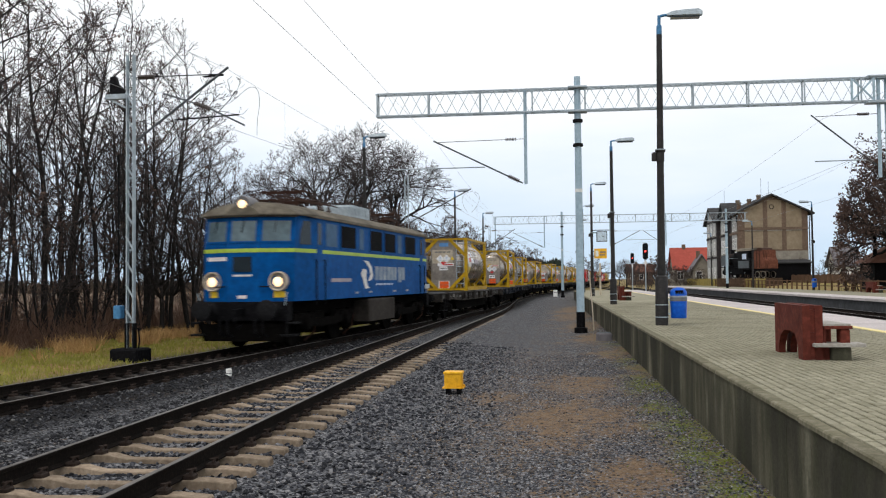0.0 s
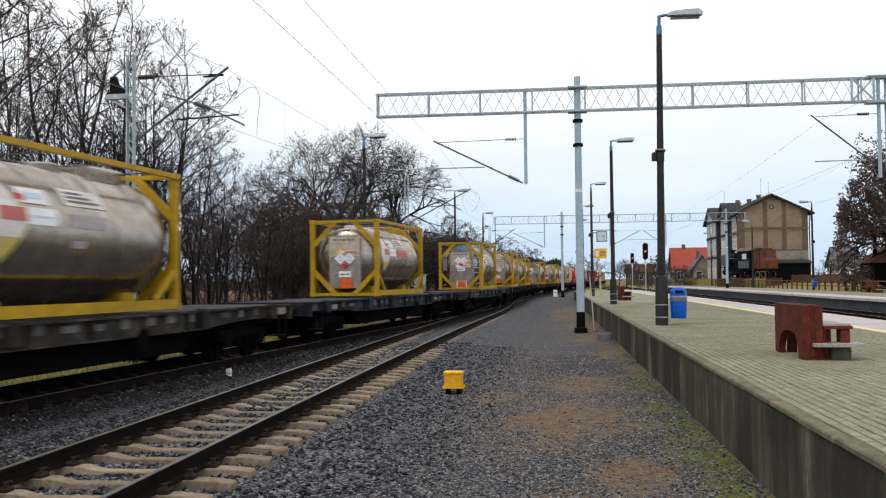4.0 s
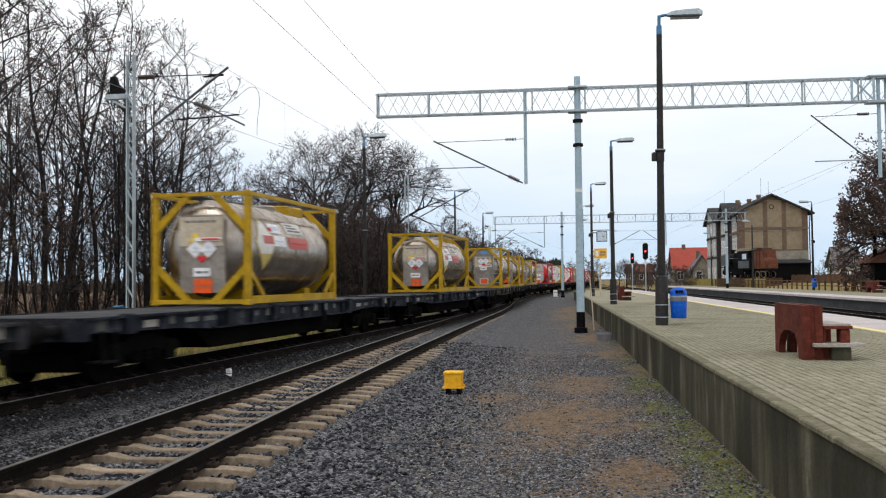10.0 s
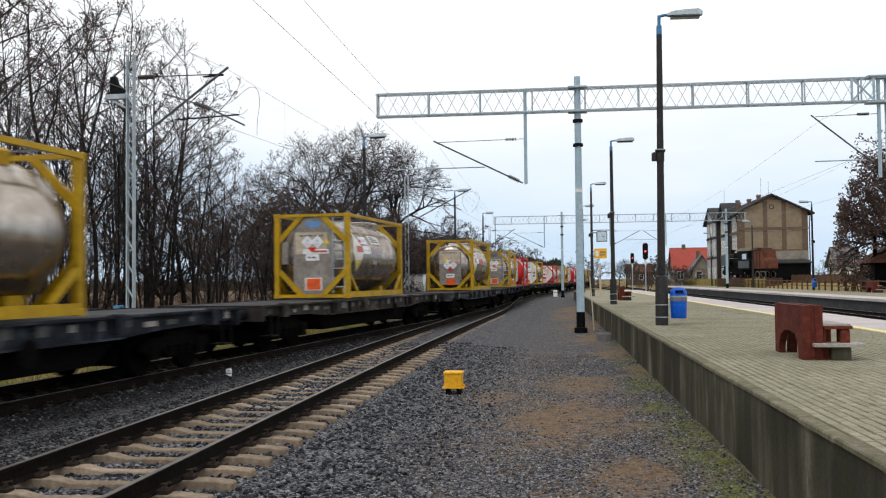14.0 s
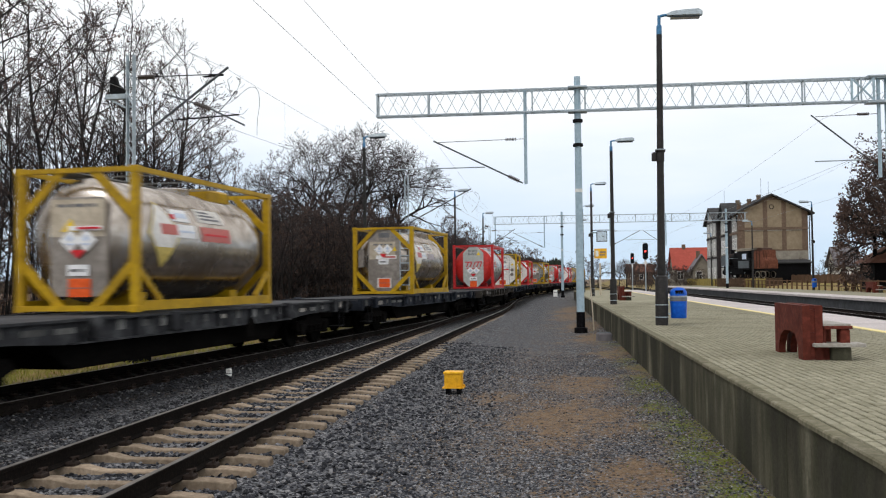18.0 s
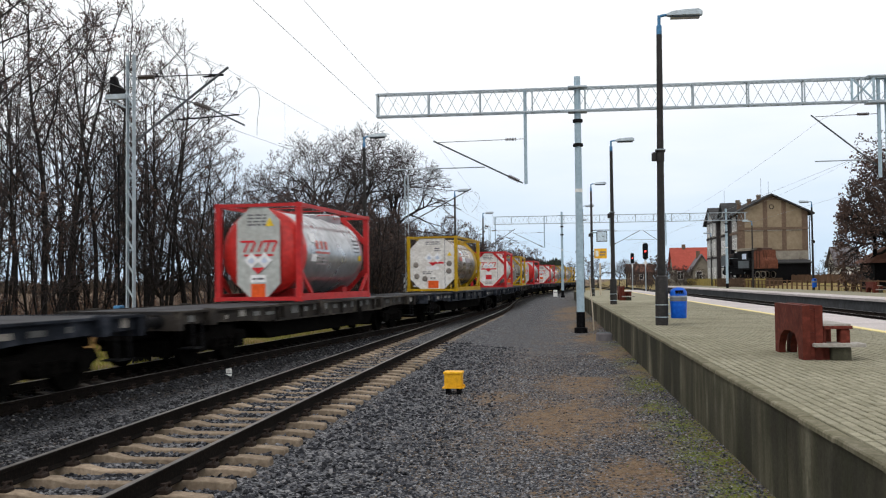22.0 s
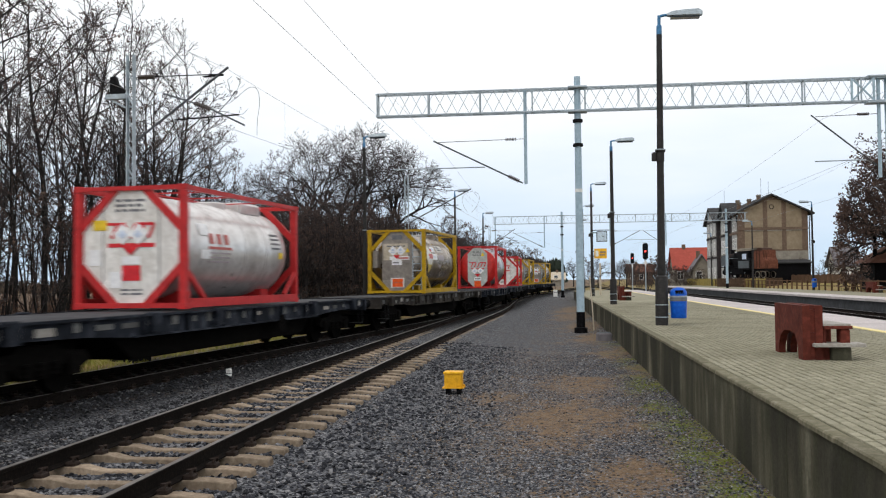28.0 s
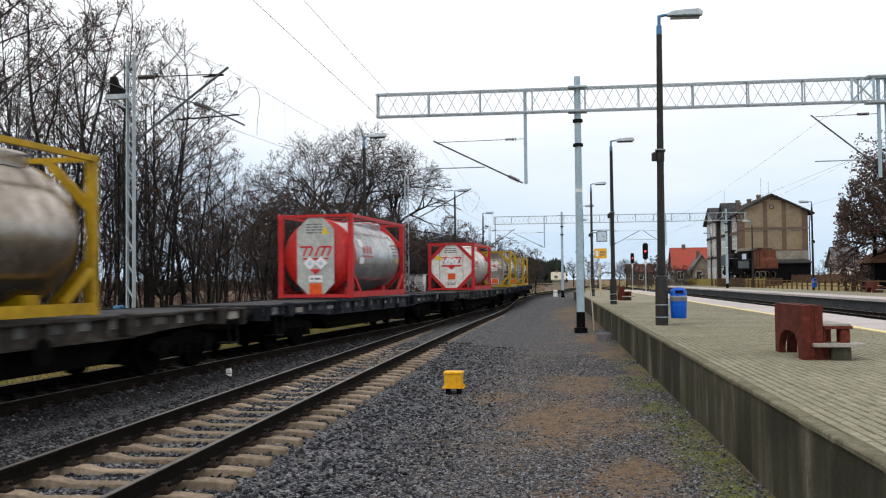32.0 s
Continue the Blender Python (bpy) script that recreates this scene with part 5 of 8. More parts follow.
            bu.v = [tuple(m @ Vector(v)) for v in bu.v]
            part("buffer", bu, M["steel_dark"], t, smooth=True)
        tl = Build().lathe([(0.22, 0.5), (0.23, 0.0), (0.21, -0.06), (0.17, -0.04), (0.02, -0.02)], "y", (0.0, f0 + 0.02, 3.69), 18)
        tl.v = [tuple(m @ Vector(v)) for v in tl.v]
        h = part("top_headlight", tl, M["label_grey"], t, "round headlight above the windows", smooth=True)
        le = Build().lathe([(0.115, -0.045), (0.085, -0.07), (0.01, -0.08)], "y", (0.0, f0 + 0.02, 3.69), 16)
        le.v = [tuple(m @ Vector(v)) for v in le.v]
        part("lens", le, M["headlight"] if not e else M["glass"], h, smooth=True)
        bb = Build().box(-1.22, 1.22, f0 - 0.03, f0 + 0.25, 0.74, 1.215)
        bb.v = [tuple(m @ Vector(v)) for v in bb.v]
        part("buffer_beam", bb, M["black"], t)
        sp = Build().prism([(-1.25, 0.66), (-1.1, 0.22), (1.1, 0.22), (1.25, 0.66)], "y", f0 + 0.02, f0 + 0.10)
        sp.v = [tuple(m @ Vector(v)) for v in sp.v]
        part("snow_plough", sp, M["bogie"], t)
        cp = Build().beam((0, f0, 0.98), (0, f0 - 0.5, 0.95), 0.1, 0.16).tube([(0, f0 - 0.42, 0.95), (0.02, f0 - 0.5, 0.75), (0, f0 - 0.35, 0.55), (0, f0 - 0.1, 0.62)], 0.035, 6)
        part("coupling", cp, M["black"], t, at=m)
        for x in (-0.55, -0.35, 0.4, 0.6):
            part("brake_hose", Build().tube([(x, f0, 0.86), (x, f0 - 0.16, 0.70), (x + 0.03, f0 - 0.20, 0.45), (x + 0.1, f0 - 0.05, 0.34)], 0.03, 6), M["black"], t, at=m)
        for x in (-0.62, 0.62):
            part("handrail", Build().tube([(x - 0.14, f0, 1.62), (x - 0.14, f0 - 0.06, 1.60), (x + 0.14, f0 - 0.06, 1.60), (x + 0.14, f0, 1.62)], 0.016, 5), M["steel_dark"], t, at=m)
        for x in (-1.20, 1.20):
            part("front_step", Build().box(x - 0.16, x + 0.16, f0 - 0.16, f0 + 0.05, 0.36, 0.40).beam((x, f0 - 0.05, 0.38), (x, f0 - 0.02, 0.9), 0.04, 0.03), M["steel_dark"], t, at=m)
            part("grab_rail", Build().tube([(x * 0.97, f0, 1.12), (x * 0.97, f0 - 0.06, 1.14), (x, f0 - 0.06, 1.42), (x, f0, 1.44)], 0.016, 5), M["galv"], t, at=m)
        part("brow", Build().prism([(-0.45, f0 + 0.02), (0.45, f0 + 0.02), (1.27, f0 + 0.40), (1.27, f0 + 0.55), (-1.27, f0 + 0.55), (-1.27, f0 + 0.40)], "z", 3.38, 3.43), M["loco_roof"], t, at=m)
    # roof gear
    part("roof_hood", Build().box(-0.75, 0.75, 6.5, 8.5, 3.78, 4.15, c=0.06), M["galv"], rf, "ribbed grey roof hood")
    for k in range(14):
        part("hood_rib", Build().box(-0.76, 0.76, 6.58 + 0.135 * k, 6.62 + 0.135 * k, 3.85, 4.16), M["galv"], rf)
    for y, e in ((3.6, 1), (11.4, -1)):
        pg = Build()
        for x in (-0.55, 0.55):
            pg.tube([(x, y - 0.9 * e, 4.00), (x * 0.8, y + 0.9 * e, 4.11), (x * 0.9, y - 0.6 * e, 4.21)], 0.022, 6)
            pg.tube([(x, y - 0.9 * e, 3.79), (x, y - 0.9 * e, 4.01)], 0.05, 8).tube([(x, y + 0.7 * e, 3.79), (x, y + 0.7 * e, 4.01)], 0.05, 8)
        pg.tube([(-0.55, y - 0.9 * e, 4.00), (0.55, y - 0.9 * e, 4.00)], 0.025, 6)
        pg.tube([(-0.9, y - 0.7 * e, 4.17), (-0.6, y - 0.7 * e, 4.25), (0.6, y - 0.7 * e, 4.25), (0.9, y - 0.7 * e, 4.17)], 0.02, 6)
        pg.tube([(-0.9, y - 0.45 * e, 4.17), (-0.6, y - 0.45 * e, 4.25), (0.6, y - 0.45 * e, 4.25), (0.9, y - 0.45 * e, 4.17)], 0.02, 6)
        pg.tube([(-0.45, y + 0.85 * e, 4.10), (0.45, y + 0.85 * e, 4.10)], 0.022, 6).tube([(-0.5, y - 0.6 * e, 4.20), (0.5, y - 0.6 * e, 4.20)], 0.018, 6)
        pg.tube([(-0.5, y - 0.6 * e, 4.20), (0.4, y + 0.9 * e, 4.12)], 0.014, 5).tube([(0.5, y - 0.6 * e, 4.20), (-0.4, y + 0.9 * e, 4.12)], 0.014, 5)
        part("pantograph", pg, M["rust_dark"], rf, "folded pantograph", smooth=True)
        part("pantograph_frame", Build().box(-0.62, -0.54, y - 1.0, y + 0.9, 3.96, 4.02).box(0.54, 0.62, y - 1.0, y + 0.9, 3.96, 4.02).box(-0.62, 0.62, y - 0.04, y + 0.04, 3.95, 4.01), M["rust_dark"], rf)
        part("resistor_box", Build().box(-0.8, -0.3, y + 1.2 * e - 0.3, y + 1.2 * e + 0.3, 3.74, 3.98, c=0.03), M["loco_roof"], rf)
    for y in (5.2, 5.8, 9.8, 10.6):
        part("roof_insulator", Build().lathe([(0.05, 3.75), (0.09, 3.80), (0.05, 3.85), (0.09, 3.90), (0.05, 3.95), (0.03, 4.07)], "z", (0.3, y, 0), 10), M["insulator"], rf)
    part("roof_busbar", Build().tube([(0.3, 4.3, 4.07), (0.3, 6.6, 4.09)], 0.02, 6).tube([(0.3, 9.3, 4.09), (0.3, 11.6, 4.07)], 0.02, 6), M["rust_dark"], rf)
    part("roof_edge", Build().box(-1.45, -1.39, f0 + 1.0, f1 - 1.0, 3.40, 3.45).box(1.39, 1.45, f0 + 1.0, f1 - 1.0, 3.40, 3.45), M["loco_roof"], rf)
    # bogies
    for y in (L / 2 - 4.15, L / 2 + 4.15):
        bg = part("bogie", Build().box(-0.95, 0.95, y - 0.35, y + 0.35, 0.50, 0.90), M["bogie"], t)
        part("traction_motor", Build().box(-0.62, 0.62, y - 2.4, y - 0.6, 0.24, 0.85, c=0.08).box(-0.62, 0.62, y + 0.6, y + 2.4, 0.24, 0.85, c=0.08), M["bogie"], bg)
        part("sand_pipe", Build().tube([(0.85, y - 2.35, 0.8), (0.82, y - 2.3, 0.2)], 0.03, 5).tube([(0.85, y + 2.35, 0.8), (0.82, y + 2.3, 0.2)], 0.03, 5), M["bogie"], bg)
        for s in (-1, 1):
            part("side_frame", Build().prism([(y - 2.3, 0.72), (y - 2.2, 0.88), (y - 0.8, 0.88), (y - 0.6, 0.72), (y + 0.6, 0.72), (y + 0.8, 0.88), (y + 2.2, 0.88), (y + 2.3, 0.72), (y + 2.0, 0.62), (y + 0.5, 0.48), (y - 0.5, 0.48), (y - 2.0, 0.62)], "x", s * 1.02, s * 1.16), M["bogie"], bg)
            for w in (-1.52, 1.52):
                part("axle_box", Build().lathe([(0.05, 0.30), (0.17, 0.29), (0.2, 0.24), (0.24, 0.10), (0.24, 0)], "x", (0, 0, 0), 12), M["bogie"], bg, smooth=True, at=Matrix.Translation((s * 0.98, y + w, 0.62)) @ (Matrix.Identity(4) if s > 0 else pose(0, 0, 0, 0, 0, 180)))
                part("wheel", Build().lathe([(0.50, -0.06), (0.625, -0.065), (0.625, 0.05), (0.65, 0.055), (0.65, 0.075), (0.55, 0.075), (0.52, 0.03), (0.18, 0.03), (0.15, 0.10)], "x", (0, 0, 0), 26), M["bogie"], bg, smooth=True, at=Matrix.Translation((s * 0.75, y + w, 0.625)) @ (pose(0, 0, 0, 0, 0, 180) if s > 0 else Matrix.Identity(4)))
                part("coil_spring", Build().lathe([(0.09, 0.74), (0.11, 0.78), (0.09, 0.82), (0.11, 0.86), (0.09, 0.9), (0.11, 0.94)], "z", (s * 1.1, y + w - 0.42, 0), 8), M["bogie"], bg)
                part("coil_spring", Build().lathe([(0.09, 0.74), (0.11, 0.78), (0.09, 0.82), (0.11, 0.86), (0.09, 0.9), (0.11, 0.94)], "z", (s * 1.1, y + w + 0.42, 0), 8), M["bogie"], bg)
                part("sand_pipe", Build().tube([(s * 1.15, y + w + 0.75, 0.75), (s * 1.1, y + w + 0.72, 0.35), (s * 0.85, y + w + 0.62, 0.12)], 0.025, 5), M["rust_dark"], bg)
            for z in (0.36, 0.66):
                part("step", Build().box(*sorted((s * 1.2, s * 1.42)), y - 2.9 if y < L / 2 else y + 2.5, y - 2.5 if y < L / 2 else y + 2.9, z, z + 0.04), M["steel_dark"], bg)
    return t


def lengthen(t, k):
    """Draws a vehicle out along its track; round parts keep their shape."""
    for o in t.children_recursive:
        m = o.matrix_basis.copy()
        m.translation.y *= k
        o.matrix_basis = m
        if not o.name.startswith(("wheel", "axle_box")):
            o.data.transform(Matrix.Diagonal((1, k, 1, 1)))


LOCO_AHEAD = 23.40
STYLES = "ABABBABA" + "CDE" + "ACEAA"
SHIFT = [0.03, 0.02, 0.03, -0.09, -0.01, 0.03, -0.02, 0.03, 0, -0.02, -0.09, 0.06, 0.03, 0, 0, 0]
loco = locomotive()
lengthen(loco, 1.068)
loco.matrix_basis = pose(TRAIN_X, 23.0, 0)
MOVERS.append((loco, -LOCO_AHEAD))
made, wagons = {}, {}
for i, s in enumerate(STYLES):
    key = (s, i % 2, i > 6)
    if key in made:
        c = copy_thing(made[key], pose(TRAIN_X, 46.4 + PITCH * i, DECK))
    else:
        c = made[key] = tank_container(s, i + 3)
        c.matrix_basis = pose(TRAIN_X, 46.4 + PITCH * i, DECK)
    MOVERS.append((c, PITCH * i + SHIFT[i]))
    wm = pose(TRAIN_X, 46.4 + PITCH * i - 7.3, 0)
    paint = "brown" if i in (0, 5, 8, 11) else "grey" if i in (2, 6, 13) else "blue"
    if paint in wagons:
        wg = copy_thing(wagons[paint], wm)
    else:
        wg = wagons[paint] = flat_wagon(paint)
        wg.matrix_basis = wm
    MOVERS.append((wg, PITCH * i - 7.3))

# ---------- overhead line: gantries, masts, wires ----------
def lattice_beam(x0, x1, zb, zt, depth, parent, posts):
    """A square lattice girder across the tracks, in chords, posts and crossed bars."""
    for y in (-depth / 2, depth / 2):
        for z in (zb, zt):
            part("chord", Build().beam((x0, y, z), (x1, y, z), 0.055, 0.055), M["galv"], parent)
    n = int(round((x1 - x0) / 0.46))
    w = (x1 - x0) / n
    for i in range(n):
        a, b = x0 + i * w, x0 + (i + 1) * w
        for y in (-depth / 2,):
            m1 = Build().tube([(a, y, zb), (b, y, zt)], 0.0095, 4).tube([(a, y, zt), (b, y, zb)], 0.0095, 4)
            part("lacing", m1, M["galv"], parent)
    for z in (zb, zt):
        for i in range(n // 2):
            a, b, c = x0 + 2 * i * w, x0 + (2 * i + 1) * w, x0 + (2 * i + 2) * w
            part("plan_brace", Build().tube([(a, -depth / 2, z), (b, depth / 2, z), (c, -depth / 2, z)], 0.012, 4), M["galv"], parent)
    for x in posts:
        fr = Build()
        for y in (-depth / 2, depth / 2):
            fr.beam((x, y, zb), (x, y, zt), 0.05, 0.05)
        for z in (zb, zt):
            fr.beam((x, -depth / 2, z), (x, depth / 2, z), 0.05, 0.05)
        part("girder_frame", fr, M["galv"], parent)


def tube_mast(parent, x, top, foot_z, r0=0.15, r1=0.118):
    m = part("mast", Build().tube([(x, 0, foot_z + 0.5), (x, 0, top)], r0, 16, r1), M["mast_paint"], parent, "pale blue tubular steel mast", smooth=True)
    part("mast_foot", Build().lathe([(0.25, foot_z - 0.15), (0.25, foot_z + 0.20), (0.165, foot_z + 0.22), (0.158, foot_z + 0.80)], "z", (x, 0, 0), 16), M["black"], m, "black painted foot")
    for z in (7.72, 6.80):
        part("collar", Build().lathe([(0.14, z - 0.07), (0.19, z - 0.05), (0.19, z + 0.05), (0.14, z + 0.07)], "z", (x, 0, 0), 14), M["steel_dark"], m)
    part("ring", Build().lathe([(0.134, 5.0), (0.142, 5.01), (0.142, 5.12), (0.134, 5.13)], "z", (x, 0, 0), 16), M["white"], m, "white ring")
    for z in (8.08, 9.0):
        part("clamp", Build().box(x - 0.36, x + 0.36, -0.26, 0.26, z - 0.035, z + 0.035, c=0.02), M["galv"], m)
    return m


def drop_post(parent, x, top, low, side, reach, arm_z, foot=0.04, rise=1.69, tail=1.7):
    """A hanging post with its bracket: raking tube, stay with insulator, steady arm."""
    p = part("drop_post", Build().tube([(x, 0, low), (x, 0, top)], 0.065, 10), M["mast_paint"], parent, smooth=True)
    xt, zt = x + side * reach, low + rise
    part("raking_tube", Build().tube([(x + side * 0.12, 0, low + foot), (xt - side * 0.15 * -1, 0, zt + 0.06)], 0.03, 8), M["tube_grey"], p, smooth=True)
    ins = Build()
    x0, z0 = x + side * 0.18, low + foot + 0.04
    dx, dz = (xt - x0), (zt - z0)
    ln = math.hypot(dx, dz)
    for k in range(7):
        f = (0.12 + 0.065 * k) / ln
        c = Vector((x0 + dx * f, 0, z0 + dz * f))
        u = Vector((dx, 0, dz)) / ln
        ins.tube([c - u * 0.02, c + u * 0.02], 0.075, 10)
    part("insulator", ins, M["insulator"], p, smooth=True)
    part("stay", Build().tube([(x, 0, zt + 0.05), (xt, 0, zt)], 0.012, 5), M["steel_dark"], p)
    ins = Build()
    for k in range(7):
        c = x + side * (0.38 + 0.06 * k)
        ins.tube([(c - 0.018, 0, zt + 0.045), (c + 0.018, 0, zt + 0.045)], 0.055, 8)
    part("insulator", ins, M["insulator"], p, smooth=True)
    part("steady_arm", Build().tube([(x + side * reach * (0.46 if tail > 1 else 0.24), 0, arm_z + 0.02), (x + side * (reach + tail), 0, arm_z)], 0.024, 6), M["galv"], p, smooth=True)
    if tail > 1:
        part("dropper_arm", Build().tube([(xt + side * 0.3, 0, arm_z), (xt + side * 0.25, 0, arm_z - 0.3), (xt - side * 0.5, 0, arm_z - 0.42)], 0.016, 5), M["galv"], p)
    return p


def gantry(y, x0, x1, masts, drops):
    t = thing("catenary_gantry", "pale steel lattice gantry on tubular masts carrying overhead line", "gantry", PLAT @ pose(0, y, 0), group="overhead line gantries")
    lattice_beam(x0, x1, 8.11, 8.97, 0.34, t, frange(x0 + 0.06, x1 - 0.1, 2.0))
    for x, fz in masts:
        tube_mast(t, x, 9.42, fz)
    for d in drops:
        drop_post(t, *d)
    return t


near_gantry = gantry(35.68, -6.78, 20.2, [(0.99, ZG), (19.9, ZG)], [(-1.0, 9.0, 5.36, -1, 3.4, 6.03), (11.93, 9.0, 5.31, -1, 2.25, 5.95, 0.45, 2.3, 0.05)])
part("drop_post", Build().tube([(12.24, 0.12, 5.31), (12.24, 0.12, 9.0)], 0.065, 10), M["mast_paint"], near_gantry, smooth=True)
for x in (10.95, 11.72):
    part("girder_frame", Build().box(x - 0.035, x + 0.035, -0.21, -0.14, 8.11, 8.97), M["mast_paint"], near_gantry)
for za, zb in ((8.16, 8.92), (8.92, 8.16)):
    part("knee_brace", Build().beam((10.98, -0.18, za), (11.70, -0.18, zb), 0.03, 0.06), M["mast_paint"], near_gantry)
for z in (8.06, 9.02):
    part("clamp", Build().box(11.5, 12.45, -0.24, 0.24, z - 0.03, z + 0.03, c=0.015), M["galv"], near_gantry)
gantry(107.0, -6.8, 21.5, [(0.99, ZG), (19.2, ZG + 0.6)], [(-1.0, 9.0, 5.36, -1, 3.4, 6.03), (6.4, 9.0, 5.4, 1, 3.2, 6.1), (12.6, 9.0, 5.4, -1, 2.4, 6.1), (-6.6, 8.9, 4.9, 1, 2.0, 5.9)])


def lattice_mast(x, y, top, gear=False, reach=2.62, root=5.27, head=6.98):
    t = thing("catenary_mast", "pale grey lattice mast with cantilever on a dark concrete base", "mast", pose(x, y, -0.25, 0, 0, 0), group="lattice masts beside the train track")
    part("base", Build().box(-0.37, 0.37, -0.37, 0.37, -0.3, 0.36, c=0.04), M["black"], t, "dark tarred concrete base")
    g = 0.105
    for sx in (-1, 1):
        lg = Build().beam((sx * g, 0, 0.3), (sx * g, 0, top), 0.014, 0.09)
        lg.beam((sx * (g - 0.022), -0.05, 0.3), (sx * (g - 0.015), -0.05, top), 0.032, 0.012).beam((sx * (g - 0.015), 0.05, 0.3), (sx * (g - 0.015), 0.05, top), 0.032, 0.012)
        part("leg", lg, M["galv"], t)
        part("leg_foot", Build().beam((sx * g, 0, 0.34), (sx * g, 0, 0.98), 0.055, 0.13), M["black"], t)
    z, k = 1.0, 0
    while z < top - 0.5:
        part("lacing", Build().beam((-g, -0.058, z + 0.34), (g, -0.058, z), 0.014, 0.045), M["galv"], t)
        if k % 3 == 0:
            part("batten", Build().beam((-g, 0.058, z), (g, 0.058, z), 0.014, 0.05), M["galv"], t)
        z += 0.60
        k += 1
    o = 0.25
    part("raking_tube", Build().tube([(0.14, 0, root + o), (reach, 0, head + o)], 0.032, 8), M["tube_grey"], t, smooth=True)
    part("stay", Build().tube([(0.14, 0, 6.87 + o), (reach - 0.2, 0, head - 0.16 + o)], 0.014, 5), M["steel_dark"], t)
    ins = Build()
    for k in range(9):
        ins.tube([(0.22 + 0.05 * k, 0, 6.86 + o), (0.25 + 0.05 * k, 0, 6.86 + o)], 0.06, 8)
    part("insulator", ins, M["insulator"], t, smooth=True)
    part("stay_rod", Build().tube([(1.98, 0, 6.78 + o), (2.5, 0, 6.80 + o)], 0.025, 6), M["steel_dark"], t)
    part("steady_tube", Build().tube([(0.9, 0, 6.42 + o), (2.05, 0, 6.03 + o), (3.05, 0, 5.53 + o)], 0.024, 6), M["tube_grey"], t, smooth=True)
    ins = Build()
    for k in range(7):
        a = Vector((1.75 + 0.06 * k, 0, 6.13 + o - 0.023 * k))
        ins.tube([a, a + Vector((0.03, 0, -0.012))], 0.055, 8)
    part("insulator", ins, M["insulator"], t, smooth=True)
    part("steady_arm", Build().tube([(1.2, 0, 5.75 + o), (2.9, 0, 5.80 + o)], 0.02, 6).tube([(2.1, 0, 5.78 + o), (2.1, 0, 5.60 + o)], 0.02, 6), M["steel_dark"], t)
    if not gear:
        return t
    part("tension_gear", Build().prism([(-0.56, 6.48 + o), (-0.14, 6.48 + o), (-0.14, 6.56 + o), (-0.34, 6.72 + o), (-0.40, 6.92 + o), (-0.54, 6.90 + o)], "y", -0.06, 0.06), M["steel_dark"], t, "dark wire tensioning gear")
    part("bracket", Build().box(-0.66, -0.10, -0.08, 0.08, 6.34 + o, 6.46 + o).beam((-0.6, 0, 6.36 + o), (-0.1, 0, 6.1 + o), 0.04, 0.04), M["galv"], t)
    part("junction_box", Build().box(-0.42, -0.22, -0.12, 0.1, 1.10, 1.42, c=0.02), M["blue_paint"], t, "small blue metal box")
    part("cable_conduit", Build().tube([(-0.30, -0.05, 1.4), (-0.30, -0.05, 5.2)], 0.022, 6), M["steel_dark"], t)
    part("earth_cable", Build().tube([(0.14, -0.1, 0.9), (0.27, -0.1, 0.85), (0.30, -0.1, 0.55), (0.27, -0.1, 0.34)], 0.02, 5), M["black"], t)
    return t


lattice_mast(-12.41, 21.1, 7.70, gear=True)
lattice_mast(-12.5, 49.6, 7.7, reach=3.6, root=4.9, head=6.66)
lattice_mast(-15.3, 96.0, 7.5)


def wire(name, label, pts, sag=0.0, r=0.0048):
    """One span of wire between each pair of points, hanging by its sag."""
    b = Build()
    line = []
    for a, c in zip(pts, pts[1:]):
        a, c = Vector(a), Vector(c)
        for k in range(10):
            f = k / 10
            line.append(a.lerp(c, f) - Vector((0, 0, 4 * sag * f * (1 - f))))
    line.append(Vector(pts[-1]))
    b.tube(line, r, 4)
    return tagged(part(name, b, M["wire"]), label, "wire")


ct, cm = 5.58, 6.94
wire("contact_wire", "dark overhead contact wire above the train track", [(TRAIN_X + 0.2, -20, ct), (TRAIN_X - 0.2, 21.1, ct), (TRAIN_X + 0.2, 49.6, ct), (train_x(96), 96, ct), (train_x(200), 200, ct)])
wire("messenger_wire", "dark carrier wire strung over the train track", [(TRAIN_X, -25, cm), (TRAIN_X, 21.1, cm), (TRAIN_X, 49.6, cm), (train_x(96), 96, cm), (train_x(200), 200, cm)], 0.35)
dr = Build()
for y in (24.9, 29.5, 34.0, 38.5, 43.0, 60.0, 70.0, 80.0):
    f = ((y - 21.1) % 28.5) / 28.5
    w = TRAIN_X if y < 49.6 else TRAIN_X + (train_x(96) - TRAIN_X) * (y - 49.6) / 46.4
    dr.tube([(w, y, ct), (w, y, cm - 1.4 * f * (1 - f))], 0.003, 3)
tagged(part("dropper_wires", dr, M["wire"]), "thin droppers between contact and carrier wire", "wire", kind="stuff")
wire("jumper_cable", "slack jumper cable looping between the overhead wires", [(TRAIN_X, y, z) for y, z in ((20.2, 5.83), (20.7, 5.94), (21.2, 6.11), (21.65, 6.33), (22.04, 6.56), (22.35, 6.72), (22.64, 6.81), (22.88, 6.83), (23.04, 6.74), (23.10, 6.55), (23.06, 6.30), (22.96, 6.05), (22.92, 5.80), (22.92, 5.58))], 0.0, 0.007)
loop = [(0.45 * math.sin(a) + 0.1 * math.sin(2 * a), 0.30 * math.cos(a), -0.62 + 0.62 * math.cos(a)) for a in [k * math.pi / 8 for k in range(-7, 8)]]
wire("jumper_cable", "slack jumper cable looping under the cantilever", [(-8.95 + a, 49.7 + b, 6.55 + c) for a, b, c in loop], 0.0, 0.008)
nz = 7.05
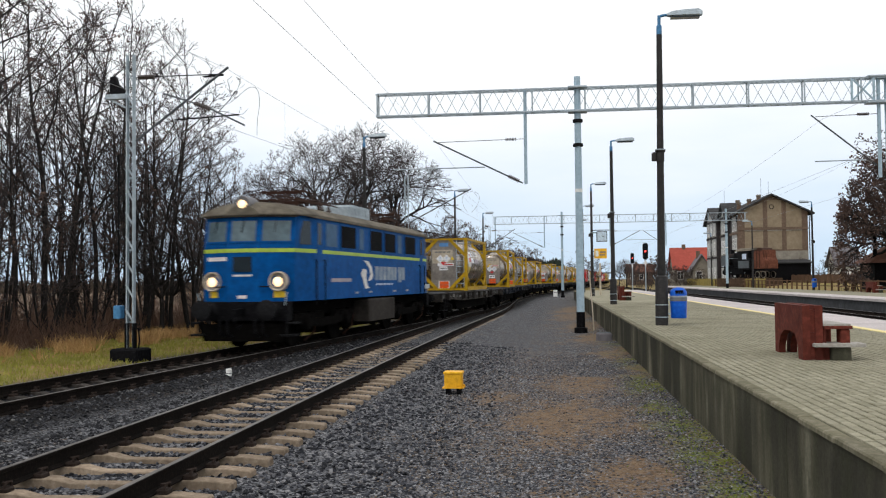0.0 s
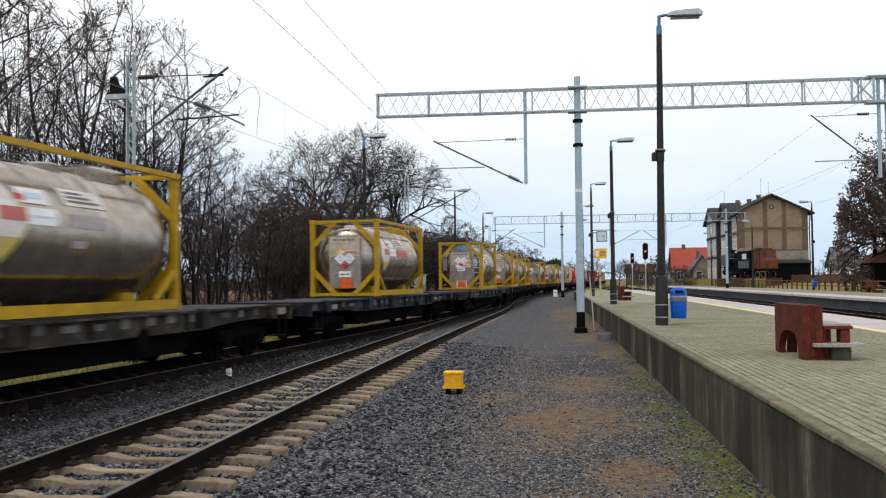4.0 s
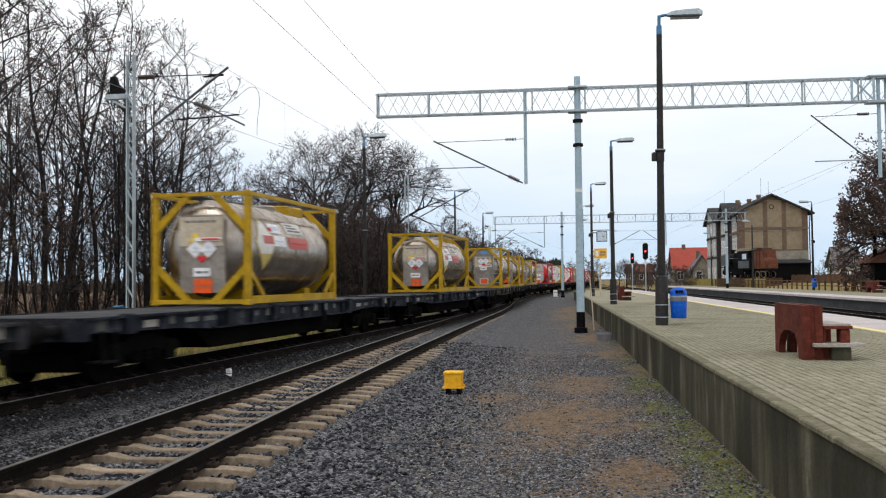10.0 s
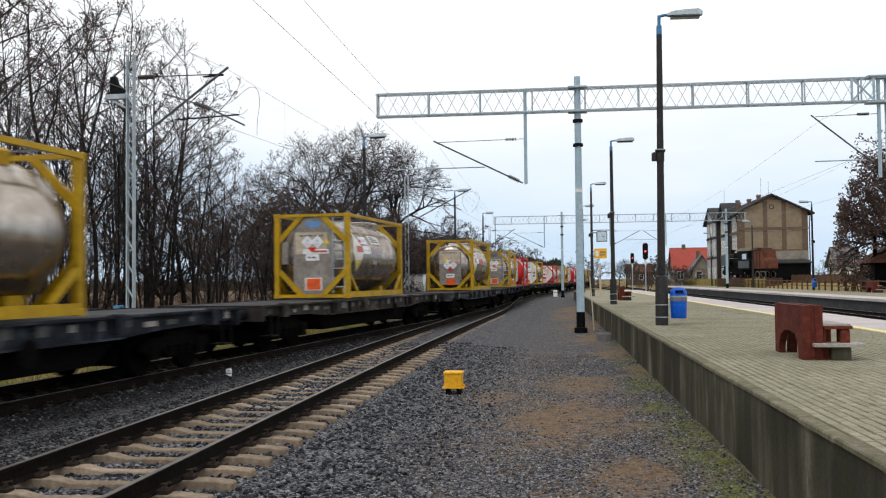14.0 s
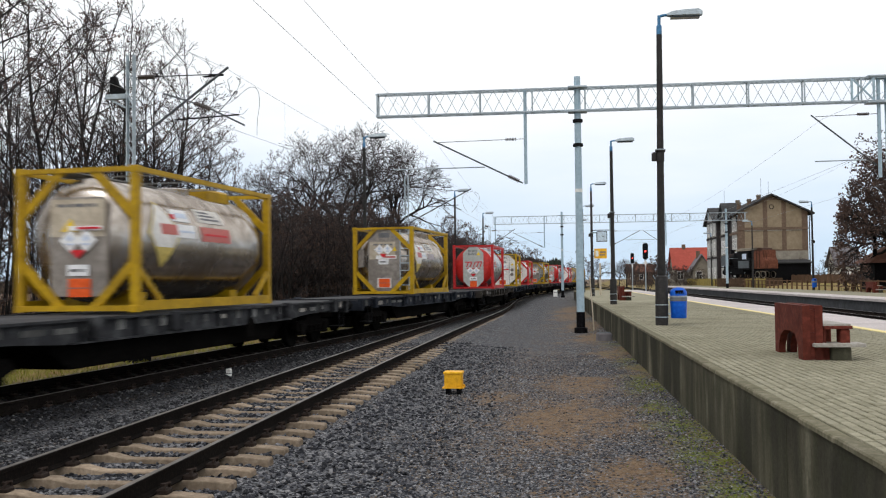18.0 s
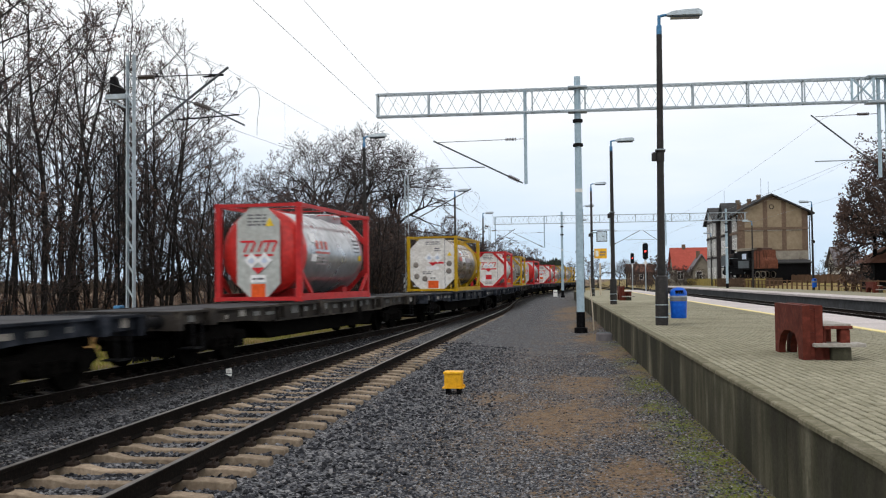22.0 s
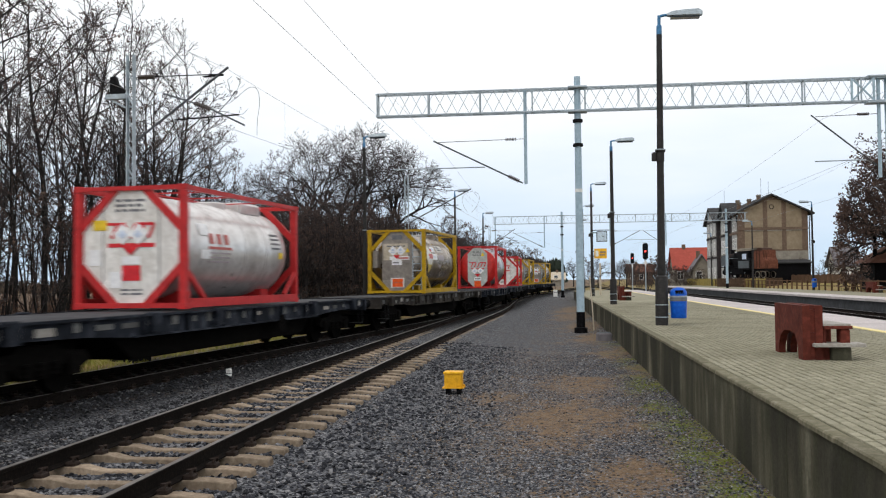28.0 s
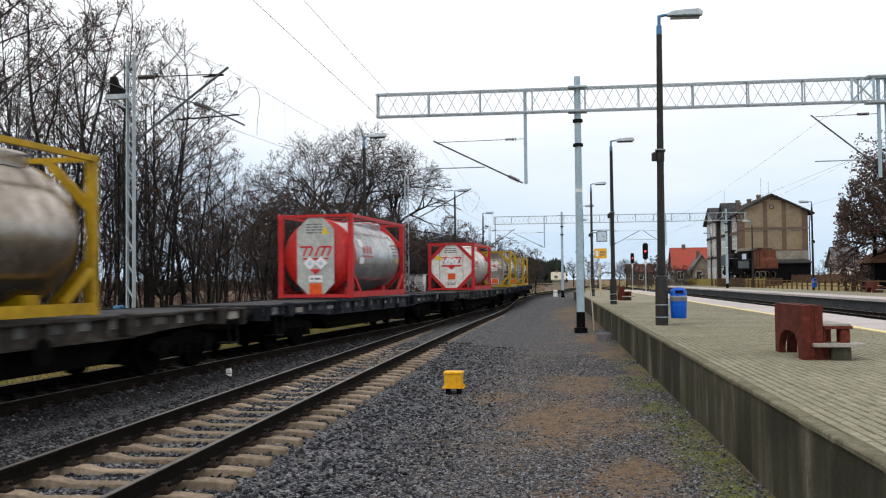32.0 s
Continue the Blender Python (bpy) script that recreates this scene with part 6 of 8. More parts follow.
wire("messenger_wire", "dark carrier wire strung over the nearer track", [(near_x(-15) - 0.2, -15, nz + 0.2), (*plat(-4.45, 35.68)[:2], nz), (*plat(-4.6, 107)[:2], nz)], 0.4)
wire("contact_wire", "dark overhead contact wire above the nearer track", [(near_x(-15), -15, 5.6), (*plat(-4.1, 35.68)[:2], 5.62), (*plat(-4.6, 107)[:2], 5.6)])
for px in (10.2, 14.3):
    wire("messenger_wire", "dark carrier wire strung over the station tracks", [tuple(plat(px, -20, 7.6)), tuple(plat(px - 0.3, 35.68, 7.5)), tuple(plat(px, 107, 7.4)), tuple(plat(px, 200, 7.4))], 0.7)
    wire("contact_wire", "dark overhead contact wire above the station tracks", [tuple(plat(px, -20, 5.7)), tuple(plat(px, 35.68, 5.7)), tuple(plat(px, 107, 5.7)), tuple(plat(px, 200, 5.7))])
wire("feeder_cable", "thin cable running from mast to mast", [(-12.0, -10, 9.4), (TRAIN_X - 0.3, 21.1, 7.0)], 0.1, 0.0055)


# ---------- platform lamps ----------
def street_lamp(m, arm=1, sleeve=True, h=8.25, base=ZP, group="platform lamps"):
    t = thing("street_lamp", "dark brown lamp post with a flat grey lantern", "lamp post", m, group=group)
    z0 = base
    if sleeve:
        part("sleeve", Build().lathe([(0.155, z0 - 0.1), (0.155, z0 + 1.13), (0.14, z0 + 1.19), (0.10, z0 + 1.22)], "z", n=16), M["lamp_pole"], t, smooth=True)
        for z in (z0 + 0.20, z0 + 0.50):
            part("strap", Build().lathe([(0.156, z - 0.012), (0.162, z - 0.01), (0.162, z + 0.01), (0.156, z + 0.012)], "z", n=16), M["galv"], t)
    part("pole", Build().lathe([(0.115, z0 - 0.1), (0.10, z0 + 1.3), (0.085, z0 + 4.0), (0.068, h - 0.48)], "z", n=14), M["lamp_pole"], t, smooth=True)
    cl = part("collar", Build().lathe([(0.08, z0 + 4.02), (0.098, z0 + 4.04), (0.098, z0 + 4.26), (0.125, z0 + 4.28), (0.125, z0 + 4.33), (0.08, z0 + 4.35)], "z", n=12).box(*sorted((-arm * 0.08, -arm * 0.21)), -0.06, 0.06, z0 + 4.05, z0 + 4.27, c=0.03), M["lamp_pole"], t)
    part("collar_band", Build().lathe([(0.126, z0 + 4.315), (0.131, z0 + 4.32), (0.131, z0 + 4.335), (0.126, z0 + 4.34)], "z", n=12), M["galv"], cl, "bright metal band")
    tp = part("pole_top", Build().lathe([(0.07, h - 0.50), (0.066, h - 0.28), (0.04, h - 0.26), (0.04, h - 0.02)], "z", n=12).tube([(0, 0, h - 0.05), (arm * 0.10, 0, h - 0.02), (arm * 0.22, 0, h - 0.01)], 0.035, 8), M["blue_paint"], t, "blue painted top piece", smooth=True)
    hd = Build()
    secs = [(0.19, 0.06, -0.07, 0.02), (0.34, 0.12, -0.11, 0.07), (0.62, 0.15, -0.115, 0.095), (0.95, 0.13, -0.11, 0.11), (1.05, 0.07, -0.07, 0.07)]
    for x, w, zl, zh in secs:
        hd.v += [(arm * x, -w, h + zl * 0.4), (arm * x, -w * 0.6, h + zh), (arm * x, w * 0.6, h + zh), (arm * x, w, h + zl * 0.4), (arm * x, w * 0.8, h + zl * 0.6), (arm * x, -w * 0.8, h + zl * 0.6)]
    for i in range(len(secs) - 1):
        for j in range(6):
            hd.f.append((i * 6 + j, i * 6 + (j + 1) % 6, (i + 1) * 6 + (j + 1) % 6, (i + 1) * 6 + j))
    hd.f += [tuple(range(6)), tuple(range(29, 23, -1))]
    ln = part("lantern", hd, M["galv"], t, "grey metal lantern", smooth=True)
    part("diffuser", Build().box(*sorted((arm * 0.28, arm * 0.98)), -0.11, 0.11, h - 0.105, h - 0.05, c=0.02), M["glass"], ln)
    return t


first_lamp = street_lamp(PLAT @ pose(2.62, 23.46, 0, 0, 0.5, 0))
copy_thing(first_lamp, PLAT @ pose(2.68, 43.0, 0) @ Matrix.Diagonal((1, 1, 0.972, 1)))
for y in (64.6, 84.0, 103.6):
    copy_thing(first_lamp, PLAT @ pose(2.62, y, 0))
side_lamp = street_lamp(pose(-12.2, 40.6, 0), 1, False, 8.3, -0.3, "lamps beside the train track")
for x, y in ((-13.2, 66.8), (-15.0, 90.0)):
    copy_thing(side_lamp, pose(x, y, 0))
far_lamp = street_lamp(PLAT @ pose(22.05, 83.0, 0), -1, False, 8.15, ZP, "lamps of the far platform")
for x, y in ((22.6, 110.0), (22.4, 57.0), (22.6, 138.0)):
    copy_thing(far_lamp, PLAT @ pose(x, y, 0))

# ---------- bare winter trees ----------
def grow(rnd, height, stems, lean, r0, bare, crook, rise, spread, counts, reach, thick, leafy, clump):
    """Trunk, limbs and twigs of one bare tree; returns three Builds. bare: the clear share of the trunk; rise: how far the limbs bend up."""
    wood, twigs, leaves = Build(), Build(), Build()

    def strip(p, q, w):
        d = (q - p).normalized()
        a = d.cross(Vector((rnd.uniform(-1, 1), rnd.uniform(-1, 1), rnd.uniform(-1, 1)))).normalized() * w
        twigs.add([p - a, p + a, q + a * 0.5, q - a * 0.5], [(0, 1, 2, 3)])

    def cluster(p):
        """Withered leaves and pods hanging together at a twig's end."""
        for _ in range(rnd.randint(3, 7)):
            c = p + Vector([rnd.gauss(0, 0.45 * clump) for _ in range(3)])
            a = Vector([rnd.uniform(-1, 1) for _ in range(3)]).normalized() * rnd.uniform(0.25, 0.55) * clump
            e = a.cross(Vector([rnd.uniform(-1, 1) for _ in range(3)])).normalized() * rnd.uniform(0.16, 0.34) * clump
            leaves.add([c - a, c + e, c + a, c - e], [(0, 1, 2, 3)])

    def limb(p, d, ln, r, level):
        n = (9, 6, 4, 3)[level]
        pts, q = [p], p.copy()
        for k in range(n):
            d = (d + Vector([rnd.uniform(-1, 1) for _ in range(3)]) * crook * (0.5, 1.0, 1.2, 1.2)[level] + Vector((0, 0, rise if level else 0.04))).normalized()
            q = q + d * (ln / n)
            pts.append(q.copy())
        if level < 3:
            (wood if level < 2 else twigs).tube(pts, r, (8, 5, 3)[level], max(thick, r * (0.18 if level else 0.10)), caps=False)
        else:
            for a, c in zip(pts, pts[1:]):
                strip(a, c, thick)
        if level >= 2 and rnd.random() < leafy:
            cluster(pts[-1])
        if level == 3:
            return
        count = counts[level]
        for k in range(count):
            f0 = bare if level == 0 else 0.22
            f = min(0.995, f0 + (1 - f0) * (k + rnd.random() * 0.9) / count)
            i = min(int(f * n), n - 1)
            base = pts[i].lerp(pts[i + 1], f * n - i)
            along = (pts[i + 1] - pts[i]).normalized()
            side = along.cross(Vector([rnd.uniform(-1, 1) for _ in range(3)])).normalized()
            nd = (side * spread * rnd.uniform(0.7, 1.2) + along * (0.62, 0.75, 0.7)[level]).normalized()
            nl = ln * reach[level] * (1.2 - 0.75 * f if level == 0 else 1.1 - 0.5 * f) * rnd.uniform(0.7, 1.25)
            limb(base, nd, nl, max(thick, r * (1 - 0.65 * f) * (0.50, 0.48, 0.5)[level]), level + 1)

    for s in range(stems):
        az = 6.283 * (s + rnd.uniform(-0.25, 0.25)) / stems
        o = Vector((math.cos(az), math.sin(az), 0)) * (0.0 if stems == 1 else rnd.uniform(0.08, 0.3))
        hh = height * rnd.uniform(0.85, 1.0)
        limb(o + Vector((0, 0, -0.3)), Vector((math.cos(az) * lean, math.sin(az) * lean, 1)).normalized(), hh, r0 * rnd.uniform(0.85, 1.1), 0)
    return wood, twigs, leaves


def dome(rnd, height, fork, limbs, spread, r0, levels, thick, broad, deep, more, leafy=0.0, clump=0.1):
    """A round-headed tree that forks again and again within the bowl of its crown. Returns three Builds."""
    wood, twigs, leaves = Build(), Build(), Build()

    def any_way():
        return Vector((rnd.uniform(-1, 1), rnd.uniform(-1, 1), rnd.uniform(-1, 1)))

    def lobe(q):
        """The crown's outline swells and sinks a little round about."""
        return 0.92 + 0.16 * noise.noise(q * (3.2 / height) + Vector((limbs * 7.0, r0 * 90.0, 0.0)))

    def turned(d, ang):
        return (d * math.cos(ang) + d.cross(any_way()).normalized() * math.sin(ang)).normalized()

    def shoot(p, d, ln, r, level):
        n = 4 if level < 3 else (3 if level < 6 else 2)
        pts, q = [p], p.copy()
        for k in range(n):
            up = 0.03 if level < 3 else -0.03
            d = (d + any_way() * (0.30 if level < 6 else 0.4) + Vector((0, 0, up))).normalized()
            q = q + d * (ln / n)
            pts.append(q.copy())
            if math.hypot(math.hypot(q.x, q.y) / broad, max(0.0, q.z - height * (1 - deep)) / deep) > height * lobe(q):
                level = levels
                break
        if r > 2.4 * thick:
            wood.tube(pts, r, 6, r * 0.78, caps=False)
        elif level < levels - 1:
            twigs.tube(pts, max(r, thick), 3, max(r * 0.75, thick), caps=False)
        else:
            for a, c in zip(pts, pts[1:]):
                e = (c - a).cross(any_way()).normalized() * thick
                twigs.add([a - e, a + e, c + e * 0.7, c - e * 0.7], [(0, 1, 2, 3)])
        if level >= levels - 1 and rnd.random() < leafy:
            for _ in range(rnd.randint(1, 4)):
                c = pts[-1] + any_way() * clump
                a = any_way().normalized() * rnd.uniform(0.4, 0.8) * clump
                e = a.cross(any_way()).normalized() * rnd.uniform(0.25, 0.5) * clump
                leaves.add([c - a, c + e, c + a, c - e], [(0, 1, 2, 3)])
        if level == levels:
            return
        for k in range(2 + (rnd.random() < more)):
            ang = rnd.uniform(0.40, 0.95) if k else rnd.uniform(0.10, 0.40)
            shoot(pts[-1] if k < 2 else pts[-2], turned(d, ang), ln * rnd.uniform(0.70, 0.86), r * rnd.uniform(0.54, 0.72), level + 1)

    top = Vector((0, 0, height * fork))
    knee = Vector((rnd.uniform(-0.2, 0.2), rnd.uniform(-0.2, 0.2), height * fork * 0.55))
    wood.tube([Vector((0, 0, -0.3)), knee, top], r0, 9, r0 * 0.8, caps=False)
    for k in range(limbs):
        az = 6.283 * (k + rnd.uniform(-0.3, 0.3)) / limbs
        tilt = spread * rnd.uniform(0.45, 1.0)
        d = Vector((math.cos(az) * math.sin(tilt), math.sin(az) * math.sin(tilt), math.cos(tilt)))
        shoot(top, d, height * 0.165 * rnd.uniform(0.85, 1.15), r0 * rnd.uniform(0.5, 0.68), 1)
    return wood, twigs, leaves


TREES = []
DOMES = {3: (8.0, 0.28, 5, 1.0, 0.15, 8, 0.0090, 0.42, 0.40, 0.30), 5: (9.0, 0.24, 5, 1.1, 0.19, 8, 0.0095, 0.46, 0.42, 0.32), 7: (12.0, 0.16, 6, 1.25, 0.22, 8, 0.0110, 0.39, 0.50, 0.60, 1.0, 0.14), 9: (10.0, 0.36, 5, 0.95, 0.22, 9, 0.0098, 0.42, 0.30, 0.30)}
KINDS = [
    (13.5, 1, 0.05, 0.125, 0.28, 0.17, 0.07, 0.80, (13, 8, 5), (0.33, 0.44, 0.46), 0.0105, 0.22, 0.11),
    (12.5, 2, 0.14, 0.105, 0.26, 0.18, 0.07, 0.80, (12, 8, 5), (0.31, 0.44, 0.46), 0.0105, 0.22, 0.11),
    (14.5, 1, 0.06, 0.115, 0.32, 0.14, 0.09, 0.70, (14, 8, 5), (0.30, 0.44, 0.46), 0.0105, 0.24, 0.11),
    None,
    (6.5, 3, 0.32, 0.060, 0.12, 0.22, 0.05, 0.85, (11, 8, 5), (0.36, 0.44, 0.46), 0.0105, 0.26, 0.11),
    None,
    (5.0, 4, 0.50, 0.040, 0.08, 0.24, 0.04, 0.90, (9, 7, 5), (0.36, 0.44, 0.46), 0.0105, 0.26, 0.11),
    None,
    (12.5, 4, 0.16, 0.060, 0.30, 0.14, 0.09, 0.65, (9, 6, 4), (0.24, 0.42, 0.46), 0.0105, 0.16, 0.11),
    None]
for i, spec in enumerate(KINDS):
    wd, tw, lv = dome(random.Random(70 + i), *DOMES[i]) if i in DOMES else grow(random.Random(40 + i), *spec)
    TREES.append((wd.mesh("trunk", M["bark"], True), tw.mesh("crown", M["twig"]), lv.mesh("withered_leaves", M["leaf_brown"]) if lv.v else None))
TREE_LABEL = ["tall bare locust tree with a dark slender trunk", "bare tree forked low into dark stems", "tall straight bare tree with thin upright limbs", "bare broad-crowned tree with twisted limbs", "bare shrubby tree with a few brown leaves", "bare wide oak-like tree with gnarled limbs", "tangled bare bush with withered brown leaves", "broad tree hung with withered brown leaves", "clump of tall slender bare stems", "bare umbrella-crowned tree with thick spreading limbs"]


def tree(kind, x, y, z, turn, scale):
    t = thing("tree" if kind != 6 else "bush", TREE_LABEL[kind], "tree" if kind != 6 else "bush", pose(x, y, z, 0, 0, turn), group="bare trees along the line" if kind != 6 else "bushes along the line")
    w, c, l = TREES[kind]
    m = Matrix.Diagonal((scale, scale, scale, 1))
    part("trunk", w, None, t, at=m)
    part("crown", c, None, t, at=m)
    if l is not None:
        part("withered_leaves", l, None, t, at=m)
    return t


rt = random.Random(5)
# front row of tall trees beside the lattice mast
for x, y, k, s in ((-15.6, 19.0, 2, 0.94), (-17.2, 21.3, 0, 1.0), (-16.6, 23.8, 1, 0.95), (-16.2, 25.4, 2, 0.80), (-17.8, 26.6, 0, 0.86), (-15.8, 17.2, 1, 0.90), (-18.6, 19.6, 2, 0.95), (-16.8, 28.4, 1, 0.60), (-20.5, 27.5, 0, 0.82), (-15.0, 27.9, 0, 0.70), (-15.6, 27.2, 1, 0.80), (-16.4, 27.4, 2, 0.82), (-14.6, 28.6, 1, 0.62), (-19.8, 29.4, 0, 0.72), (-15.2, 26.6, 1, 0.70), (-15.5, 28.6, 0, 0.62), (-15.2, 30.8, 1, 0.56), (-15.8, 33.2, 0, 0.54), (-17.6, 34.5, 1, 0.66), (-18.8, 33.4, 0, 0.74), (-17.0, 31.0, 3, 0.62), (-18.2, 34.0, 3, 0.62), (-18.2, 20.4, 8, 0.85), (-19.4, 24.6, 8, 0.80)):
    far = 1.16 if y < 30 else 1.0
    tree(k, x * far, y * far, -0.2, rt.uniform(0, 360), s * far)
# thicket behind the train
for i in range(64):
    y = 28.5 + 38 * rt.random()
    x = -15.6 - rt.random() * 7 - max(0, (y - 40)) * 0.05
    k = rt.choice((4, 4, 1, 3, 8, 6))
    if 0.40 < -x / y < 0.60:
        k = (8, 1, 0, 4)[i % 4]
        if i % 3 == 0:
            continue
    tree(k, x, y, -0.2, rt.uniform(0, 360), rt.uniform(0.8, 1.1) * (0.55 if k in (0, 1, 3, 8) else 1.0) * (0.85 if y < 36 else 1.0))
# slender stems behind the tall row
for i in range(17):
    y = rt.uniform(21, 44)
    x = -y * rt.uniform(0.60, 0.86)
    if x < -18.5:
        tree((8, 0, 8, 2, 1)[i % 5], x, y, -0.2, rt.uniform(0, 360), rt.uniform(0.55, 0.9))
# scrub under the tall trees
for i in range(16):
    tree(rt.choice((4, 6, 4)), rt.uniform(-26, -18.6), rt.uniform(17, 29), -0.2, rt.uniform(0, 360), rt.uniform(0.75, 1.05))
# broad crowns further along
for x, y, k, s in ((-19.0, 58.0, 9, 1.30), (-16.9, 62.0, 9, 1.20), (-21.4, 60.0, 9, 1.20), (-20.4, 52.0, 3, 1.12), (-22.6, 56.0, 5, 1.0), (-21.6, 50.5, 8, 0.75), (-19.4, 50.0, 1, 0.66), (-18.4, 48.0, 4, 1.1), (-17.4, 54.0, 4, 1.15), (-16.8, 56.0, 4, 1.0), (-15.5, 66.0, 3, 0.88), (-17.6, 68.0, 8, 0.6), (-15.9, 73.0, 3, 0.92), (-16.8, 76.0, 4, 1.2), (-17.3, 81.0, 5, 0.82), (-16.2, 86.0, 4, 1.2), (-17.0, 96.0, 5, 0.78), (-16.6, 104.0, 4, 1.1), (-15.6, 112.0, 3, 0.75), (-15.0, 120.0, 4, 1.0), (-14.4, 128.0, 6, 1.2), (-15.0, 136.0, 3, 0.72), (-23.0, 66.0, 5, 0.9)):
    tree(k, x, y, -0.2, rt.uniform(0, 360), s)
# denser scrub under and between them
for i in range(30):
    y = 44.0 + 24.0 * rt.random()
    tree((4, 6, 4, 8, 1)[i % 5], -y * rt.uniform(0.27, 0.40), y, -0.2, rt.uniform(0, 360), rt.uniform(0.85, 1.15) * (0.55 if i % 5 > 2 else 1.0))
for i in range(30):
    y = 64.0 + 2.6 * i
    k = (3, 4, 5, 6, 4)[i % 5]
    tree(k, rt.uniform(-19.0, -15.4), y, -0.2, rt.uniform(0, 360), {3: 0.82, 5: 0.74, 4: 1.0, 6: 1.2}[k] * rt.uniform(0.85, 1.1))
for i in range(14):
    k = (5, 3)[i % 2]
    tree(k, rt.uniform(-20.5, -16.5), 64.0 + 3.2 * i, -0.2, rt.uniform(0, 360), (0.80, 0.92)[i % 2] * rt.uniform(0.85, 1.1))
# depth of the wood
for i in range(34):
    y = rt.uniform(14, 100)
    x = -22 - rt.random() * 14
    if 0.36 < -x / y < 0.60 and i % 3:
        continue
    k, turn, s = rt.choice((0, 1, 2, 3, 4, 4, 5)), rt.uniform(0, 360), rt.uniform(0.55, 0.8)
    if k != 4 or i < 22:
        tree(k, x, y, -0.2, turn, s * (0.66 if y < 70 else 1.0))
# trees about the station
for px, py, k, s in ((28.2, 75.5, 7, 1.15), (28.9, 77.0, 7, 1.42), (28.5, 84.0, 5, 0.9)):
    tree(k, *plat(px, py)[:2], 0.5, rt.uniform(0, 360), s)
for px, py, k, s in ((35.0, 126.0, 3, 0.62), (35.6, 129.0, 6, 1.0), (13.0, 190.0, 3, 0.8), (16.0, 210.0, 5, 0.8), (8.0, 205.0, 4, 1.2), (20.0, 185.0, 4, 0.9), (10.5, 225.0, 3, 0.9), (19.0, 230.0, 5, 0.7), (5.0, 240.0, 5, 0.9), (24.0, 215.0, 3, 0.7), (18.4, 158.0, 6, 0.8), (19.6, 163.0, 6, 0.9), (20.8, 160.0, 4, 0.6), (22.0, 164.0, 6, 0.8), (23.2, 161.0, 6, 0.75), (16.8, 168.0, 6, 1.0), (15.4, 174.0, 6, 1.1), (17.6, 180.0, 6, 1.2), (13.4, 180.0, 6, 1.1), (19.5, 176.0, 4, 0.9), (21.0, 185.0, 4, 1.0), (24.2, 158.0, 6, 0.7)):
    tree(k, *plat(px, py)[:2], 0.0, rt.uniform(0, 360), s)


def undergrowth():
    """Thin upright stems and brambles of the wood's edge."""
    r = random.Random(8)
    b = Build()
    for i in range(15000):
        y = r.uniform(9, 92) if i < 9000 else r.uniform(16, 40)
        edge = -17.6 if y < 36 else -14.6
        x = edge - r.random() ** 1.6 * 12
        h = r.uniform(0.5, 2.0) * (0.55 + 0.55 * min(1.0, (edge - x) / 5))
        p = Vector((x, y, -0.3))
        q = p + Vector((r.uniform(-0.5, 0.5), r.uniform(-0.5, 0.5), 1)).normalized() * h * 0.55
        e = q + Vector((r.uniform(-0.9, 0.9), r.uniform(-0.9, 0.9), 0.8)).normalized() * h * 0.5
        b.tube([p, q, e], r.uniform(0.006, 0.016), 3, 0.004, caps=False)
    return tagged(part("undergrowth", b, M["bramble"]), "tangled brown winter undergrowth at the edge of the wood", "undergrowth", kind="stuff")


def far_hedge():
    """A brown-grey belt of bare trees across the field behind the wood."""
    r = random.Random(31)
    b = Build()
    for i in range(420):
        w = r.uniform(0.25, 0.95)
        y = r.uniform(170, 230)
        x = -w * y
        h = r.uniform(2.4, 4.2)
        for k in range(9):
            d = Vector((r.uniform(-0.8, 0.8), r.uniform(-0.8, 0.8), 1)).normalized()
            o = Vector((x + r.uniform(-1.5, 1.5), y + r.uniform(-1, 1), r.uniform(-0.3, 0.4 * h)))
            b.tube([o, o + d * h * 0.35, o + d * h * 0.6 + Vector((r.uniform(-0.6, 0.6), 0, 0))], 0.16, 3, 0.05, caps=False)
    return tagged(part("far_hedge", b, M["bark_far"]), "brown-grey belt of bare trees across the field", "hedge", kind="stuff")


far_hedge()
undergrowth()


def grass(name, label, n, area, h0, h1, mat, seed, lean=0.5):
    r = random.Random(seed)
    b = Build()
    for i in range(n):
        x, y = area(r)
        z = ground_z(x, y) - 0.02
        h = r.uniform(h0, h1)
        az = r.uniform(0, 6.28)
        w = Vector((math.cos(az), math.sin(az), 0)) * r.uniform(0.006, 0.016)
        tip = Vector((r.uniform(-1, 1) * lean, r.uniform(-1, 1) * lean, 1)).normalized() * h
        p = Vector((x, y, z))
        mid = p + tip * 0.55 + Vector((0, 0, 0.08 * h))
        b.add([p - w, p + w, mid + w * 0.7, p + tip, mid - w * 0.7], [(0, 1, 2, 3, 4)])
    return tagged(part(name, b, mat), label, "grass", kind="stuff")


def tufts(x0, x1, y0, y1, scale, cut):
    def area(r):
        while True:
            x, y = r.uniform(x0, x1), r.uniform(y0, y1)
            if noise.noise(Vector((x * scale, y * scale, 3.0))) > cut:
                return x, y
    return area


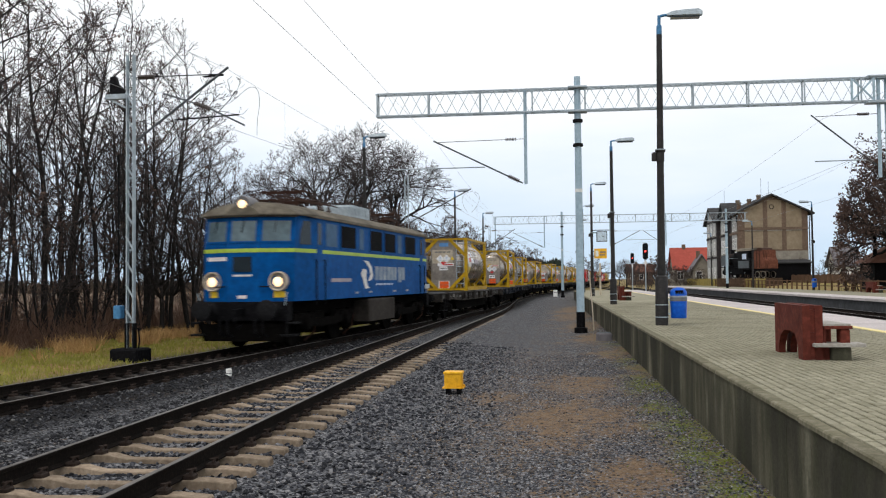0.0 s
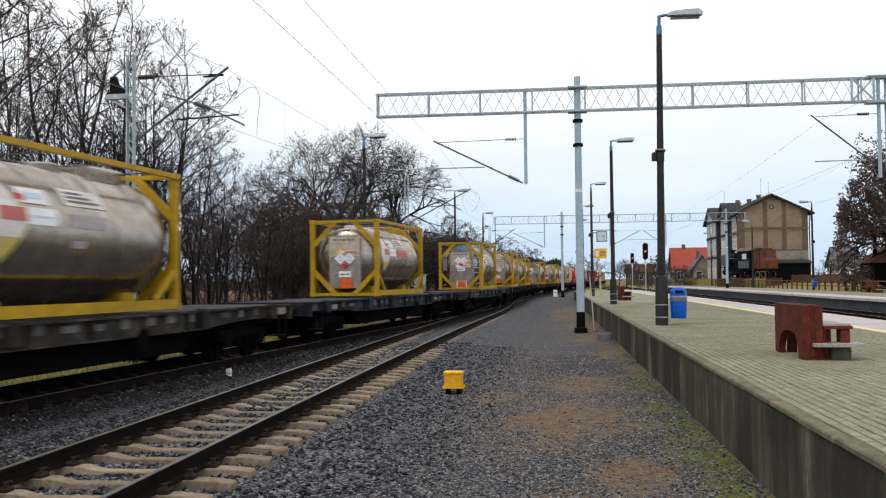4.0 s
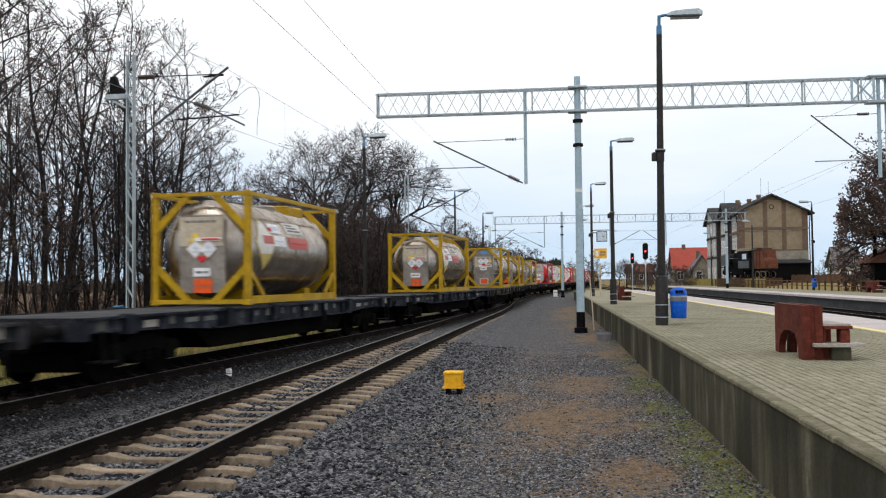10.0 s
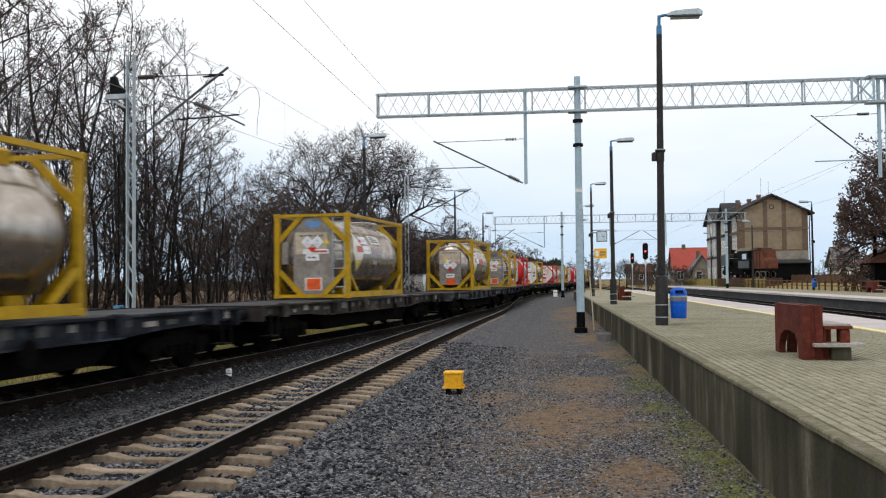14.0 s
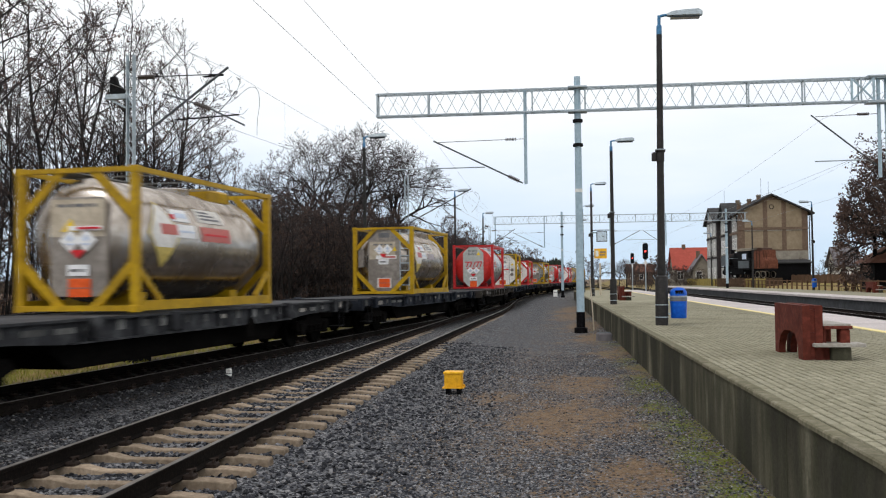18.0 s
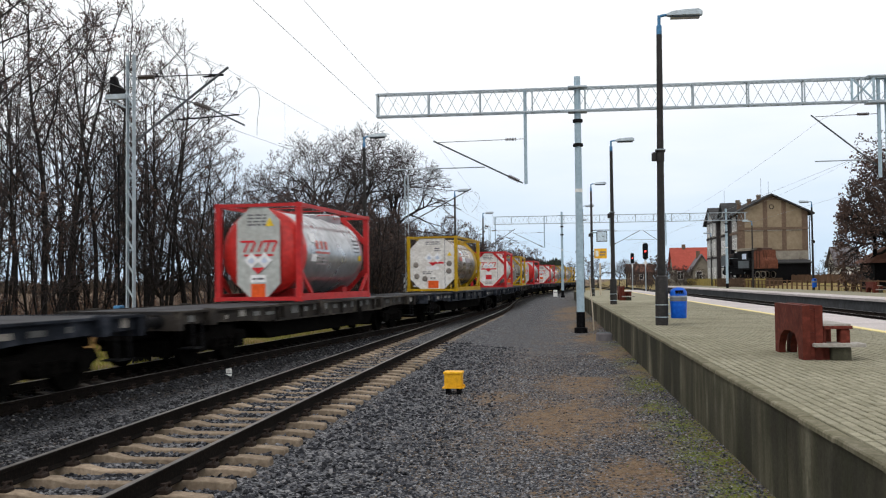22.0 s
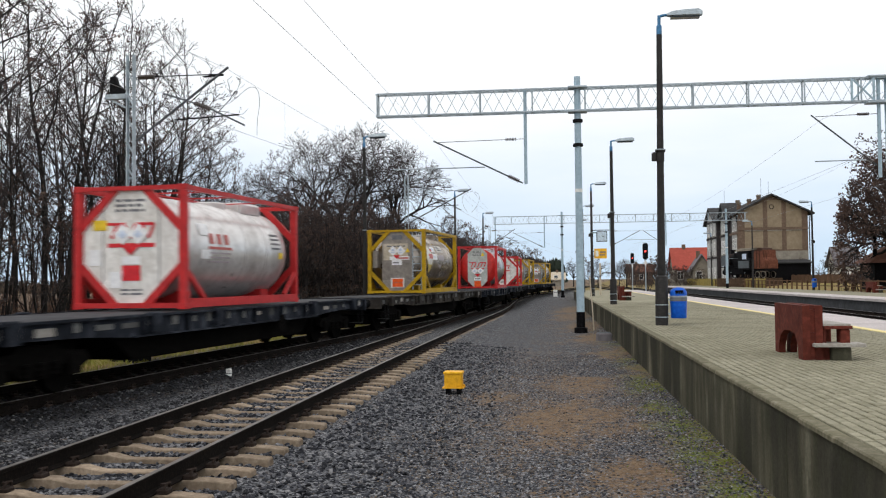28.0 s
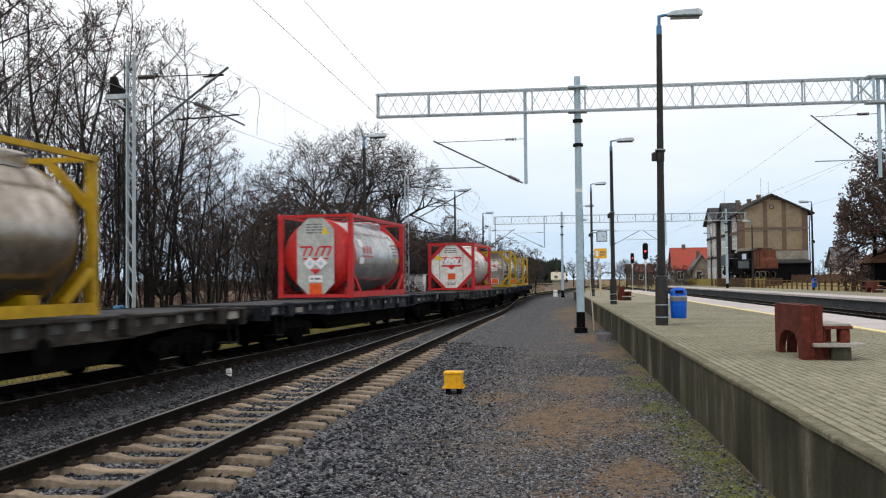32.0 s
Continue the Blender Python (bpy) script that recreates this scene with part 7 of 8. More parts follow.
grass("grass", "short green winter grass beside the track", 26000, tufts(-17.6, -11.9, 10, 42, 0.4, -0.40), 0.05, 0.15, M["grass_green"], 1)
grass("dry_grass", "tall straw-coloured withered grass", 17000, tufts(-18.6, -14.9, 12, 44, 0.55, 0.02), 0.15, 0.50, M["grass_dry"], 2, 0.9)
grass("grass", "low green weeds at the foot of the platform wall", 5200, lambda r: tuple(plat(1.97 - abs(r.gauss(0, 0.35)), r.choice((9.2, 10.4, 12.0, 14.5, 17.5)) + r.gauss(0, 0.6))[:2]), 0.015, 0.055, M["moss"], 3, 1.6)

# ---------- station building and what stands behind the far platform ----------
GZ = 0.42


def wall_window(parent, x, y, z, w, h, face, mat_wall):
    """A sash window set in a wall that faces -x or -y."""
    def bx(b, u0, u1, z0, z1, d0, d1):
        return b.box(x - d1, x - d0, u0, u1, z0, z1) if face == "x" else b.box(u0, u1, y - d1, y - d0, z0, z1)
    c = y if face == "x" else x
    g = part("window", bx(Build(), c - w / 2, c + w / 2, z, z + h, 0.004, 0.02), M["glass"], parent)
    fr = Build()
    for u0, u1, z0, z1 in ((c - w / 2 - 0.12, c - w / 2, z - 0.1, z + h + 0.12), (c + w / 2, c + w / 2 + 0.12, z - 0.1, z + h + 0.12), (c - w / 2, c + w / 2, z + h, z + h + 0.12), (c - w / 2, c + w / 2, z - 0.1, z), (c - 0.04, c + 0.04, z, z + h), (c - w / 2, c + w / 2, z + h * 0.62, z + h * 0.62 + 0.07)):
        bx(fr, u0, u1, z0, z1, 0.0, 0.06)
    part("window_frame", fr, M["white"], g)
    part("sill", bx(Build(), c - w / 2 - 0.2, c + w / 2 + 0.2, z - 0.22, z - 0.1, 0.0, 0.14), M["facade"], g)
    return g


def station_building():
    t = thing("station_building", "three-storey old station building with brown gable and chimneys", "building", PLAT, kind="structure")
    x0, x1, y0, y1 = 24.9, 34.0, 130.0, 154.0
    xm, ze, zr = 29.2, 10.5, 12.75
    body = Build().prism([(x0, GZ - 1), (x1, GZ - 1), (x1, ze), (xm, zr), (x0, ze)], "y", y0, y1)
    w = part("wall", body, M["brickwork"], t, "brown brick walls")
    # plaster fields of the gable between brick pilasters
    for a, b, zt0, zt1 in ((25.75, 28.15, 11.05, 12.0), (28.75, 30.6, 12.25, 12.2), (31.2, 33.2, 11.95, 11.0)):
        part("plaster_field", Build().prism([(a, 8.45), (b, 8.45), (b, zt1 - 0.1), (a, zt0 - 0.1)], "y", y0 - 0.03, y0 + 0.05), M["plaster"], w, "ochre plaster field")
        part("plaster_field", Build().box(a, b, y0 - 0.03, y0 + 0.05, 5.45, 7.95), M["plaster"], w, "ochre plaster field")
        part("drip_moulding", Build().box(a - 0.05, b + 0.05, y0 - 0.10, y0 + 0.02, 7.96, 8.08), M["facade"], w)
    part("cornice", Build().box(x0 - 0.05, x1 + 0.05, y0 - 0.08, y0, 8.12, 8.38), M["brickwork"], w)
    part("plinth_band", Build().box(x0 + 3.6, x1 - 0.05, y0 - 0.12, y0, 3.9, 5.25), M["facade"], w, "grey plaster band")
    part("vent", Build().lathe([(0.32, 0), (0.32, -0.08), (0.25, -0.09), (0.24, -0.02), (0.02, -0.01)], "y", (29.3, y0, 11.2), 14), M["black"], w)
    for s, xa, xb in ((0, x0 - 0.75, xm), (1, xm, x1 + 0.75)):
        za, zb = (ze - 0.40, zr + 0.02) if s == 0 else (zr + 0.02, ze - 0.40)
        part("roof_slope", Build().prism([(xa, za), (xb, zb), (xb, zb + 0.22), (xa, za + 0.22)], "y", y0 - 0.7, y1 + 0.5), M["roof_tar"], t, "dark felted roof slope")
    for y in (y0 - 0.62,):
        for xa in (x0 - 0.3, x1 + 0.3):
            part("eave_bracket", Build().beam((xa, y + 0.1, ze - 0.3), (xa, y + 0.1, ze - 1.3), 0.14, 0.14), M["black"], t)
    for x, y, h in ((28.4, 133.5, 1.5), (30.5, 132.0, 0.8), (32.2, 133.0, 0.7), (26.8, 140.0, 2.6), (26.2, 146.5, 2.6), (26.6, 149.0, 2.9), (26.2, 136.0, 2.0), (27.5, 152.0, 2.8), (27.2, 134.0, 1.6)):
        zz = ze + (zr - ze) * (1 - abs(x - xm) / 4.6)
        h *= 0.55
        ch = part("chimney", Build().box(x - 0.25, x + 0.25, y - 0.25, y + 0.25, zz - 0.5, zz + h, c=0.03), M["brickwork"], t)
        part("chimney_cap", Build().box(x - 0.31, x + 0.31, y - 0.31, y + 0.31, zz + h - 0.2, zz + h - 0.08), M["facade"], ch)
    for x, y, h in ((28.2, 131.0, 3.2), (29.3, 131.5, 2.8), (26.0, 146.0, 3.0)):
        part("aerial", Build().tube([(x, y, ze + 1.5), (x, y, ze + 1.5 + h)], 0.03, 5), M["galv"], t)
    # long side with its windows and two gabled bays
    part("long_side_plaster", Build().box(x0 - 0.04, x0 + 0.02, y0 + 0.9, y0 + 4.3, 1.0, ze - 0.4), M["side_plaster"], w, "pale plaster of the long side")
    # the shadowed gaps between the bays are painted as dark wall
    part("long_side_brick", Build().box(x0 - 0.03, x0 + 0.02, y0 + 4.3, y1 - 0.2, 1.0, ze - 0.4), M["dark_shade_brick"], w, "brick between the bays with shade put into its colour")
    for z in (1.4, 5.2, 8.15):
        for y in (131.6, 133.3):
            wall_window(t, x0 - 0.04, y, z, 0.95, 1.75, "x", M["facade"])
    for y, wd, out in ((136.4, 5.4, 0.25), (144.0, 8.6, 0.55)):
        h = wd / 2
        bay = part("gabled_bay", Build().prism([(y, GZ - 1), (y + wd, GZ - 1), (y + wd, 10.3), (y + h, 12.3), (y, 10.3)], "x", x0 - out, x0 - 0.04), M["side_plaster"], t, "projecting bay with a gable")
        # flank coloured dark for the shade on the bay's side
        part("bay_flank", Build().box(x0 - out, x0 - 0.04, y - 0.5, y - 0.004, GZ - 1, 10.3), M["dark_shade_brick"], bay, "brick flank with shade put into its colour")
        for s in (0, 1):
            a, b = (y - 0.7, y + h) if s == 0 else (y + h, y + wd + 0.7)
            za, zb = (9.85, 12.35) if s == 0 else (12.35, 9.85)
            part("bay_roof", Build().prism([(a, za), (b, zb), (b, zb + 0.2), (a, za + 0.2)], "x", x0 - out - 0.5, x0 + 2.0), M["roof_tar"], bay)
        for z in (1.4, 5.2, 8.15):
            for k in (0.2, 0.5, 0.8):
                wall_window(t, x0 - out, y + k * wd, z, 0.9, 1.75, "x", M["facade"])
        for z in (4.6, 7.6):
            part("string_course", Build().box(x0 - out - 0.08, x0 - 0.04, y - 0.08, y + wd + 0.08, z, z + 0.28), M["dark_shade_brick"], bay)
    part("string_course", Build().box(x0 - 0.12, x0, y0, y1, 4.6, 4.9), M["brickwork"], w)
    part("string_course", Build().box(x0 - 0.12, x0, y0, y1, 7.6, 7.9), M["brickwork"], w)
    part("drain_pipe", Build().tube([(x1 + 0.15, y0 - 0.15, GZ), (x1 + 0.15, y0 - 0.15, ze - 0.4), (x1 + 0.5, y0 - 0.2, ze - 0.2)], 0.07, 6), M["steel_dark"], t)
    return t


station_building()


def shed():
    t = thing("shed", "low dark timber shed built against the station", "shed", PLAT, kind="structure")
    part("wall", Build().box(28.6, 33.4, 127.2, 129.9, GZ - 0.5, 3.55), M["black"], t)
    part("roof", Build().prism([(126.8, 3.5), (130.0, 3.95), (130.0, 4.1), (126.8, 3.65)], "x", 28.3, 33.7), M["roof_tar"], t)
    part("plank_stack", Build().box(29.0, 33.0, 126.2, 127.0, GZ, GZ + 0.45), M["facade"], t)


shed()


def old_engine():
    """A withdrawn steam engine: boiler, smoke deflectors, cab and tender on an earth bank."""
    t = thing("steam_locomotive", "withdrawn black steam locomotive with a rusty tender", "locomotive", PLAT @ pose(24.3, 121.0, 1.62, 0, 0, 206) @ Matrix.Diagonal((0.92, 0.92, 0.92, 1)))
    bl = part("boiler", Build().lathe([(0.3, -2.62), (0.74, -2.52), (0.84, -2.36), (0.86, -2.3), (0.86, -0.7), (0.9, -0.68), (0.9, 0.3)], "y", (0, 0, 2.6), 24), M["steel_dark"], t, smooth=True)
    for y in (-1.9, -1.2, -0.66):
        part("boiler_band", Build().lathe([(0.87, y - 0.04), (0.885, y - 0.03), (0.885, y + 0.03), (0.87, y + 0.04)], "y", (0, 0, 2.6), 24, False), M["rust_dark"], bl)
    part("smokebox_door", Build().lathe([(0.62, -2.56), (0.6, -2.62), (0.3, -2.70), (0.02, -2.72)], "y", (0, 0, 2.6), 20), M["black"], bl, smooth=True)
    part("handrail", Build().tube([(0.93, -2.3, 2.75), (0.95, 0.2, 2.75)], 0.03, 6), M["galv"], bl)
    part("smoke_stack", Build().lathe([(0.30, 3.35), (0.24, 3.45), (0.23, 3.75), (0.30, 3.95), (0.25, 4.0)], "z", (0, -2.1, 0), 14), M["black"], t, smooth=True)
    part("steam_dome", Build().lathe([(0.40, 3.3), (0.36, 3.6), (0.25, 3.78), (0.02, 3.83)], "z", (0, -1.0, 0), 14), M["black"], t, smooth=True)
    for s in (-1, 1):
        part("smoke_deflector", Build().prism([(-2.65, 1.75), (-1.65, 1.75), (-1.65, 3.2), (-2.3, 3.2), (-2.65, 2.8)], "x", s * 1.26, s * 1.30), M["tube_grey"], t, "weathered grey smoke deflector")
        part("cylinder", Build().lathe([(0.1, -2.5), (0.33, -2.46), (0.33, -1.7), (0.1, -1.66)], "y", (s * 1.05, 0, 0.85), 14), M["steel_dark"], t, smooth=True)
        part("piston_rod", Build().tube([(s * 1.02, -1.7, 0.82), (s * 0.92, 0.5, 0.72)], 0.05, 6), M["galv"], t)
        part("lantern", Build().lathe([(0.14, 0), (0.15, -0.12), (0.10, -0.14), (0.02, -0.12)], "y", (s * 0.8, -2.6, 1.72), 12), M["label_pale"], t, smooth=True)
    part("cylinder_block", Build().box(-1.05, 1.05, -2.55, -1.45, 0.45, 1.75, c=0.08), M["black"], t)
    part("firebox", Build().prism([(-0.95, 1.2), (0.95, 1.2), (1.08, 2.2), (0.85, 3.35), (0.4, 3.6), (-0.4, 3.6), (-0.85, 3.35), (-1.08, 2.2)], "y", -1.3, 0.3), M["black"], t, "black firebox and boiler cladding")
    part("valve_gear_casing", Build().box(-1.12, 1.12, -1.5, 0.4, 0.55, 1.47, c=0.05), M["black"], t)
    part("running_board", Build().box(-1.28, 1.28, -2.7, 0.3, 1.48, 1.56), M["black"], t)
    cab = part("cab", Build().prism([(-0.5, 1.2), (2.1, 1.2), (2.1, 2.5), (1.75, 2.7), (1.75, 3.4), (2.1, 3.5), (2.1, 3.74), (-0.5, 3.74)], "x", -1.35, 1.35), M["steel_dark"], t, "black cab with a pale side window")
    part("cab_roof", Build().prism([(-1.5, 3.68), (-1.1, 3.95), (-0.5, 4.08), (0.5, 4.08), (1.1, 3.95), (1.5, 3.68), (1.4, 3.66), (-1.4, 3.66)], "y", -0.8, 2.4), M["loco_roof"], cab)
    part("cab_window", Build().box(1.34, 1.375, 0.55, 1.45, 2.55, 3.3), M["label_pale"], cab, "pale boarded window")
    part("window_frame", Build().box(1.35, 1.385, 0.47, 0.55, 2.47, 3.38).box(1.35, 1.385, 1.45, 1.53, 2.47, 3.38).box(1.35, 1.385, 0.55, 1.45, 2.47, 2.55).box(1.35, 1.385, 0.55, 1.45, 3.3, 3.38), M["black"], cab)
    part("front_window", Build().box(0.93, 1.25, -0.53, -0.49, 2.8, 3.4), M["label_pale"], cab)
    part("cab_panel", Build().box(1.34, 1.375, -0.35, 1.9, 1.35, 2.35), M["tube_grey"], cab, "dull grey lower cab side")
    part("plinth", Build().box(-1.6, 1.6, -3.0, 5.0, -1.5, -0.004), M["litter"], t, "earth bank under the wheels")
    td = part("tender", Build().prism([(2.5, 1.25), (4.75, 1.25), (4.75, 2.3), (4.45, 2.75), (4.3, 3.72), (2.5, 3.72)], "x", -1.1, 1.1), M["rust"], t, "heavily rusted tender")
    for y in (2.6, 3.2, 3.8):
        part("tender_rib", Build().box(1.1, 1.15, y, y + 0.07, 1.3, 3.68), M["rust_dark"], td)
    part("coping", Build().box(1.08, 1.17, 2.48, 4.34, 3.62, 3.78), M["rust_dark"], td)
    part("ladder", Build().tube([(1.0, 4.78, 1.2), (1.0, 4.5, 3.6)], 0.03, 5).tube([(0.6, 4.78, 1.2), (0.6, 4.5, 3.6)], 0.03, 5), M["rust_dark"], td)
    part("coal_bunker", Build().prism([(2.7, 3.7), (4.2, 3.7), (3.9, 3.98), (3.4, 4.05), (3.0, 3.95)], "x", -0.85, 0.85), M["rust_dark"], td)
    # the boiler and all it carries reach well ahead of the cab
    for ob in t.children_recursive:
        for v in ob.data.vertices:
            if v.co.y < -0.5:
                v.co.y = -0.5 + (v.co.y + 0.5) * 1.75
    part("frame", Build().box(-0.9, 0.9, -4.3, 4.8, 0.95, 1.25), M["black"], t)
    for s in (-0.78, 0.78):
        for y, r in ((-3.4, 0.40), (-1.9, 0.68), (-0.5, 0.68), (0.65, 0.68), (1.8, 0.42), (2.95, 0.46), (4.2, 0.46)):
            wh = part("wheel", Build().lathe([(r * 0.82, -0.06), (r, -0.06), (r, 0.06), (r * 0.82, 0.06), (r * 0.82, -0.06)], "x", (s, y, r), 20, False).lathe([(0.12, -0.07), (0.12, 0.07)], "x", (s, y, r), 10), M["black"], t)
            if y > 2.5:
                part("tyre", Build().lathe([(r * 0.86, -0.066), (r * 1.0, -0.067), (r * 1.0, 0.067), (r * 0.86, 0.066)], "x", (s, y, r), 20, False), M["facade"], wh, "pale painted tyre")
            for k in range(8):
                a = k * math.pi / 4
                part("spoke", Build().beam((s, y + 0.1 * math.cos(a), r + 0.1 * math.sin(a)), (s, y + 0.84 * r * math.cos(a), r + 0.84 * r * math.sin(a)), 0.05, 0.07), M["black"], wh)


old_engine()


def fence():
    t = thing("plank_fence", "weathered brown plank fence behind the far platform", "fence", PLAT, kind="structure")
    r = random.Random(3)
    for k in range(150):
        y = 46.0 + k * 0.62
        part("plank", Build().box(31.0, 31.04, y, y + 0.58, 0.7, 1.95 + r.uniform(-0.05, 0.08)), M["fence_wood"], t)
    g = thing("post_fence", "low fence of dark posts and rails", "fence", PLAT, kind="structure")
    for k in range(48):
        y = 50.0 + k * 1.9
        part("post", Build().box(23.3, 23.42, y, y + 0.12, GZ - 0.2, GZ + 1.0), M["fence_wood"], g)
    for z in (0.45, 0.88):
        part("rail", Build().box(23.33, 23.39, 50.0, 140.0, GZ + z, GZ + z + 0.07), M["fence_wood"], g)
    h = thing("plank_fence", "yellowish board fence beside the far platform", "fence", PLAT, kind="structure")
    for k in range(120):
        y = 108.0 + k * 0.7
        part("plank", Build().box(23.5, 23.54, y, y + 0.6, GZ - 0.1, GZ + 1.15 + r.uniform(-0.06, 0.06)), M["fence_yellow"], h)


fence()


def house(label, x, y, w, d, ze, zr, wall, roof, ridge="x"):
    t = thing("house", label, "house", PLAT @ pose(x, y, GZ), kind="structure")
    part("wall", (Build().prism([(0, -1), (d, -1), (d, ze), (d / 2, zr), (0, ze)], "x", 0, w) if ridge == "x" else Build().prism([(0, -1), (w, -1), (w, ze), (w / 2, zr), (0, ze)], "y", 0, d)), wall, t)
    n = d if ridge == "x" else w
    for s in (0, 1):
        a, b = (-0.5, n / 2) if s == 0 else (n / 2, n + 0.5)
        k = (zr - ze) / (n / 2) * 0.5
        za, zb = (ze - k, zr) if s == 0 else (zr, ze - k)
        part("roof_slope", Build().prism([(a, za + 0.02), (b, zb + 0.02), (b, zb + 0.24), (a, za + 0.24)], ridge, -0.4, (w if ridge == "x" else d) + 0.4), roof, t)
    part("chimney", Build().box(w * 0.3, w * 0.3 + 0.6, d * 0.45, d * 0.45 + 0.6, zr - 0.8, zr + 0.8), M["brickwork"], t)
    for k in range(max(2, int(w / 2.6))):
        u = 1.0 + k * 2.3
        if u < w - 0.8:
            wall_window(t, u, 0.0, 1.1, 0.9, 1.3, "y", wall)
    return t


house("house with a bright red tiled roof", 21.4, 170.0, 6.0, 7.0, 3.2, 6.6, M["facade"], M["roof_red"])
house("small grey house beside the station", 23.8, 164.5, 3.0, 4.0, 3.0, 5.2, M["facade"], M["roof_grey"], "y")
house("white house with a brown-grey roof", 42.2, 146.0, 3.4, 4.5, 3.2, 5.6, M["white"], M["roof_grey"])
house("pale distant house beyond the points", -0.4, 262.0, 3.4, 6.0, 1.4, 3.2, M["facade"], M["face_cream"])
house("brown distant house behind the tracks", 19.6, 250.0, 6.4, 8.0, 3.0, 5.0, M["brickwork"], M["roof_brown"])


def hut():
    t = thing("hut", "dark timber hut with a hipped brown roof", "hut", PLAT @ pose(25.4, 78.5, GZ + 0.30), kind="structure")
    part("wall", Build().box(0.3, 4.6, 0.3, 4.0, -0.8, 2.1), M["black"], t)
    b = Build().add([(-0.2, -0.2, 2.05), (5.1, -0.2, 2.05), (5.1, 4.5, 2.05), (-0.2, 4.5, 2.05), (2.0, 2.15, 3.6), (3.0, 2.15, 3.6)], [(3, 2, 1, 0), (0, 1, 5, 4), (1, 2, 5), (2, 3, 4, 5), (3, 0, 4)])
    part("roof", b, M["roof_brown"], t)
    part("flue", Build().tube([(0.6, 1.0, 2.2), (0.6, 1.0, 4.4)], 0.16, 10), M["black"], t)


hut()


def signal(px, py, lamp_z, scale):
    t = thing("railway_signal", "black railway signal showing one red light", "signal", PLAT @ pose(px, py, 0), group="signals beyond the platforms")
    part("pole", Build().tube([(0, 0, ZG), (0, 0, lamp_z + 1.1 * scale)], 0.08, 8), M["galv"], t)
    part("pole_stripe", Build().tube([(0, 0, lamp_z - 1.9 * scale), (0, 0, lamp_z - 1.2 * scale)], 0.11, 8), M["white"], t)
    hd = part("signal_head", Build().prism(oct_loop(0.36 * scale, lamp_z - 1.1 * scale, lamp_z + 1.1 * scale, 0.2 * scale), "y", -0.15, -0.05), M["black"], t)
    for k in (-0.7, -0.35, 0.0, 0.35, 0.7):
        z = lamp_z + k * scale
        lens = M["signal_red"] if k == 0 else M["glass"]
        part("lens", Build().lathe([(0.12 * scale, -0.16), (0.10 * scale, -0.19), (0.02, -0.2)], "y", (0, 0, z), 12), lens, hd, smooth=True)
        part("hood", Build().lathe([(0.15 * scale, -0.15), (0.15 * scale, -0.19), (0.14 * scale, -0.19), (0.14 * scale, -0.15)], "y", (0, 0, z), 12), M["black"], hd)
    if scale > 0.9:
        part("number_board", Build().box(-0.2, 0.2, -0.1, -0.06, lamp_z - 1.7, lamp_z - 1.35), M["white"], t)
    return t


signal(12.2, 127.0, 5.35, 1.0)
signal(12.2, 148.0, 4.9, 0.75)


def far_wood():
    """A dark conifer wood on the horizon."""
    r = random.Random(21)
    b = Build()
    for i in range(1500):
        px, py = r.uniform(-90, 3), r.uniform(330, 400)
        p = plat(px, py)
        h = r.uniform(7.5, 9.5) * (0.7 if px > 8 else 1.0)
        for k in range(3):
            z0, rr = h * (0.1 + 0.26 * k), h * (0.30 - 0.06 * k)
            n = 6
            o = len(b.v)
            for j in range(n):
                a = 6.283 * j / n + r.random()
                q = rr * r.uniform(0.7, 1.2)
                b.v.append((p.x + q * math.cos(a), p.y + q * math.sin(a), z0 + r.uniform(-0.4, 0.4)))
            b.v.append((p.x + r.uniform(-0.3, 0.3), p.y, z0 + h * 0.42))
            b.f += [(o + j, o + (j + 1) % n, o + n) for j in range(n)]
    return tagged(part("far_wood", b, M["conifer"]), "dark conifer wood on the horizon", "wood", kind="stuff")


far_wood()

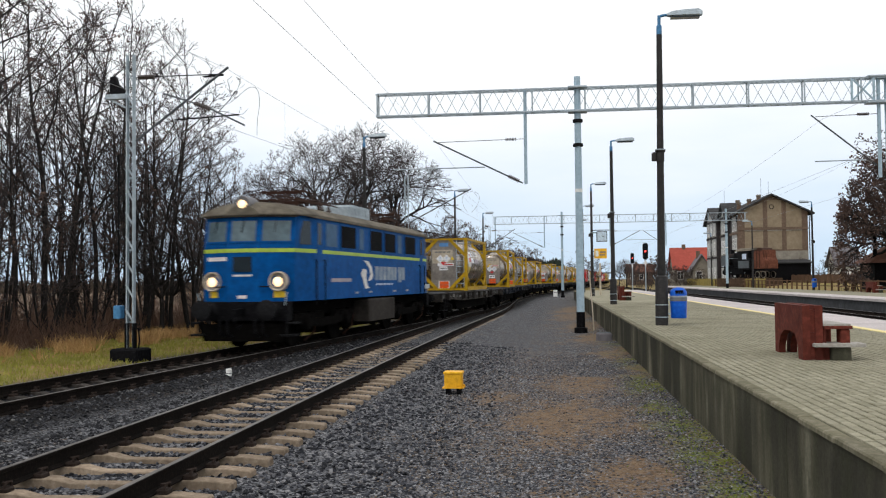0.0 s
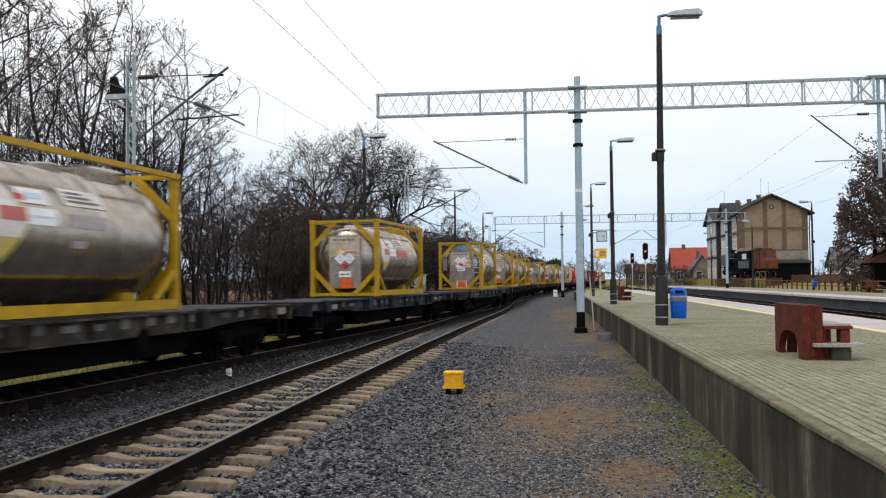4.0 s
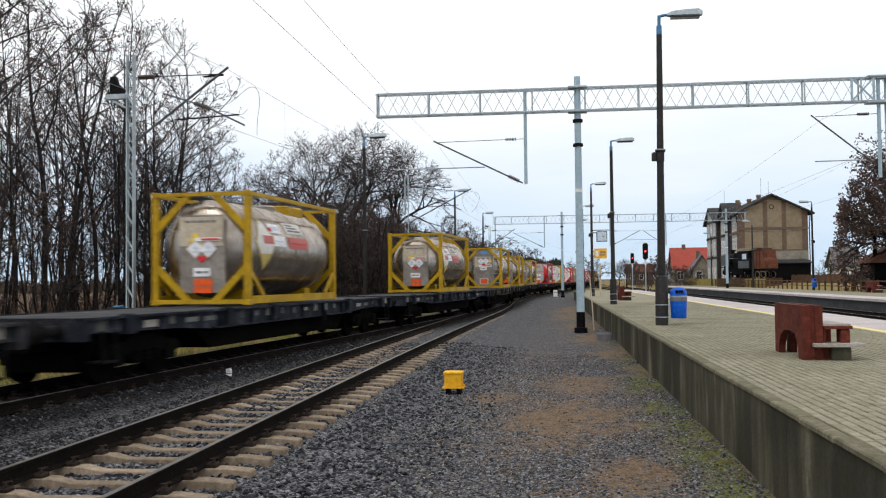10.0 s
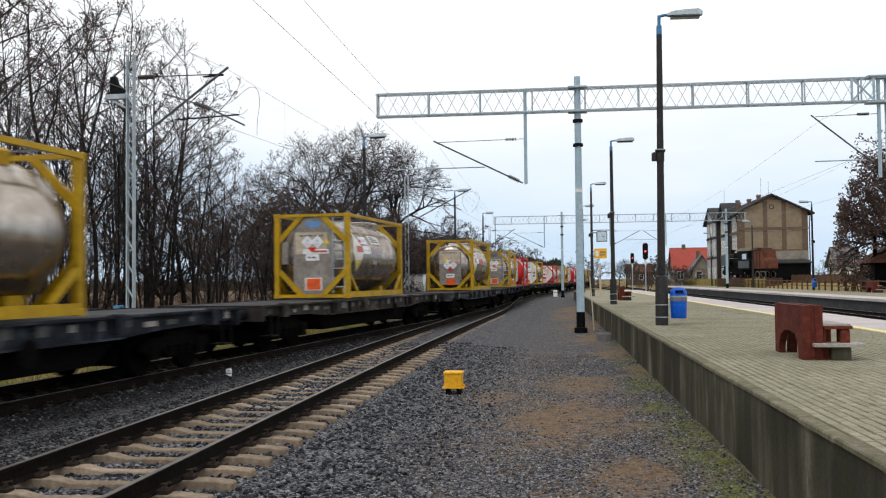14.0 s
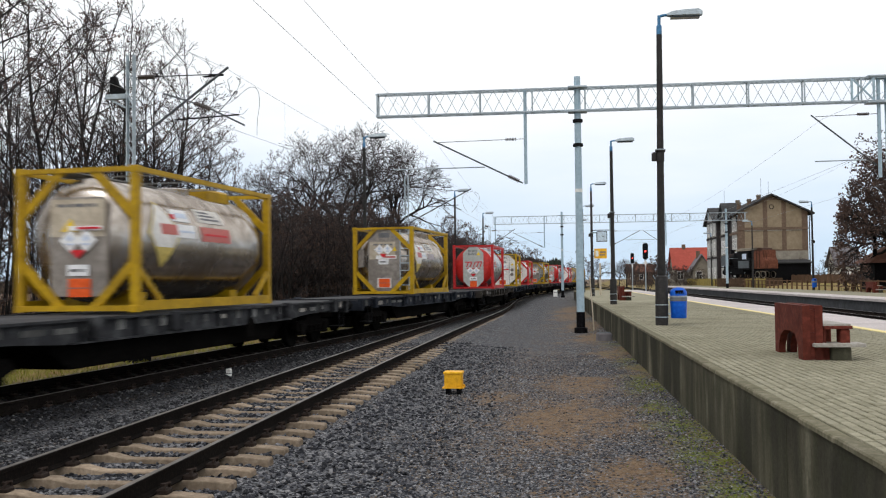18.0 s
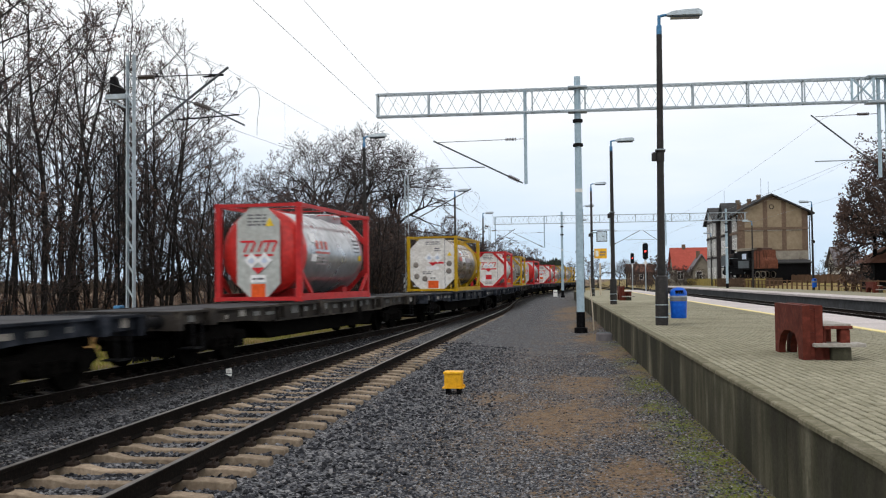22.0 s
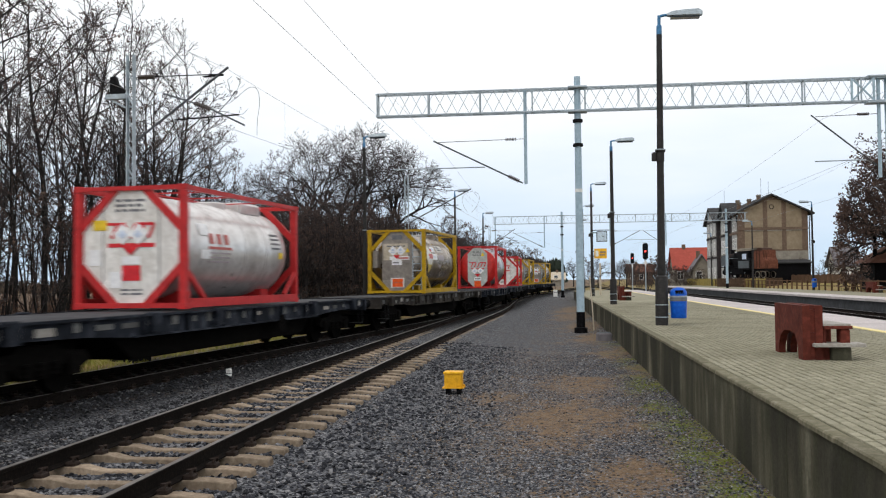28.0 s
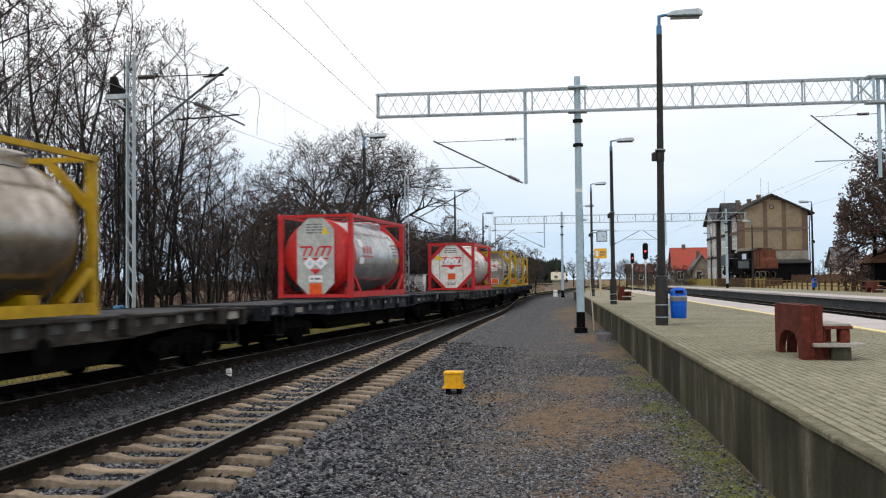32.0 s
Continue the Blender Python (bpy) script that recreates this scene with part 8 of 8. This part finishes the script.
# ---------- things on the platform and beside the tracks ----------
def bench(m, label="dark red slatted bench with a worn grey plank seat"):
    """Back panel with an arched foot, two planks on stepped blocks."""
    t = thing("bench", label, "bench", m, group="platform benches")
    arch = [(0.0, 0.0), (0.24, 0.0), (0.29, 0.20), (0.42, 0.33), (0.70, 0.37), (1.05, 0.36), (1.27, 0.27), (1.38, 0.12), (1.40, 0.0), (1.62, 0.0), (1.62, 0.75), (0.0, 0.75)]
    for x in (0.0, 0.17):
        part("back_panel", Build().prism(arch, "x", x, x + 0.10), M["bench_red"], t)
    part("filler_board", Build().box(0.102, 0.168, 0.02, 1.60, 0.38, 0.69), M["bench_red"], t)
    part("filler_foot", Build().box(0.102, 0.168, 0.015, 0.235, 0.0, 0.378), M["bench_red"], t)
    part("seat_support", Build().box(0.275, 0.32, 0.02, 1.05, 0.0, 0.44, c=0.01), M["bench_red"], t)
    part("seat_board", Build().box(0.28, 0.66, -0.02, 1.10, 0.425, 0.468, c=0.008), M["bench_red"], t)
    part("seat_plank", Build().box(0.27, 0.64, -0.01, 1.09, 0.469, 0.495, c=0.008), M["plank"], t, "worn pale seat plank")
    part("foot_plank", Build().box(0.13, 0.80, -0.13, 0.24, 0.185, 0.235, c=0.01), M["plank"], t, "weathered grey lower plank")
    part("support_block", Build().box(0.50, 0.63, 0.0, 0.20, 0.236, 0.424, c=0.012), M["bench_red"], t)
    part("support_block", Build().box(0.36, 0.62, -0.08, 0.20, 0.0, 0.184, c=0.015), M["wall"], t, "grey concrete block")
    part("cross_board", Build().box(0.285, 0.355, 0.02, 0.08, 0.0, 0.184), M["bench_red"], t)
    part("rear_block", Build().box(0.33, 0.62, 0.85, 1.08, 0.0, 0.424, c=0.015), M["bench_red"], t)
    return t


b1 = bench(PLAT @ pose(3.40, 13.40, ZP))
copy_thing(b1, PLAT @ pose(3.45, 50.4, ZP))
copy_thing(b1, PLAT @ pose(22.0, 67.8, ZP - 0.004))


def litter_bin(m):
    t = thing("litter_bin", "bright blue plastic litter bin strapped to a lamp post", "litter bin", m, group="litter bins")
    prof = [(0.185, 0.0), (0.20, 0.02), (0.215, 0.46)]
    part("body", Build().lathe(prof, "z", n=22), M["bin_blue"], t, smooth=True)
    part("dark_band", Build().lathe([(0.216, 0.462), (0.220, 0.47), (0.222, 0.56), (0.218, 0.57)], "z", n=22), M["label_grey"], t)
    part("rim", Build().lathe([(0.222, 0.571), (0.236, 0.575), (0.236, 0.605), (0.222, 0.61)], "z", n=22), M["galv"], t)
    part("lid", Build().lathe([(0.218, 0.611), (0.222, 0.68), (0.20, 0.76), (0.13, 0.82), (0.02, 0.84)], "z", n=22), M["bin_blue"], t, "domed blue lid", smooth=True)
    op = Build()
    for k in range(9):
        w = math.radians(-120 + 60 * k / 8)
        for z in (0.66, 0.76):
            rr = 0.224 if z < 0.7 else 0.205
            op.v.append((rr * math.cos(w), rr * math.sin(w), z))
    op.f = [(2 * k, 2 * k + 2, 2 * k + 3, 2 * k + 1) for k in range(8)]
    part("mouth", op, M["black"], t, "dark slot opening")
    part("bracket", Build().box(-0.30, -0.19, -0.03, 0.03, 0.10, 0.14).box(-0.30, -0.20, -0.03, 0.03, 0.48, 0.52), M["galv"], t)
    return t


bn = litter_bin(PLAT @ pose(3.03, 23.44, ZP + 0.17) @ Matrix.Diagonal((0.94, 0.94, 0.90, 1)))
copy_thing(bn, PLAT @ pose(22.05, 82.7, ZP + 0.25))


def track_box():
    t = thing("track_box", "yellow metal junction box on dark legs in the gravel", "junction box", pose(-3.30, 16.42, ZG, 0, 0, 4))
    part("housing", Build().box(-0.155, 0.155, -0.14, 0.14, 0.14, 0.38, c=0.018), M["box_yellow"], t)
    part("lid", Build().box(-0.17, 0.17, -0.155, 0.155, 0.37, 0.41, c=0.012), M["box_yellow"], t)
    part("flange", Build().box(-0.19, 0.19, -0.16, 0.16, 0.115, 0.139), M["box_yellow"], t)
    part("latch", Build().box(0.157, 0.20, -0.03, 0.03, 0.12, 0.18, c=0.008), M["box_yellow"], t)
    for s in (-1, 1):
        part("leg", Build().box(s * 0.10 - 0.035, s * 0.10 + 0.035, -0.12, 0.1, -0.12, 0.114), M["black"], t)


track_box()


def stub(x, y, z, w, h, label, mat):
    t = thing("marker_post", label, "marker post", pose(x, y, z), group="small posts by the tracks")
    part("post", Build().box(-w / 2, w / 2, -w / 2, w / 2, -0.1, h, c=min(0.015, w / 6)), mat, t)
    part("cap", Build().box(-w / 2 - 0.005, w / 2 + 0.005, -w / 2 - 0.005, w / 2 + 0.005, h * 0.55, h * 0.62), M["label_grey"], t)
    return t


stub(-8.17, 17.6, -0.25, 0.10, 0.22, "short white painted marker post in the gravel", M["white"])
stub(*plat(0.15, 104.0)[:2], ZG + 0.25, 0.42, 0.62, "white marker board beside the far track", M["white"])
stub(*plat(3.32, 68.0)[:2], ZP, 0.13, 2.3, "slender cream post standing on the platform", M["face_cream"])
lp = thing("leaning_pole", "thin cream pole leaning on the platform wall", "pole", PLAT @ pose(1.56, 37.6, ZG))
part("pole", Build().tube([(0, 0, -0.1), (-0.06, 0.0, 1.0), (-0.14, 0.05, 2.15)], 0.028, 6), M["face_cream"], lp)
cb = thing("concrete_block", "grey concrete block beside the platform wall", "block", PLAT @ pose(1.62, 31.2, ZG, 0, 0, 8))
part("block", Build().box(-0.24, 0.24, -0.2, 0.2, -0.1, 0.26, c=0.04), M["roof_grey"], cb)
lid = part("lid", Build().box(-0.2, 0.2, -0.15, 0.15, 0.26, 0.28, c=0.008), M["tube_grey"], cb)

hutw = thing("equipment_cabinet", "white metal lineside equipment cabinet", "cabinet", pose(-13.2, 54.2, -0.25))
part("body", Build().box(-0.6, 0.6, -0.4, 0.4, 0.1, 2.3, c=0.03), M["cabinet_white"], hutw)
part("plinth", Build().box(-0.65, 0.65, -0.45, 0.45, -0.2, 0.1), M["wall"], hutw)
part("door_seam", Build().box(-0.01, 0.01, -0.412, -0.4, 0.2, 2.2), M["label_grey"], hutw)
part("lid", Build().box(-0.66, 0.66, -0.46, 0.46, 2.30, 2.36, c=0.01), M["galv"], hutw)

# clock and sign on the third lamp post
ck = thing("platform_clock", "square pale station clock hung from a lamp post", "clock", PLAT @ pose(3.3, 64.55, 4.62))
part("case", Build().box(-0.36, 0.36, -0.12, 0.12, -0.36, 0.36, c=0.04), M["steel_dark"], ck)
part("face", Build().box(-0.31, 0.31, -0.132, -0.121, -0.31, 0.31), M["clock_face"], ck)
part("hand", Build().beam((0, -0.138, 0), (0.02, -0.138, 0.22), 0.012, 0.035), M["black"], ck)
part("hand", Build().beam((0, -0.145, 0), (0.15, -0.145, -0.03), 0.012, 0.035), M["black"], ck)
part("bracket", Build().box(-0.68, -0.36, -0.03, 0.03, 0.22, 0.28).box(-0.68, 0.5, -0.03, 0.03, 0.40, 0.45), M["steel_dark"], ck)
sg = thing("platform_sign", "orange-yellow platform sign board on a lamp post", "sign", PLAT @ pose(3.22, 64.6, 3.45))
part("board", Build().box(-0.44, 0.40, -0.04, 0.04, -0.34, 0.34, c=0.02), M["sign_yellow"], sg)
part("pictogram", Build().box(-0.36, -0.16, -0.048, -0.041, -0.2, 0.2), M["white"], sg)
part("lettering_bar", Build().box(-0.08, 0.32, -0.048, -0.041, 0.05, 0.14), M["label_grey"], sg)
part("lettering_bar", Build().box(-0.08, 0.26, -0.048, -0.041, -0.14, -0.06), M["label_grey"], sg)
part("bracket", Build().box(-0.6, -0.44, -0.03, 0.03, 0.1, 0.16).box(-0.6, -0.44, -0.03, 0.03, -0.2, -0.14), M["steel_dark"], sg)


# ---------- loose stones ----------
def stones(name, label, n, area, s0, s1, mat, seed):
    r = random.Random(seed)
    b = Build()
    base = [(-1, -0.8, -0.6), (0.9, -1, -0.5), (1, 0.8, -0.6), (-0.8, 1, -0.5), (-0.7, -0.6, 0.6), (0.6, -0.7, 0.5), (0.7, 0.5, 0.7), (-0.5, 0.7, 0.5)]
    fs = [(3, 2, 1, 0), (4, 5, 6, 7), (0, 1, 5, 4), (1, 2, 6, 5), (2, 3, 7, 6), (3, 0, 4, 7)]
    for i in range(n):
        x, y = area(r)
        s = r.uniform(s0, s1)
        rot = Euler((r.gauss(0, 0.45), r.gauss(0, 0.45), r.uniform(0, 6.3))).to_matrix()
        k = [r.uniform(0.8, 1.35), r.uniform(0.55, 0.95), r.uniform(0.35, 0.75)]
        c = Vector((x, y, ground_z(x, y) + s * 0.15))
        b.add([c + rot @ Vector((p[0] * k[0] * s * r.uniform(0.8, 1.1), p[1] * k[1] * s, p[2] * k[2] * s)) for p in base], fs)
    return tagged(part(name, b, mat), label, "gravel", kind="stuff")


def stone_material(name, stops):
    m = bpy.data.materials.new(name)
    m.use_nodes = True
    nt = m.node_tree
    b = nt.nodes["Principled BSDF"]
    geo = nt.nodes.new("ShaderNodeNewGeometry")
    vec = nt.nodes.new("ShaderNodeTexCoord").outputs["Object"]
    c = ramp(nt, geo.outputs["Random Per Island"], stops)
    f = tex(nt, "noise", vec, 50, 4)
    c = mixc(nt, 0.5, c, ramp(nt, f.outputs[0], [(0.3, (0.5, 0.5, 0.5)), (0.7, (1.25, 1.22, 1.18))]), "MULTIPLY")
    nt.links.new(c, b.inputs["Base Color"])
    b.inputs["Roughness"].default_value = 0.85
    b.inputs["Specular IOR Level"].default_value = 0.15
    return m


M["stone"] = stone_material("ballast_stone", [(0.0, (0.010, 0.011, 0.014)), (0.45, (0.033, 0.035, 0.043)), (0.75, (0.082, 0.086, 0.101)), (1.0, (0.25, 0.25, 0.26))])
# stones of the train's bed: grime, with the train's shade in their colour
M["stone_oily_shade"] = stone_material("oily_shade_ballast", [(0.0, (0.008, 0.0085, 0.010)), (0.6, (0.030, 0.031, 0.036)), (0.88, (0.065, 0.067, 0.075)), (1.0, (0.17, 0.17, 0.17))])
M["grit"] = stone_material("mixed_grit", [(0.0, (0.022, 0.023, 0.029)), (0.45, (0.076, 0.081, 0.098)), (0.65, (0.16, 0.12, 0.08)), (0.85, (0.18, 0.187, 0.21)), (1.0, (0.34, 0.34, 0.35))])


def near_bed(r):
    while True:
        y = 6.0 + 22.0 * r.random() ** 1.5
        x = r.uniform(near_x(y) - 3.6, near_x(y) + 3.6)
        if x > near_x(y) - 1.6 and abs(abs(x - near_x(y)) - 0.7535) > 0.09 and r.random() > (x - near_x(y) - 2.0) / 1.6:
            return x, y


def open_ground(r):
    while True:
        y = 7.5 + 18.0 * r.random() ** 1.4
        x = r.uniform(near_x(y) + 2.5, 2.1 - 0.0908 * y)
        if r.random() > 0.95 * zone(x, y)[0]:
            return x, y


def train_bed(r):
    y = 8.5 + 25.5 * r.random() ** 1.3
    return r.uniform(-11.6, near_x(y) - 1.4), y


stones("ballast_stones", "dark angular ballast stones between the sleepers", 17500, near_bed, 0.016, 0.036, M["stone"], 1)
stones("gravel", "small dark gravel scattered over the bare ground", 22000, open_ground, 0.007, 0.020, M["grit"], 2)
stones("ballast_stones", "dark ballast stones along the train track", 17000, train_bed, 0.016, 0.034, M["stone_oily_shade"], 3)

# ---------- pieces of the setting ----------
for k, (t, at, near, clips) in enumerate(SLEEPERS):
    # the train's own track gets the sleepers with shade in their colour
    lay(t, at, near, clips, M["oiled_shade"] if k == 1 else M["concrete"])


def pavers():
    """Small rectangular blocks, long side along the platform."""
    r = random.Random(17)
    bl = Build().box(0.009, 0.091, 0.005, 0.195, -0.06, 0.0, c=0.006).mesh("paver", M["paving"])
    rest = Build()
    n = 0
    rows = int((6.65 - 2.11) / 0.1)
    for j in range(int(50 / 0.2)):
        y = -4.0 + j * 0.2
        for i in range(rows):
            x = 2.11 + i * 0.1
            if n < 300 and 7.0 < y < 10.8 and i < 16:
                part("paver", bl, M["paving"], PLATFORM, at=pose(x, y + (0.1 if i % 2 else 0), ZP + r.uniform(-0.003, 0.003)))
                n += 1
                continue
            yy = y + (0.1 if i % 2 else 0)
            z = ZP + r.uniform(-0.003, 0.003)
            x0, x1, y0, y1 = x + 0.009, x + 0.091, yy + 0.005, yy + 0.195
            e = 0.005
            vs = [(x0, y0, z - 0.02), (x1, y0, z - 0.02), (x1, y1, z - 0.02), (x0, y1, z - 0.02), (x0 + e, y0 + e, z), (x1 - e, y0 + e, z), (x1 - e, y1 - e, z), (x0 + e, y1 - e, z)]
            rest.add(vs, [(4, 5, 6, 7), (0, 1, 5, 4), (1, 2, 6, 5), (2, 3, 7, 6), (3, 0, 4, 7)])
    tagged(part("far_pavers", rest, M["paving_loose"], PLATFORM), kind="stuff")
    part("paving_bed", Build().box(2.106, 6.655, -8.9, 45.99, ZP - 0.09, ZP - 0.012), M["joint"], PLATFORM)


def island_paving():
    m = M["paving"].copy()
    m.name = "paving_block_loose"
    nt = m.node_tree
    b = nt.nodes["Principled BSDF"]
    geo = nt.nodes.new("ShaderNodeNewGeometry")
    src = b.inputs["Base Color"].links[0].from_socket
    v = math_node(nt, "MULTIPLY_ADD", geo.outputs["Random Per Island"], 0.18)
    v.node.inputs[2].default_value = 0.91
    nt.links.new(mixc(nt, 1.0, src, v, "MULTIPLY"), b.inputs["Base Color"])
    return m


M["paving_loose"] = island_paving()
pavers()


# ---------- how the train runs ----------
def lead(t):
    """Where the first container's front end is at t seconds along the train's track; the train slows a little."""
    u = t / 16.0 - 1.0
    return -(87.362 + 126.909 * u - 3.280 * u ** 2 - 0.036 * u ** 3 - 2.102 * u ** 4)


def on_track(y, half, z):
    """The pose of a vehicle whose leading end is at y, turned with the bend of its track."""
    h = train_x(y + half + 1.0) - train_x(y + half - 1.0)
    return pose(train_x(y + half) - 0.5 * h * half, y, z, 0, 0, -math.degrees(0.5 * h))


def motions():
    for ob, back in MOVERS[1:]:
        z = ob.matrix_basis.translation.z
        half = 9.8 if ob.name.startswith("flat_wagon") else 3.03
        walk(ob, [(k * 0.5, on_track(lead(k * 0.5) + back, half, z)) for k in range(65)])

    # slack in the couplings lets the locomotive ease back towards its train
    walk(loco, [(k * 0.5, on_track(lead(k * 0.5) - LOCO_AHEAD + 0.24 * min(k * 0.5, 2.5), 7.6, 0)) for k in range(65)])

    # wheels turn while their vehicle rolls past
    for ob, back in MOVERS:
        if not ob.name.startswith(("flat_wagon", "electric_locomotive")):
            continue
        for w in [c for c in ob.children_recursive if c.name.startswith("wheel")]:
            at, flip = w.matrix_basis.translation.copy(), w.matrix_basis.to_3x3().to_4x4()
            run, r = back + at.y, at.z
            times = [k * 0.07 for k in range(458) if 7.0 < lead(k * 0.07) + run < 62.0]
            if not times:
                continue
            rows = [(t, Matrix.Translation(at) @ Matrix.Rotation((lead(0.0) - lead(t)) / r % (2 * math.pi), 4, "X") @ flip) for t in times]
            if times[0] > 0.0:
                rows.insert(0, (0.0, rows[0][1]))
            walk(w, rows + ([(32.0, rows[-1][1])] if times[-1] < 32.0 else []))


motions()
